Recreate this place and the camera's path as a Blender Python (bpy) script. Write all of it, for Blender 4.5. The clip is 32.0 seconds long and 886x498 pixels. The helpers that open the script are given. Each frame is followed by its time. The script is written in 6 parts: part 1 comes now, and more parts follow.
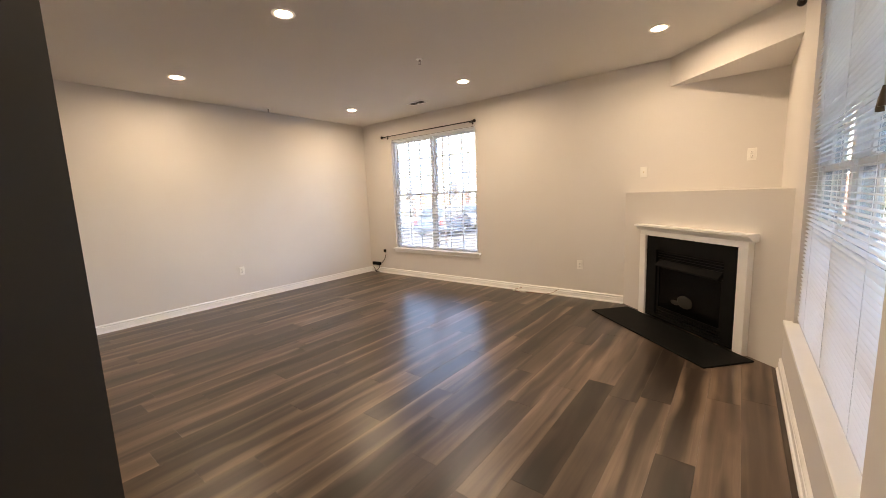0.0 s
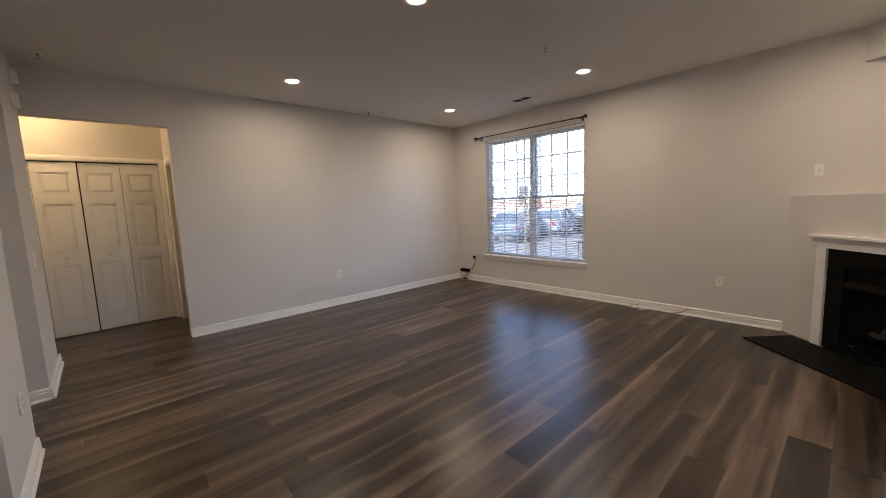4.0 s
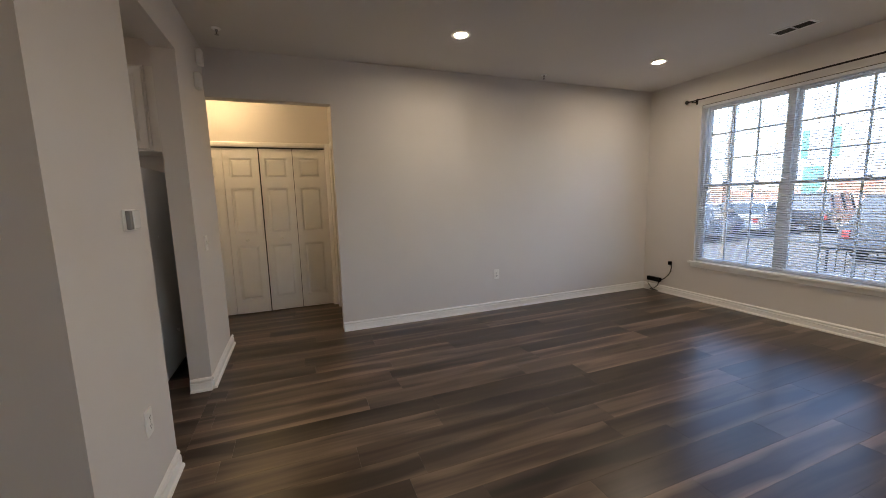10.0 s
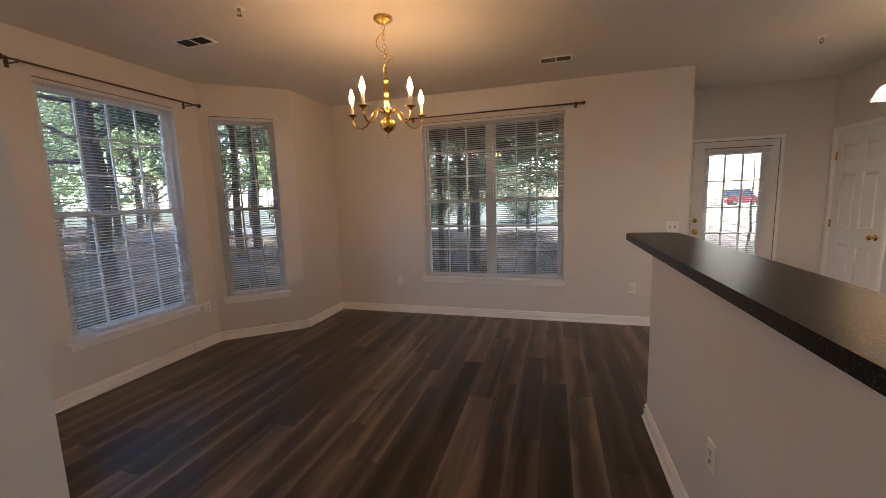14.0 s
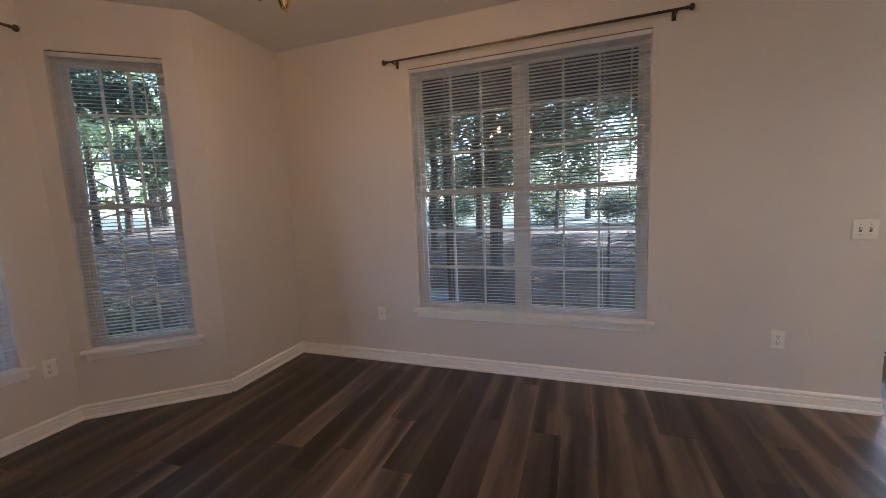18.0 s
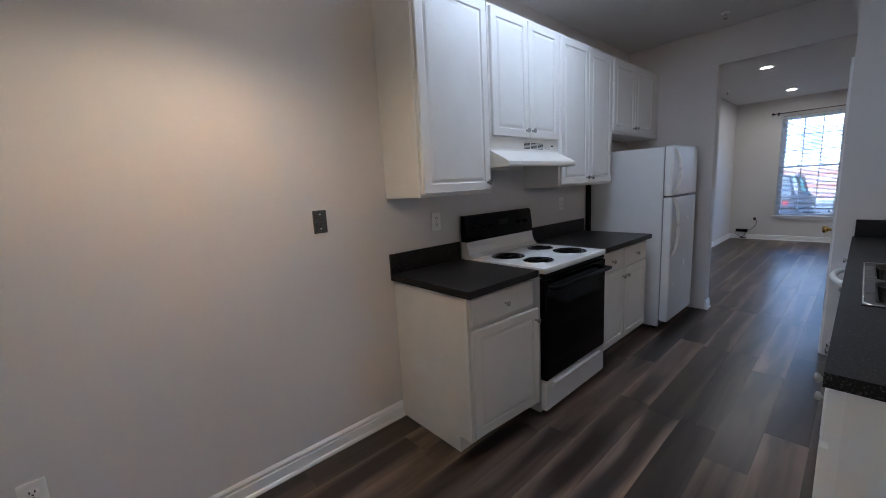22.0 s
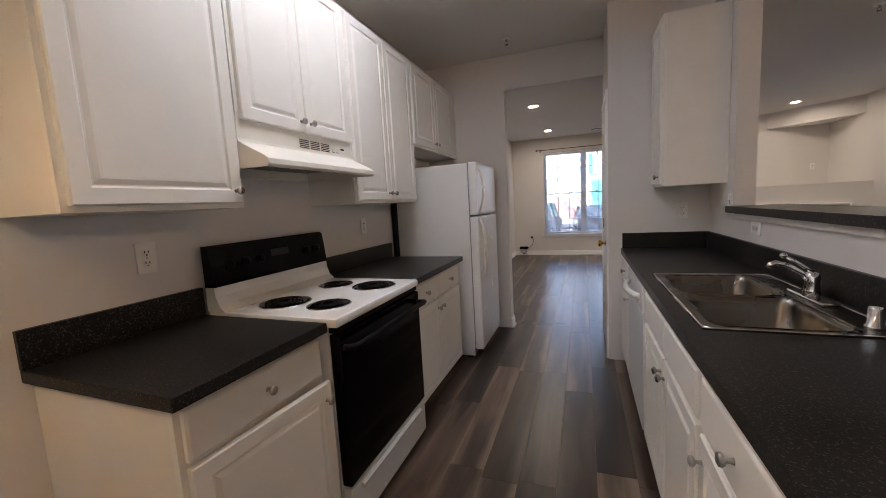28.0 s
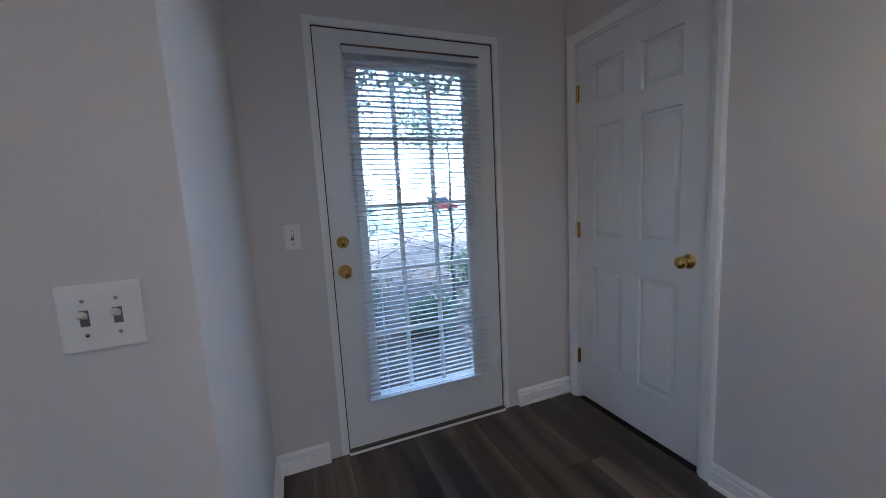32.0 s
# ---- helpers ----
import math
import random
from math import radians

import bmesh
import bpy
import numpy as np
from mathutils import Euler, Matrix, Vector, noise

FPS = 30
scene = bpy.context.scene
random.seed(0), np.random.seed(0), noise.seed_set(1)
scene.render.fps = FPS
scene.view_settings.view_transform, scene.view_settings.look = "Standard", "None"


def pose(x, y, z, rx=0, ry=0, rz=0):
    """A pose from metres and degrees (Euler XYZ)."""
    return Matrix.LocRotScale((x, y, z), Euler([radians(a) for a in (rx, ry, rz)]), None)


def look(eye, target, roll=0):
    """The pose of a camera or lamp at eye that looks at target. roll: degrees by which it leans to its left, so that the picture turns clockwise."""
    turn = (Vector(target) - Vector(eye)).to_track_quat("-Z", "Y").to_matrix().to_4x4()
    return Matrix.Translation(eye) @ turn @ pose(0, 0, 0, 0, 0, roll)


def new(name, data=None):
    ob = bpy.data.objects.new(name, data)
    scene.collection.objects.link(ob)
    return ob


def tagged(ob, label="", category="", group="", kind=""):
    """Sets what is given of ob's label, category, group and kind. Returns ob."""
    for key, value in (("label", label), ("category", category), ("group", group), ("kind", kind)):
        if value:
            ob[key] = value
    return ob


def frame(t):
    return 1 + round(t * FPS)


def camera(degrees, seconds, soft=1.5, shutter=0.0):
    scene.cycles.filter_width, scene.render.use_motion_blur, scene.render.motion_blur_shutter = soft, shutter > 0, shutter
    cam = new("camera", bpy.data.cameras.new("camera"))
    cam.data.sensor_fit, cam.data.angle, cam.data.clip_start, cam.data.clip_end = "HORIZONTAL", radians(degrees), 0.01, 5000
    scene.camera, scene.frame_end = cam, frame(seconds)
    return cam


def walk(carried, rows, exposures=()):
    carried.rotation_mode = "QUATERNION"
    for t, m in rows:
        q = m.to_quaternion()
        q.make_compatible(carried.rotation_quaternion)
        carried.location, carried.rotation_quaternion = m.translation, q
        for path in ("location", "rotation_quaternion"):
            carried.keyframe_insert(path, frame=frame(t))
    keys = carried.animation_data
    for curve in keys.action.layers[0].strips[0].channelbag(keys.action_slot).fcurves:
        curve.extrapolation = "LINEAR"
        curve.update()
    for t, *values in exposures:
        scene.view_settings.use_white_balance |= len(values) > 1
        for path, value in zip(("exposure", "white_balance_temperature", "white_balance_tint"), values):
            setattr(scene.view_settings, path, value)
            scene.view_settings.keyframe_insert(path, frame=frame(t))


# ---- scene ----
cam = camera(99.0, 32.0, soft=0.6)
# seconds, x, y, z, yaw, pitch, roll
PATH = [
    (0, 0.612, -1.385, 1.380, 37.96, -7.82, 2.33),
    (0.5, 0.274, -1.289, 1.387, 42.81, -7.66, 2.49),
    (1, 0.048, -1.242, 1.395, 49.12, -7.31, 2.57),
    (1.5, -0.088, -1.122, 1.398, 55.89, -7.03, 2.52),
    (2, -0.100, -1.102, 1.401, 63.40, -6.56, 2.27),
    (2.5, -0.159, -1.167, 1.392, 66.78, -6.60, 2.11),
    (3, -0.181, -1.274, 1.382, 61.80, -6.70, 2.03),
    (3.5, -0.120, -1.390, 1.380, 55.01, -6.76, 2.10),
    (4, -0.013, -1.456, 1.390, 47.49, -6.76, 2.20),
    (4.5, 0.040, -1.471, 1.412, 39.00, -6.69, 2.26),
    (6.5, 0.038, -1.400, 1.370, 19.46, -6.75, 2.05),
    (7, -0.022, -1.348, 1.326, 13.78, -7.11, 1.93),
    (7.5, -0.179, -1.307, 1.294, 7.68, -7.79, 1.74),
    (8, -0.314, -1.258, 1.320, 9.14, -7.41, 1.64),
    (8.5, -0.467, -1.139, 1.353, 18.10, -7.21, 1.61),
    (9, -0.644, -1.047, 1.368, 30.68, -7.36, 1.62),
    (9.5, -0.864, -1.088, 1.373, 47.64, -7.34, 1.61),
    (10, -1.024, -1.188, 1.369, 68.70, -7.55, 1.56),
    (10.5, -1.136, -1.296, 1.367, 92.68, -7.55, 1.55),
    (11, -1.244, -1.461, 1.348, 115.53, -8.01, 1.52),
    (11.5, -1.421, -1.699, 1.346, 133.61, -8.23, 1.52),
    (12, -1.566, -2.011, 1.363, 150.73, -8.33, 1.73),
    (12.5, -1.677, -2.341, 1.394, 165.29, -8.38, 1.94),
    (13, -1.790, -2.615, 1.435, 175.95, -8.05, 2.03),
    (13.5, -1.871, -2.740, 1.472, 187.22, -7.52, 1.94),
    (14, -1.874, -2.795, 1.481, 196.16, -7.49, 1.79),
    (14.5, -1.882, -2.822, 1.480, 204.77, -7.57, 1.86),
    (16.5, -1.668, -3.415, 1.406, 208.94, -7.07, 2.13),
    (17, -1.578, -3.660, 1.387, 208.74, -7.02, 2.26),
    (17.5, -1.483, -4.056, 1.373, 205.78, -6.90, 2.44),
    (18, -1.530, -4.516, 1.370, 199.29, -6.98, 2.44),
    (18.5, -1.553, -4.991, 1.389, 189.60, -6.78, 2.78),
    (19, -1.568, -5.432, 1.407, 175.84, -6.64, 3.13),
    (19.5, -1.742, -5.839, 1.409, 157.15, -6.82, 3.36),
    (20, -1.932, -6.165, 1.400, 135.29, -7.35, 3.69),
    (20.5, -2.173, -6.390, 1.401, 111.12, -7.80, 3.95),
    (21, -2.470, -6.495, 1.403, 88.36, -8.38, 3.78),
    (21.5, -2.795, -6.567, 1.400, 66.95, -9.13, 3.32),
    (22, -3.144, -6.552, 1.412, 47.65, -9.30, 3.02),
    (22.5, -3.472, -6.497, 1.425, 29.80, -9.02, 2.93),
    (23, -3.723, -6.420, 1.395, 15.86, -8.93, 3.02),
    (23.5, -3.879, -6.256, 1.366, 7.58, -8.62, 3.22),
    (24, -4.012, -6.172, 1.359, -2.89, -8.29, 3.32),
    (24.5, -4.080, -6.195, 1.344, -14.52, -8.15, 3.55),
    (26.5, -3.961, -6.060, 1.353, -18.29, -8.06, 3.45),
    (27, -3.810, -5.972, 1.342, -7.34, -7.71, 3.65),
    (27.5, -3.679, -5.851, 1.331, 5.67, -7.19, 3.58),
    (28, -3.446, -5.880, 1.330, 20.15, -6.64, 3.16),
    (28.5, -3.294, -6.018, 1.305, 38.83, -6.61, 2.82),
    (29, -3.142, -6.141, 1.268, 61.06, -7.13, 2.52),
    (29.5, -2.963, -6.191, 1.253, 84.22, -7.71, 2.27),
    (30, -2.872, -6.222, 1.259, 101.50, -7.98, 2.48),
    (30.5, -2.880, -6.218, 1.267, 116.20, -7.96, 2.74),
    (31, -2.991, -6.307, 1.260, 130.72, -8.03, 3.00),
    (31.5, -3.235, -6.498, 1.251, 146.32, -7.90, 3.15),
    (32, -3.416, -6.562, 1.282, 157.91, -7.49, 3.09),
]
# seconds, stops, kelvin, tint
EXPO = [
    (0.0, 4.47, 8000, 16),
    (0.5, 4.07, 7700, 16),
    (1.0, 3.88, 7150, 13),
    (2.0, 3.67, 7150, 14),
    (4.0, 3.62, 6800, 15),
    (7.0, 3.11, 7250, 15),
    (8.0, 3.02, 7000, 16),
    (9.0, 3.27, 6950, 14),
    (10.0, 3.52, 6800, 12),
    (11.0, 3.67, 8000, 17),
    (12.0, 3.77, 9500, 20),
    (13.0, 3.67, 8400, 19),
    (14.0, 3.57, 6900, 18),
    (17.0, 3.62, 6700, 20),
    (18.0, 3.60, 6100, 16),
    (19.0, 3.57, 6800, 19),
    (20.0, 3.37, 6700, 20),
    (21.0, 3.30, 5800, 14),
    (22.0, 3.20, 5050, 9),
    (23.0, 3.28, 4760, 8),
    (24.0, 3.51, 4800, 8),
    (27.0, 3.82, 6650, 17),
    (28.0, 3.62, 6350, 15),
    (29.0, 3.19, 5750, 14),
    (30.0, 3.27, 5000, 8),
    (31.0, 3.07, 4620, 5),
    (32.0, 3.12, 4650, 8),
]
walk(cam, [(t, pose(x, y, z, 90 + p, r, w)) for t, x, y, z, w, p, r in PATH], EXPO)

# ---- world and sun ----
world = bpy.data.worlds.new("world")
scene.world = world
world.use_nodes = True
wn = world.node_tree
sky = wn.nodes.new("ShaderNodeTexSky")
sky.sky_type = "NISHITA"
sky.sun_disc = False
sky.sun_elevation = radians(48)
sky.sun_rotation = radians(200)
sky.air_density = 1.0
sky.dust_density = 1.5
wn.links.new(sky.outputs[0], wn.nodes["Background"].inputs[0])
wn.nodes["Background"].inputs[1].default_value = 0.15
sun_data = bpy.data.lights.new("sun", "SUN")
sun_data.energy = 4.2
sun_data.angle = radians(0.6)
sun_data.color = (1.0, 0.94, 0.85)
sun = new("sun", sun_data)
sun.matrix_world = look((-6.0, -16.0, 20.0), (0, 0, 0))

# ---- materials ----
def nodes_of(name, rough=0.6, metal=0.0):
    m = bpy.data.materials.new(name)
    m.use_nodes = True
    nt = m.node_tree
    b = nt.nodes["Principled BSDF"]
    b.inputs["Roughness"].default_value = rough
    b.inputs["Metallic"].default_value = metal
    return m, nt, b


def tex_coord(nt, scale=(1, 1, 1), per_object=True):
    tc = nt.nodes.new("ShaderNodeTexCoord")
    mp = nt.nodes.new("ShaderNodeMapping")
    mp.inputs["Scale"].default_value = scale
    if per_object:
        oi = nt.nodes.new("ShaderNodeObjectInfo")
        mul = nt.nodes.new("ShaderNodeVectorMath")
        mul.operation = "MULTIPLY"
        mul.inputs[1].default_value = (37.0, 53.0, 29.0)
        nt.links.new(oi.outputs["Random"], mul.inputs[0])
        add = nt.nodes.new("ShaderNodeVectorMath")
        nt.links.new(tc.outputs["Object"], add.inputs[0])
        nt.links.new(mul.outputs[0], add.inputs[1])
        nt.links.new(add.outputs[0], mp.inputs[0])
    else:
        nt.links.new(tc.outputs["Object"], mp.inputs[0])
    return mp.outputs[0]


def noise_tex(nt, vec, scale, detail=4.0, rough=0.55, distort=0.0):
    n = nt.nodes.new("ShaderNodeTexNoise")
    n.inputs["Scale"].default_value = scale
    n.inputs["Detail"].default_value = detail
    n.inputs["Roughness"].default_value = rough
    n.inputs["Distortion"].default_value = distort
    nt.links.new(vec, n.inputs["Vector"])
    return n.outputs["Fac"]


def ramp(nt, fac, stops):
    r = nt.nodes.new("ShaderNodeValToRGB")
    el = r.color_ramp.elements
    while len(el) < len(stops):
        el.new(0.5)
    for e, (p, c) in zip(el, stops):
        e.position = p
        e.color = (*c, 1)
    nt.links.new(fac, r.inputs[0])
    return r.outputs[0]


def mixed(nt, fac, a, b, mode="MIX"):
    m = nt.nodes.new("ShaderNodeMix")
    m.data_type = "RGBA"
    m.blend_type = mode
    for sock, val in ((m.inputs[0], fac), (m.inputs[6], a), (m.inputs[7], b)):
        if isinstance(val, bpy.types.NodeSocket):
            nt.links.new(val, sock)
        elif isinstance(val, (int, float)):
            sock.default_value = val
        else:
            sock.default_value = (*val, 1)
    return m.outputs[2]


def bump(nt, b, height, strength=0.2, dist=0.002):
    n = nt.nodes.new("ShaderNodeBump")
    n.inputs["Strength"].default_value = strength
    n.inputs["Distance"].default_value = dist
    nt.links.new(height, n.inputs["Height"])
    nt.links.new(n.outputs[0], b.inputs["Normal"])


def plain(name, color, rough=0.5, metal=0.0, vary=0.06, scale=6.0, grain=120.0, relief=0.1, dist=0.001, spec=0.5):
    """A surface of one colour with blotches, fine grain and a faint relief."""
    m, nt, b = nodes_of(name, rough, metal)
    b.inputs["Specular IOR Level"].default_value = spec
    v = tex_coord(nt)
    big = noise_tex(nt, v, scale, 3.0)
    lo = tuple(c * (1 - vary) for c in color)
    hi = tuple(min(1.0, c * (1 + vary)) for c in color)
    nt.links.new(ramp(nt, big, [(0.3, lo), (0.7, hi)]), b.inputs["Base Color"])
    fine = noise_tex(nt, v, grain, 2.0)
    if relief:
        bump(nt, b, fine, relief, dist)
    r2 = nt.nodes.new("ShaderNodeMapRange")
    r2.inputs["To Min"].default_value = max(0.02, rough - 0.06)
    r2.inputs["To Max"].default_value = min(1.0, rough + 0.06)
    nt.links.new(big, r2.inputs["Value"])
    nt.links.new(r2.outputs[0], b.inputs["Roughness"])
    return m


def glow(name, color, strength):
    m, nt, b = nodes_of(name, 0.5)
    b.inputs["Base Color"].default_value = (*color, 1)
    b.inputs["Emission Color"].default_value = (*color, 1)
    b.inputs["Emission Strength"].default_value = strength
    return m


def see_through(m, color, share):
    """Lets a thin sheet pass some of the light that falls on its back."""
    nt = m.node_tree
    b = nt.nodes["Principled BSDF"]
    tl = nt.nodes.new("ShaderNodeBsdfTranslucent")
    tl.inputs[0].default_value = (*color, 1)
    mx = nt.nodes.new("ShaderNodeMixShader")
    mx.inputs[0].default_value = share
    nt.links.new(b.outputs[0], mx.inputs[1])
    nt.links.new(tl.outputs[0], mx.inputs[2])
    nt.links.new(mx.outputs[0], nt.nodes["Material Output"].inputs[0])
    return m


def plank_material():
    """Grey-brown wood print on vinyl: soft bands along the plank, finer grain, a few knots and a slightly wavy sheen."""
    m, nt, b = nodes_of("vinyl_plank", 0.30)
    b.inputs["Specular IOR Level"].default_value = 0.62
    v = tex_coord(nt, (1, 1, 1))
    oi = nt.nodes.new("ShaderNodeObjectInfo")

    def scaled(sx, sy):
        mp = nt.nodes.new("ShaderNodeMapping")
        mp.inputs["Scale"].default_value = (sx, sy, 1.0)
        nt.links.new(v, mp.inputs[0])
        return mp.outputs[0]

    def layer(sx, sy, detail, rough, distort):
        return noise_tex(nt, scaled(sx, sy), 1.0, detail, rough, distort)

    band = layer(7.0, 0.50, 2.0, 0.45, 0.6)
    cloud = layer(3.0, 1.4, 3.0, 0.5, 0.4)
    grain = layer(34.0, 1.1, 4.0, 0.6, 0.8)
    wander = layer(2.0, 1.3, 2.0, 0.5, 0.0)
    ripple = layer(12.0, 4.0, 2.0, 0.5, 0.4)
    vo = nt.nodes.new("ShaderNodeTexVoronoi")
    vo.inputs["Scale"].default_value = 1.0
    nt.links.new(scaled(3.4, 1.3), vo.inputs["Vector"])

    def calc(op, a, b, c=0.0):
        n = nt.nodes.new("ShaderNodeMath")
        n.operation = op
        for k, value in enumerate((a, b, c)):
            if isinstance(value, (int, float)):
                n.inputs[k].default_value = value
            else:
                nt.links.new(value, n.inputs[k])
        return n.outputs[0]

    # the print pales towards the long edges of each plank, more on one side than on the other
    tc = nt.nodes.new("ShaderNodeTexCoord")
    sep = nt.nodes.new("ShaderNodeSeparateXYZ")
    nt.links.new(tc.outputs["Object"], sep.inputs[0])
    across = calc("MULTIPLY_ADD", sep.outputs[0], 11.2, calc("MULTIPLY_ADD", wander, 2.2, -1.1))
    edge = ramp(nt, calc("ABSOLUTE", across, 0.0), [(0.50, (0, 0, 0)), (0.98, (1, 1, 1))])
    base = ramp(nt, band, [(0.36, (0.030, 0.0195, 0.0142)), (0.47, (0.055, 0.0370, 0.0272)), (0.56, (0.125, 0.0890, 0.0665)), (0.68, (0.090, 0.0635, 0.0475))])
    c1 = mixed(nt, calc("MULTIPLY", edge, 0.68), base, (0.225, 0.168, 0.128))
    c1 = mixed(nt, 0.38, c1, ramp(nt, grain, [(0.36, (0.58, 0.56, 0.55)), (0.50, (0.98, 0.97, 0.96)), (0.64, (1.30, 1.29, 1.27))]), "MULTIPLY")
    c1 = mixed(nt, 0.6, c1, ramp(nt, cloud, [(0.36, (0.66, 0.64, 0.63)), (0.64, (1.16, 1.15, 1.14))]), "MULTIPLY")
    c2 = mixed(nt, 0.75, c1, ramp(nt, vo.outputs["Distance"], [(0.02, (0.28, 0.24, 0.21)), (0.11, (1.0, 1.0, 1.0))]), "MULTIPLY")
    tone = ramp(nt, oi.outputs["Random"], [(0.0, (0.36, 0.335, 0.32)), (0.28, (0.52, 0.495, 0.475)), (0.5, (0.84, 0.81, 0.785)), (0.75, (1.12, 1.085, 1.055)), (1.0, (1.50, 1.46, 1.42))])
    nt.links.new(mixed(nt, 1.0, c2, tone, "MULTIPLY"), b.inputs["Base Color"])
    rr = nt.nodes.new("ShaderNodeMapRange")
    rr.inputs["To Min"].default_value = 0.25
    rr.inputs["To Max"].default_value = 0.38
    nt.links.new(grain, rr.inputs["Value"])
    nt.links.new(rr.outputs[0], b.inputs["Roughness"])
    bump(nt, b, calc("MULTIPLY_ADD", grain, 0.2, ripple), 0.16, 0.002)
    return m


def speckle_material(name, dark, light, rough):
    m, nt, b = nodes_of(name, rough)
    v = tex_coord(nt)
    sp = noise_tex(nt, v, 150.0, 2.0, 0.75)
    big = noise_tex(nt, v, 5.0, 3.0)
    c = ramp(nt, sp, [(0.56, dark), (0.67, light)])
    b.inputs["Specular IOR Level"].default_value = 0.22
    nt.links.new(mixed(nt, 0.12, c, ramp(nt, big, [(0.3, dark), (0.7, light)])), b.inputs["Base Color"])
    bump(nt, b, sp, 0.22, 0.0008)
    return m


def glass_material(name, tint):
    m, nt, b = nodes_of(name, 0.02)
    nt.nodes.remove(b)
    out = nt.nodes["Material Output"]
    tr = nt.nodes.new("ShaderNodeBsdfTransparent")
    tr.inputs[0].default_value = (*tint, 1)
    gl = nt.nodes.new("ShaderNodeBsdfGlossy")
    gl.inputs["Roughness"].default_value = 0.02
    lw = nt.nodes.new("ShaderNodeLayerWeight")
    lw.inputs[0].default_value = 0.5
    pw = nt.nodes.new("ShaderNodeMath")
    pw.operation = "POWER"
    pw.inputs[1].default_value = 4.0
    nt.links.new(lw.outputs["Facing"], pw.inputs[0])
    fr = nt.nodes.new("ShaderNodeMath")
    fr.operation = "MULTIPLY_ADD"
    fr.inputs[1].default_value = 0.5
    fr.inputs[2].default_value = 0.035
    nt.links.new(pw.outputs[0], fr.inputs[0])
    mx = nt.nodes.new("ShaderNodeMixShader")
    nt.links.new(fr.outputs[0], mx.inputs[0])
    nt.links.new(tr.outputs[0], mx.inputs[1])
    nt.links.new(gl.outputs[0], mx.inputs[2])
    nt.links.new(mx.outputs[0], out.inputs[0])
    return m


def brick_material(name, brick, mortar):
    m, nt, b = nodes_of(name, 0.9)
    v = tex_coord(nt, (1, 1, 1), False)
    bt = nt.nodes.new("ShaderNodeTexBrick")
    rot = nt.nodes.new("ShaderNodeMapping")
    rot.inputs["Rotation"].default_value = (radians(90), 0, 0)
    nt.links.new(v, rot.inputs[0])
    nt.links.new(rot.outputs[0], bt.inputs["Vector"])
    bt.inputs["Scale"].default_value = 1.0
    bt.inputs["Brick Width"].default_value = 0.22
    bt.inputs["Row Height"].default_value = 0.075
    bt.inputs["Mortar Size"].default_value = 0.01
    bt.inputs["Color1"].default_value = (*brick, 1)
    bt.inputs["Color2"].default_value = (*(c * 0.7 for c in brick), 1)
    bt.inputs["Mortar"].default_value = (*mortar, 1)
    nt.links.new(bt.outputs["Color"], b.inputs["Base Color"])
    return m


def ground_material(name, stops, scale, rough=0.95):
    m, nt, b = nodes_of(name, rough)
    v = tex_coord(nt, (1, 1, 1), False)
    a = noise_tex(nt, v, scale, 6.0, 0.7)
    c = noise_tex(nt, v, scale * 0.06, 3.0)
    nt.links.new(mixed(nt, 0.4, ramp(nt, a, stops), ramp(nt, c, stops)), b.inputs["Base Color"])
    bump(nt, b, a, 0.6, 0.03)
    return m


M_WALL = plain("wall_paint", (0.735, 0.705, 0.68), 0.75, vary=0.02, scale=1.2, grain=260, relief=0.12, dist=0.0008)
M_CEIL = plain("ceiling_paint", (0.74, 0.72, 0.69), 0.9, vary=0.02, scale=1.0, grain=180, relief=0.15, dist=0.001)
M_TRIM = plain("trim_paint", (0.92, 0.915, 0.90), 0.38, vary=0.02, relief=0.03)
M_DOOR = plain("door_paint", (0.84, 0.84, 0.83), 0.42, vary=0.02, relief=0.05)
M_GRID = plain("grid_bar_white", (0.80, 0.81, 0.82), 0.35, vary=0.02, relief=0.02)
# Frames pass light from behind so they glow; stands in for window glare
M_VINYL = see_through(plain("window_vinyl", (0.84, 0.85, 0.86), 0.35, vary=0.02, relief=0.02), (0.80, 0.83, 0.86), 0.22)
# Bluish see-through colour makes the slats glow as if lit by sky
M_SLAT = see_through(plain("blind_slat", (0.84, 0.86, 0.88), 0.35, vary=0.02, relief=0.02), (0.80, 0.84, 0.90), 0.24)
M_PLANK = plank_material()
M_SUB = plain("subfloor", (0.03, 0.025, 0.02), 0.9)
M_CAB = plain("cabinet_white", (0.83, 0.815, 0.77), 0.33, vary=0.02, relief=0.03)
M_CABSIDE = plain("cabinet_side", (0.81, 0.785, 0.73), 0.45, vary=0.03, relief=0.03)
M_COUNTER = speckle_material("laminate_counter", (0.0025, 0.0022, 0.0022), (0.105, 0.096, 0.090), 0.36)
M_BLACK = plain("black_enamel", (0.002, 0.002, 0.0022), 0.08, vary=0.1, relief=0.0, spec=0.10)
M_BLACKMAT = plain("black_metal", (0.005, 0.0048, 0.0048), 0.5, metal=0.0, vary=0.15, relief=0.1, spec=0.06)
M_SLATE = plain("hearth_slate", (0.006, 0.0062, 0.0062), 0.6, vary=0.25, scale=9, grain=60, relief=0.3, spec=0.08)
M_WHITEAPP = plain("appliance_white", (0.82, 0.82, 0.81), 0.25, vary=0.015, grain=200, relief=0.08)
M_CREAM = plain("cream_plastic", (0.80, 0.775, 0.70), 0.4, vary=0.03)
M_PLATE = plain("plate_plastic", (0.90, 0.885, 0.85), 0.35, vary=0.02, relief=0)
M_CHROME = plain("chrome", (0.75, 0.75, 0.76), 0.12, metal=1.0, vary=0.03, relief=0)
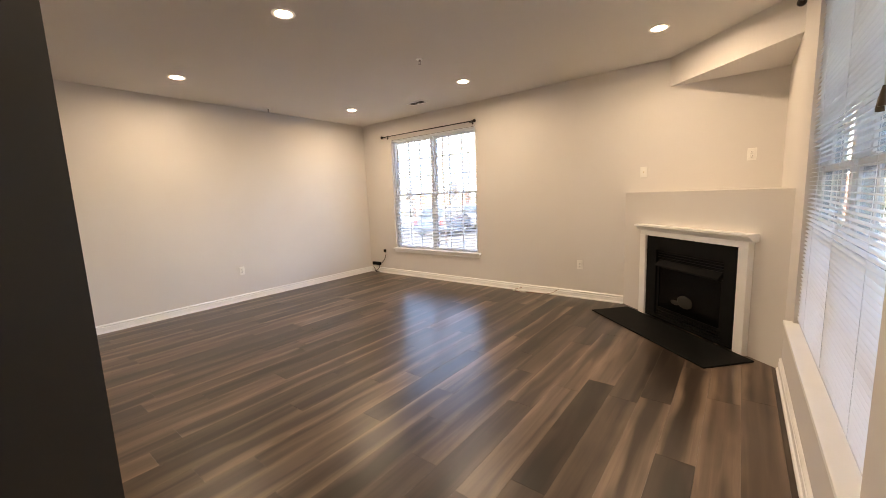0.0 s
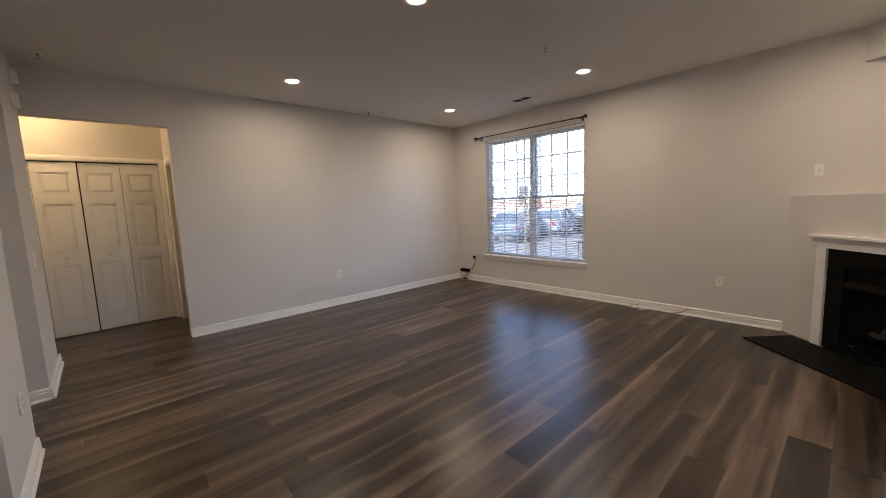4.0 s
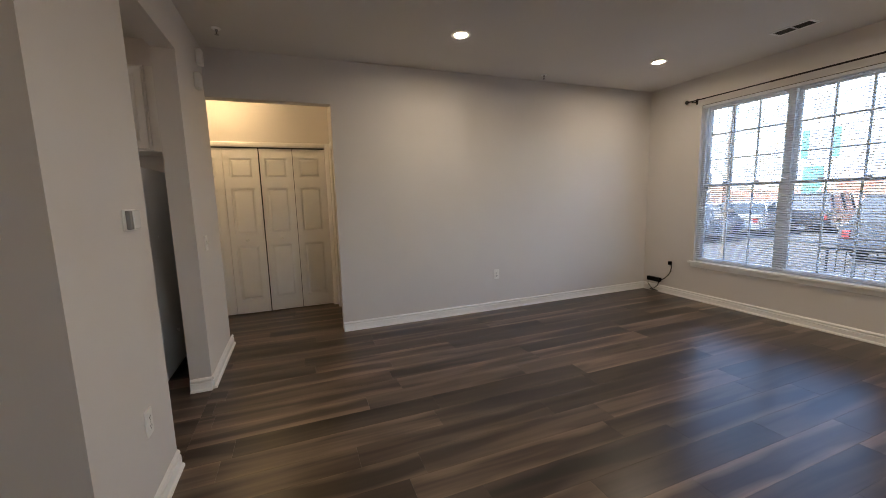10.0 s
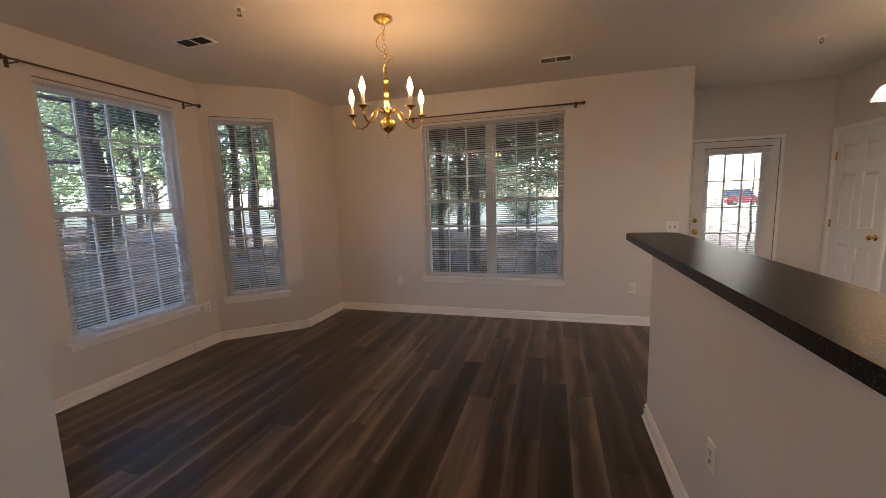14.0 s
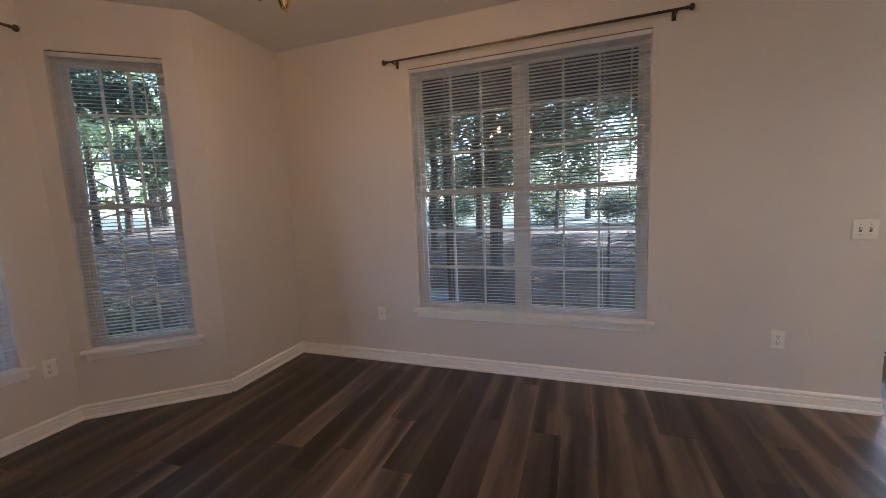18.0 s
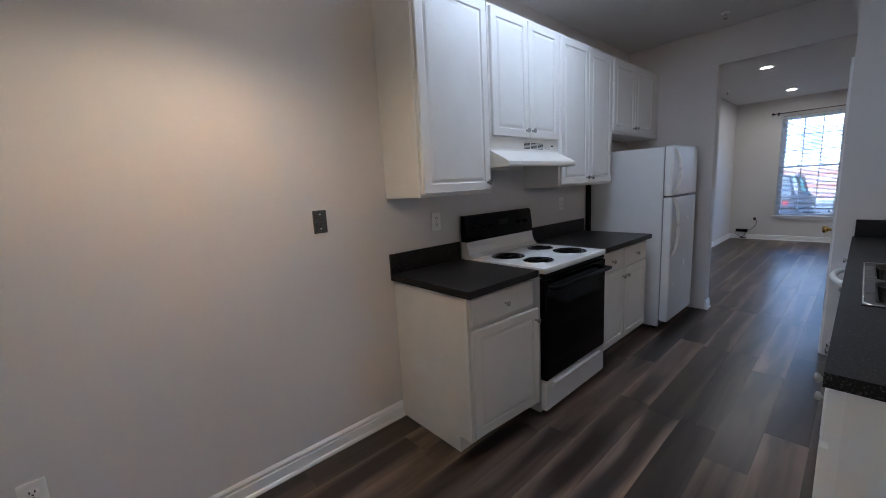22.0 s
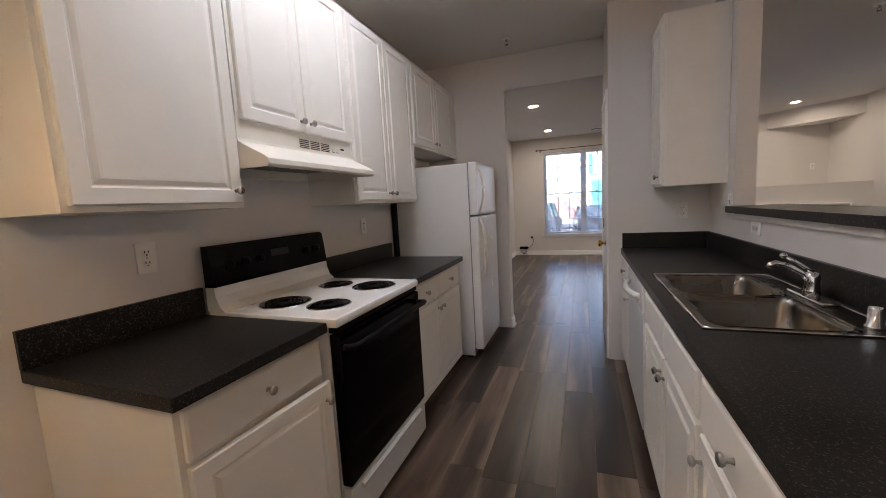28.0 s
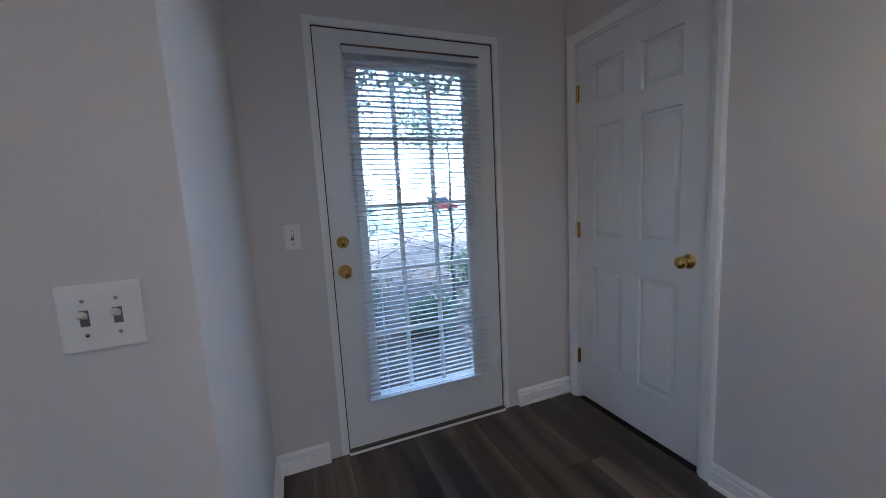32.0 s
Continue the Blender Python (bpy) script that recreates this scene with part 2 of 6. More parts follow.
M_STEEL = plain("stainless", (0.21, 0.198, 0.182), 0.27, metal=1.0, vary=0.05, scale=3.0, relief=0)
M_NICKEL = plain("nickel", (0.42, 0.40, 0.38), 0.28, metal=1.0, vary=0.05, relief=0)
M_BRASS = plain("brass", (0.72, 0.47, 0.14), 0.16, metal=1.0, vary=0.05, relief=0)
M_BRONZE = plain("dark_bronze", (0.025, 0.02, 0.018), 0.4, metal=0.6, vary=0.1, relief=0)
M_RODMID = plain("antique_rod", (0.10, 0.075, 0.055), 0.3, metal=0.8, vary=0.1, relief=0)
# Window glass darkened to dim the bright outdoors; door glass left brighter
M_GLASS = glass_material("window_glass", (0.70, 0.755, 0.82))
M_GLASSDOOR = glass_material("door_glass", (0.94, 0.96, 0.98))
M_DARKHOLE = plain("dark_slot", (0.015, 0.014, 0.013), 0.7, relief=0)
M_CAN = glow("lamp_lens", (1.0, 0.84, 0.64), 31.0)
M_TUBE = glow("tube_lens", (0.96, 0.97, 1.0), 0.66)
M_BULB = glow("candle_bulb", (1.0, 0.60, 0.28), 15.0)
M_SHADE = glow("lit_glass_shade", (1.0, 0.76, 0.48), 0.34)
M_BULBW = glow("round_bulb", (1.0, 0.74, 0.45), 6.5)
for m_, ior in ((M_BLACK, 1.22), (M_COUNTER, 1.33), (M_SLATE, 1.2), (M_BLACKMAT, 1.2)):
    m_.node_tree.nodes["Principled BSDF"].inputs["IOR"].default_value = ior
    m_.node_tree.nodes["Principled BSDF"].inputs["Specular IOR Level"].default_value = 0.5

# ---- building helpers ----
H = 2.743


def box(bm, x0, y0, z0, x1, y1, z1, bev=0.0):
    c = ((x0 + x1) / 2, (y0 + y1) / 2, (z0 + z1) / 2)
    d = (abs(x1 - x0), abs(y1 - y0), abs(z1 - z0))
    r = bmesh.ops.create_cube(bm, size=1.0, matrix=Matrix.LocRotScale(c, None, d))
    if bev:
        es = {e for v in r["verts"] for e in v.link_edges}
        bmesh.ops.bevel(bm, geom=list(es), offset=bev, segments=2, affect="EDGES", profile=0.6)
    return bm


def boxes(*items, bev=0.0):
    bm = bmesh.new()
    for it in items:
        box(bm, *it, bev=bev)
    return bm


def rod(bm, a, b, r, seg=12, r2=None):
    a, b = Vector(a), Vector(b)
    d = b - a
    m = Matrix.Translation((a + b) / 2) @ d.to_track_quat("Z", "Y").to_matrix().to_4x4()
    bmesh.ops.create_cone(bm, cap_ends=True, segments=seg, radius1=r, radius2=r if r2 is None else r2, depth=d.length, matrix=m)
    return bm


def lathe(bm, prof, seg=20, m=None):
    """Turns a profile of (radius, height) round the z axis."""
    m = m or Matrix()
    rings = []
    for r, z in prof:
        rings.append([bm.verts.new(m @ Vector((max(r, 1e-4) * math.cos(k * math.tau / seg), max(r, 1e-4) * math.sin(k * math.tau / seg), z))) for k in range(seg)])
    for a, b in zip(rings, rings[1:]):
        for k in range(seg):
            f = bm.faces.new((a[k], a[(k + 1) % seg], b[(k + 1) % seg], b[k]))
            f.smooth = True
    return bm


def tube(bm, pts, r, seg=8):
    pts = [Vector(p) for p in pts]
    rings = []
    for i, p in enumerate(pts):
        d = (pts[min(i + 1, len(pts) - 1)] - pts[max(i - 1, 0)]).normalized()
        q = d.to_track_quat("Z", "Y")
        rings.append([bm.verts.new(p + q @ Vector((r * math.cos(k * math.tau / seg), r * math.sin(k * math.tau / seg), 0))) for k in range(seg)])
    for a, b in zip(rings, rings[1:]):
        for k in range(seg):
            f = bm.faces.new((a[k], a[(k + 1) % seg], b[(k + 1) % seg], b[k]))
            f.smooth = True
    for ring in (rings[0], rings[-1][::-1]):
        bm.faces.new(ring[::-1])
    return bm


def ball(bm, c, r, s=(1, 1, 1), seg=14):
    n0 = len(bm.faces)
    bmesh.ops.create_uvsphere(bm, u_segments=seg, v_segments=max(6, seg // 2), radius=r, matrix=Matrix.LocRotScale(c, None, s))
    bm.faces.ensure_lookup_table()
    for f in bm.faces[n0:]:
        f.smooth = True
    return bm


def prism(bm, poly, z0, z1):
    lo = [bm.verts.new((x, y, z0)) for x, y in poly]
    hi = [bm.verts.new((x, y, z1)) for x, y in poly]
    n = len(poly)
    for k in range(n):
        bm.faces.new((lo[k], lo[(k + 1) % n], hi[(k + 1) % n], hi[k]))
    bm.faces.new(hi)
    bm.faces.new(lo[::-1])
    bmesh.ops.recalc_face_normals(bm, faces=bm.faces[:])
    return bm


def extrude_profile(bm, prof, length, m):
    """A closed profile of (y, z) points drawn along x from 0 to length, then moved by m."""
    a = [bm.verts.new(m @ Vector((0, y, z))) for y, z in prof]
    b = [bm.verts.new(m @ Vector((length, y, z))) for y, z in prof]
    n = len(prof)
    for k in range(n):
        bm.faces.new((a[k], a[(k + 1) % n], b[(k + 1) % n], b[k]))
    bm.faces.new(a[::-1])
    bm.faces.new(b)
    bmesh.ops.recalc_face_normals(bm, faces=bm.faces[:])
    return bm


def mesh_ob(name, bm, mat):
    me = bpy.data.meshes.new(name)
    bm.to_mesh(me)
    bm.free()
    me.materials.append(mat)
    return new(name, me)


def part(name, bm, mat, parent, label=""):
    ob = mesh_ob(name, bm, mat)
    ob.parent = parent
    return tagged(ob, label)


def thing(name, m, label, category, group="", kind=""):
    ob = new(name)
    ob.empty_display_size = 0.1
    ob.matrix_world = m
    return tagged(ob, label, category, group, kind)


def structure(name, bm, mat, label, category):
    return tagged(mesh_ob(name, bm, mat), label, category, kind="structure")


def wall_mesh(p, q, thick, z0, z1, holes=()):
    """A wall from p to q (plan), its seen face on the line, its body to the right of the way from p to q. holes: (from, to, low, high) along the line."""
    p, q = Vector((*p, 0)), Vector((*q, 0))
    d = q - p
    L = d.length
    d.normalize()
    nrm = Vector((d.y, -d.x, 0))
    us = sorted({0.0, L, *[h[0] for h in holes], *[h[1] for h in holes]})
    zs = sorted({z0, z1, *[h[2] for h in holes], *[h[3] for h in holes]})
    bm = bmesh.new()

    def solid(i, k):
        if i < 0 or k < 0 or i >= len(us) - 1 or k >= len(zs) - 1:
            return False
        u, z = (us[i] + us[i + 1]) / 2, (zs[k] + zs[k + 1]) / 2
        return not any(h[0] < u < h[1] and h[2] < z < h[3] for h in holes)

    def pt(u, z, back):
        v = p + d * u + nrm * (thick if back else 0)
        return bm.verts.new((v.x, v.y, z))

    for i in range(len(us) - 1):
        for k in range(len(zs) - 1):
            if not solid(i, k):
                continue
            u0, u1, a, b = us[i], us[i + 1], zs[k], zs[k + 1]
            for back in (False, True):
                bm.faces.new([pt(u0, a, back), pt(u1, a, back), pt(u1, b, back), pt(u0, b, back)])
            for (di, dk), (e0, e1) in (((-1, 0), ((u0, a), (u0, b))), ((1, 0), ((u1, a), (u1, b))), ((0, -1), ((u0, a), (u1, a))), ((0, 1), ((u0, b), (u1, b)))):
                if not solid(i + di, k + dk):
                    bm.faces.new([pt(*e0, False), pt(*e1, False), pt(*e1, True), pt(*e0, True)])
    bmesh.ops.remove_doubles(bm, verts=bm.verts[:], dist=1e-5)
    bmesh.ops.recalc_face_normals(bm, faces=bm.faces[:])
    return bm


BASE_PROF = [(0, 0), (0.028, 0), (0.028, 0.008), (0.024, 0.016), (0.016, 0.019), (0.016, 0.064), (0.008, 0.068), (0.008, 0.073), (0.014, 0.078), (0.014, 0.086), (0.008, 0.094), (0.004, 0.098), (0, 0.098)]


def baseboard(p, q):
    """A base moulding along a wall from p to q (plan); the room lies to the left."""
    p, q = Vector((*p, 0)), Vector((*q, 0))
    d = (q - p)
    m = Matrix.Translation(p) @ Matrix.Rotation(math.atan2(d.y, d.x), 4, "Z")
    structure("baseboard", extrude_profile(bmesh.new(), BASE_PROF, d.length, m), M_TRIM, "white painted moulded baseboard", "baseboard")


def line_pose(p, q, z=0.0):
    """The pose at p with x along the wall to q and y into the room on the left."""
    d = Vector(q) - Vector(p)
    return pose(p[0], p[1], z, 0, 0, math.degrees(math.atan2(d.y, d.x)))

# ---- floor plan ----
XA, YB, XC, YF, XE, XEK, XG, YN, YD = -5.035, 3.495, 0.91, -1.86, -2.475, -2.585, -5.0, -8.445, -7.378
XD, XBOX, YBOX, YBOX2, XBAY = -3.24, -0.93, -3.25, -2.208, 0.968
BAY = [(0.968, -6.565), (1.67, -5.985), (1.67, -4.40), (0.968, -3.82)]
YFK, XP, YP = -2.0, -3.26, -2.635
DOORH = 2.415
EDY0, EDY1 = -2.10, -1.19


def walls():
    W = "smooth off-white painted drywall wall"

    def w(name, p, q, thick, holes=(), z0=0.0, z1=H):
        return structure(name, wall_mesh(p, q, thick, z0, z1, holes), M_WALL, W, "wall")

    w("wall_hall_side", (XA, YB), (XA, YF - 0.6), 0.12, [(YB + 0.79, YB + 1.875, 0, 2.322)])
    w("wall_window_north", (XC + 0.16, YB), (XA - 0.12, YB), 0.16, [(XC + 0.16 + 2.545, XC + 0.16 + 4.315, 0.48, 2.405)])
    w("wall_window_east", (XC, YBOX2), (XC, YB), 0.16, [(0.03 - YBOX2, 1.75 - YBOX2, 0.49, 2.40), (EDY0 - YBOX2, EDY1 - YBOX2, 0, 2.06)])
    # the closet block between living and dining space
    w("wall_block_north", (XBOX + 0.12, YBOX2), (XC + 0.16, YBOX2), 0.12)
    w("wall_block_west", (XBOX, YBOX), (XBOX, YBOX2), 0.12)
    w("wall_block_south", (XBAY + 0.16, YBOX), (XBOX + 0.12, YBOX), 0.12)
    # dining space
    w("wall_bay_return_near", (XBAY, BAY[3][1]), (XBAY, YBOX), 0.16)
    w("wall_bay_left", BAY[2], BAY[3], 0.16, [(0.10, 0.72, 0.46, 2.42)])
    w("wall_bay_middle", BAY[1], BAY[2], 0.16, [(0.25, 1.30, 0.46, 2.44)])
    w("wall_bay_right", BAY[0], BAY[1], 0.16, [(0.19, 0.81, 0.46, 2.42)])
    w("wall_bay_return_far", (XBAY, YD), (XBAY, BAY[0][1]), 0.16)
    w("wall_window_south", (XD + 0.12, YD), (XBAY + 0.16, YD), 0.16, [(-1.99 - XD - 0.12, -0.285 - XD - 0.12, 0.475, 2.42)])
    w("wall_nook_return", (XD, YN), (XD, YD), 0.12, z1=H)
    w("wall_nook_door", (XG - 0.13, YN), (XD + 0.12, YN), 0.16, [(0.13 + 0.454, 0.13 + 1.452, 0, 2.128)])
    w("wall_stove", (XG, YFK), (XG, YN), 0.13, [(YFK + 7.592, YFK + 8.362, 0, 2.10)])
    # kitchen doorway wall
    w("wall_doorway_pier", (XA, YF), (-4.168, YF), YF - YFK)
    w("wall_doorway_head", (-4.168, YF), (XP, YF), YF - YFK, z0=DOORH)
    w("wall_thermostat", (XP, YF), (XE, YF), 0.12)
    w("wall_pantry_side", (XP, YP), (XP, YF - 0.12), 0.10, [(0.06, 0.60, 0, 2.09)])
    w("wall_pantry_front", (XEK, YP), (XP + 0.10, YP), 0.10)
    structure("wall_bar_full", boxes((XEK, -3.085, 0, XE, YF - 0.12, H)), M_WALL, W, "wall")
    structure("wall_bar_half", boxes((XEK, -5.42, 0, XE, -3.085, 1.187)), M_WALL, "off-white drywall half wall below the breakfast bar", "wall")
    # hall behind the opening
    w("wall_hall_north", (XA - 0.12, -0.72), (-6.35, -0.72), 0.1, [(0.12, 0.88, 0, 2.03)])
    w("wall_hall_back", (-6.20, -0.62), (-6.20, -2.70), 0.12, [(0.165, 1.715, 0, 2.05)])
    w("wall_hall_south", (-6.32, -2.60), (XG - 0.13, -2.60), 0.1)
    w("wall_hall_inner", (XA - 0.12, -2.34), (XA - 0.12, -2.60), 0.1)
    structure("wall_closet_back", boxes((-7.0, -2.7, 0, -6.92, -0.5, H), (-6.92, -2.72, 0, -6.32, -2.64, H), (-6.92, -0.56, 0, -6.32, -0.48, H)), M_WALL, W, "wall")
    structure("wall_side_room", boxes((-6.5, 0.35, 0, -5.19, 0.45, H), (-6.6, -0.5, 0, -6.5, 0.45, H)), M_WALL, W, "wall")
    structure("wall_nook_closet", boxes((-5.75, -8.6, -0.15, -5.65, -7.4, H), (-5.65, -8.6, 0, XG - 0.131, -8.5, H), (-5.65, -7.5, 0, XG - 0.131, -7.4, H)), M_WALL, W, "wall")
    structure("ceiling", boxes((-7.1, YN - 0.25, H, 2.32, YB + 0.25, H + 0.2)), M_CEIL, "flat white painted drywall ceiling", "ceiling")
    # unseen slab over the house that shuts out sun and sky
    structure("roof_slab", boxes((-7.6, YN - 0.35, H + 0.22, 2.4, YB + 0.35, H + 3.2)), plain("siding", (0.55, 0.53, 0.48), 0.8), "unseen pale slab over the flat that shuts out sun and sky", "facade")


walls()

for p, q in (((XA, YB), (XA, -0.79)),):
    if (Vector(p) - Vector(q)).length > 0.1:
        baseboard(p, q)
for p, q in (((-0.462, YB), (XA, YB)), ((XC, EDY1 + 0.06), (XC, 2.235)), ((XBOX, YBOX2), (XC, YBOX2)), ((XBOX, YBOX), (XBOX, YBOX2)),
             ((XBAY, YBOX), (XBOX, YBOX)), ((XBAY, BAY[3][1]), (XBAY, YBOX)), (BAY[2], BAY[3]), (BAY[1], BAY[2]), (BAY[0], BAY[1]),
             ((XBAY, YD), (XBAY, BAY[0][1])), ((XD, YD), (XBAY, YD)), ((XD, YN), (XD, YD)), ((-3.49, YN), (XD, YN)), ((XG, YN), (-4.605, YN)),
             ((XG, -5.305), (XG, -7.535)), ((-5.155, YF), (-4.168, YF)), ((-4.168, YF), (-4.168, YFK)), ((XP, YF), (XE, YF)), ((XE, YF), (XE, -5.42)),
             ((XE, -5.42), (XEK, -5.42)), ((XA - 0.12, -0.72), (-5.26, -0.72))):
    baseboard(p, q)

# the ledge, chimney breast and soffit of the corner fireplace
FP_L, FP_R = (-0.462, YB), (XC, 2.235)
structure("wall_chimney_breast", prism(bmesh.new(), [FP_L, FP_R, (XC, YB)], 0, 1.342), M_WALL, "off-white drywall chimney breast across the corner, with a flat ledge", "wall")
structure("wall_soffit", prism(bmesh.new(), [(-0.05, YB), (XC, 2.525), (XC, YB)], 2.45, H), M_WALL, "off-white triangular soffit box in the ceiling corner", "soffit")


# ---- plank floors ----
def floor(name, rects, label, seed):
    """rects: x0, x1, y0, y1 of the area; planks run along y."""
    rnd = random.Random(seed)
    x0, x1 = min(r[0] for r in rects), max(r[1] for r in rects)
    y0, y1 = min(r[2] for r in rects), max(r[3] for r in rects)
    fl = structure(name, boxes(*[(r[0], r[2], -0.12, r[1], r[3], -0.012) for r in rects]), M_SUB, label, "floor")
    W, L, g, org = 0.1773, 1.22, 0.00030, 9.958
    meshes = {}
    k0 = math.floor((x0 + org) / W)
    for k in range(k0, math.ceil((x1 + org) / W)):
        a, b = max(k * W - org, x0), min((k + 1) * W - org, x1)
        if b - a < 0.01:
            continue
        mid = (a + b) / 2
        spans = [(r[2], r[3]) for r in rects if r[0] <= mid <= r[1]]
        shift = random.Random(k).random() * L
        for s0, s1 in spans:
            y = s0 - ((s0 - shift) % L)
            while y < s1:
                c, d = max(y, s0), min(y + L, s1)
                y += L
                if d - c < 0.02:
                    continue
                key = (round(b - a, 3), round(d - c, 3))
                if key not in meshes:
                    hw, hl = (b - a) / 2 - g, (d - c) / 2 - g
                    bm = bmesh.new()
                    e = 0.0005
                    lo = [bm.verts.new((sx * hw, sy * hl, -0.011)) for sx, sy in ((-1, -1), (1, -1), (1, 1), (-1, 1))]
                    mi = [bm.verts.new((sx * hw, sy * hl, -e)) for sx, sy in ((-1, -1), (1, -1), (1, 1), (-1, 1))]
                    hi = [bm.verts.new((sx * (hw - e), sy * (hl - e), 0)) for sx, sy in ((-1, -1), (1, -1), (1, 1), (-1, 1))]
                    for u, v in ((lo, mi), (mi, hi)):
                        for j in range(4):
                            bm.faces.new((u[j], u[(j + 1) % 4], v[(j + 1) % 4], v[j]))
                    bm.faces.new(hi)
                    me = bpy.data.meshes.new("plank")
                    bm.to_mesh(me)
                    bm.free()
                    me.materials.append(M_PLANK)
                    meshes[key] = me
                ob = new("plank", meshes[key])
                ob.location = (mid, (c + d) / 2, 0)
                ob.parent = fl

# ---- windows, blinds, curtain rods ----
def stepped(bm, w, h, rings, m=None):
    """A panel in the x-z plane from rings of (inset, y), outermost first; the last one is capped."""
    m = m or Matrix()
    loops = []
    for ins, y in rings:
        loops.append([bm.verts.new(m @ Vector(p)) for p in ((ins, y, ins), (w - ins, y, ins), (w - ins, y, h - ins), (ins, y, h - ins))])
    for a, b in zip(loops, loops[1:]):
        for k in range(4):
            bm.faces.new((a[k], a[(k + 1) % 4], b[(k + 1) % 4], b[k]))
    bm.faces.new(loops[-1])
    bm.faces.new(loops[0][::-1])
    return bm


count = {"window": 0, "door": 0}


def window(p, q, z0, z1, units, cols, rows, label):
    """A vinyl double-hung window in the opening from p to q; the room lies to the left of the way from p to q."""
    count["window"] += 1
    w, h = (Vector(q) - Vector(p)).length, z1 - z0
    t = thing("window_%d" % count["window"], line_pose(p, q, z0), label, "window", kind="structure")
    f = 0.035
    bm = boxes((0, -0.14, 0, f, -0.05, h), (w - f, -0.14, 0, w, -0.05, h), (f, -0.14, h - f, w - f, -0.05, h), (f, -0.14, 0, w - f, -0.05, f))
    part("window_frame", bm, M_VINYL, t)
    part("window_sill", box(box(bmesh.new(), -0.045, -0.048, -0.004, w + 0.045, 0.045, 0.018, 0.004), -0.025, 0.001, -0.055, w + 0.025, 0.016, -0.006, 0.003), M_TRIM, t, "white painted sill and apron")
    uw = (w - 2 * f) / units
    for u in range(units):
        x0 = f + u * uw
        if u:
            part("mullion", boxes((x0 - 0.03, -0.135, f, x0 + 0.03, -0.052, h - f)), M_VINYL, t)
        a, b = x0 + (0.03 if u else 0), x0 + uw - (0.03 if u < units - 1 else 0)
        for lower in (False, True):
            y = -0.078 if lower else -0.108
            lo, hi = (f, h / 2 + 0.018) if lower else (h / 2 - 0.018, h - f)
            s = 0.032
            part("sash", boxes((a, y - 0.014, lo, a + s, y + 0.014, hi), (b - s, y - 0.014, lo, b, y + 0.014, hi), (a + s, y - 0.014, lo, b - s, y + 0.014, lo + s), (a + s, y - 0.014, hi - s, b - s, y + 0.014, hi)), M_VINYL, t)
            pane = part("pane", boxes((a + s, y - 0.003, lo + s, b - s, y + 0.003, hi - s)), M_GLASS, t)
            pane.visible_shadow = False
            for k in range(1, cols):
                x = a + s + (b - a - 2 * s) * k / cols
                part("muntin", boxes((x - 0.008, y - 0.008, lo + s, x + 0.008, y + 0.008, hi - s)), M_GRID, t)
            for k in range(1, rows):
                z = lo + s + (hi - lo - 2 * s) * k / rows
                part("muntin", boxes((a + s, y - 0.007, z - 0.008, b - s, y + 0.007, z + 0.008)), M_GRID, t)
            if lower:
                for lx in (0.3, 0.7):
                    part("sash_lock", box(bmesh.new(), a + (b - a) * lx - 0.025, y + 0.0, hi, a + (b - a) * lx + 0.025, y + 0.018, hi + 0.014, 0.003), M_VINYL, t)
    return t


def slat_mesh(w, wide=0.026):
    bm = bmesh.new()
    n = 4
    top, bot = [], []
    for k in range(n + 1):
        s = k / n * 2 - 1
        y, z = s * wide / 2, 0.0022 * (1 - s * s)
        top.append((y, z + 0.0004))
        bot.append((y, z - 0.0004))
    extrude_profile(bm, top + bot[::-1], w, Matrix())
    me = bpy.data.meshes.new("slat")
    bm.to_mesh(me)
    bm.free()
    me.materials.append(M_SLAT)
    return me


def blind(p, q, z0, z1, tilt, label, y=-0.028, gap=0.0, wand=0.12):
    """A lowered aluminium mini blind in the opening from p to q, its slats turned by tilt degrees."""
    d = (Vector(q) - Vector(p)).normalized()
    w = (Vector(q) - Vector(p)).length - 2 * gap
    t = thing("window_blind", line_pose((p[0] + d.x * gap, p[1] + d.y * gap), q, z0), label, "blind", "mini blinds")
    h = z1 - z0
    part("headrail", box(bmesh.new(), 0.004, y - 0.014, h - 0.034, w - 0.004, y + 0.014, h - 0.004, 0.002), M_SLAT, t)
    # Thin brown line along the top of the headrail
    part("mounting_strip", boxes((0.002, y - 0.010, h - 0.0035, w - 0.002, y + 0.016, h + 0.004)), M_RODMID, t, "thin brown strip above the headrail")
    part("bottom_rail", box(bmesh.new(), 0.006, y - 0.011, 0.022, w - 0.006, y + 0.011, 0.034, 0.003), M_SLAT, t)
    me = slat_mesh(w - 0.016)
    n = int((h - 0.085) / 0.024)
    rnd = random.Random(n)
    for k in range(n):
        ob = new("slat", me)
        ob.parent = t
        ob.matrix_local = pose(0.008 + rnd.uniform(-0.001, 0.001), y, 0.046 + k * (h - 0.09) / (n - 1), tilt + rnd.uniform(-2, 2), 0, 0)
    for k in range(3 if w > 1.2 else 2):
        x = w * ((k + 0.5) / (3 if w > 1.2 else 2)) if w > 1.2 else w * (0.15 + 0.7 * k)
        bm = rod(bmesh.new(), (x, y - 0.012, 0.03), (x, y - 0.012, h - 0.03), 0.0009, 4)
        rod(bm, (x, y + 0.012, 0.03), (x, y + 0.012, h - 0.03), 0.0009, 4)
        part("ladder_cord", bm, M_SLAT, t)
    part("tilt_wand", rod(bmesh.new(), (wand, y + 0.017, h * 0.42), (wand, y + 0.017, h - 0.05), 0.004, 6), M_SLAT, t)
    return t


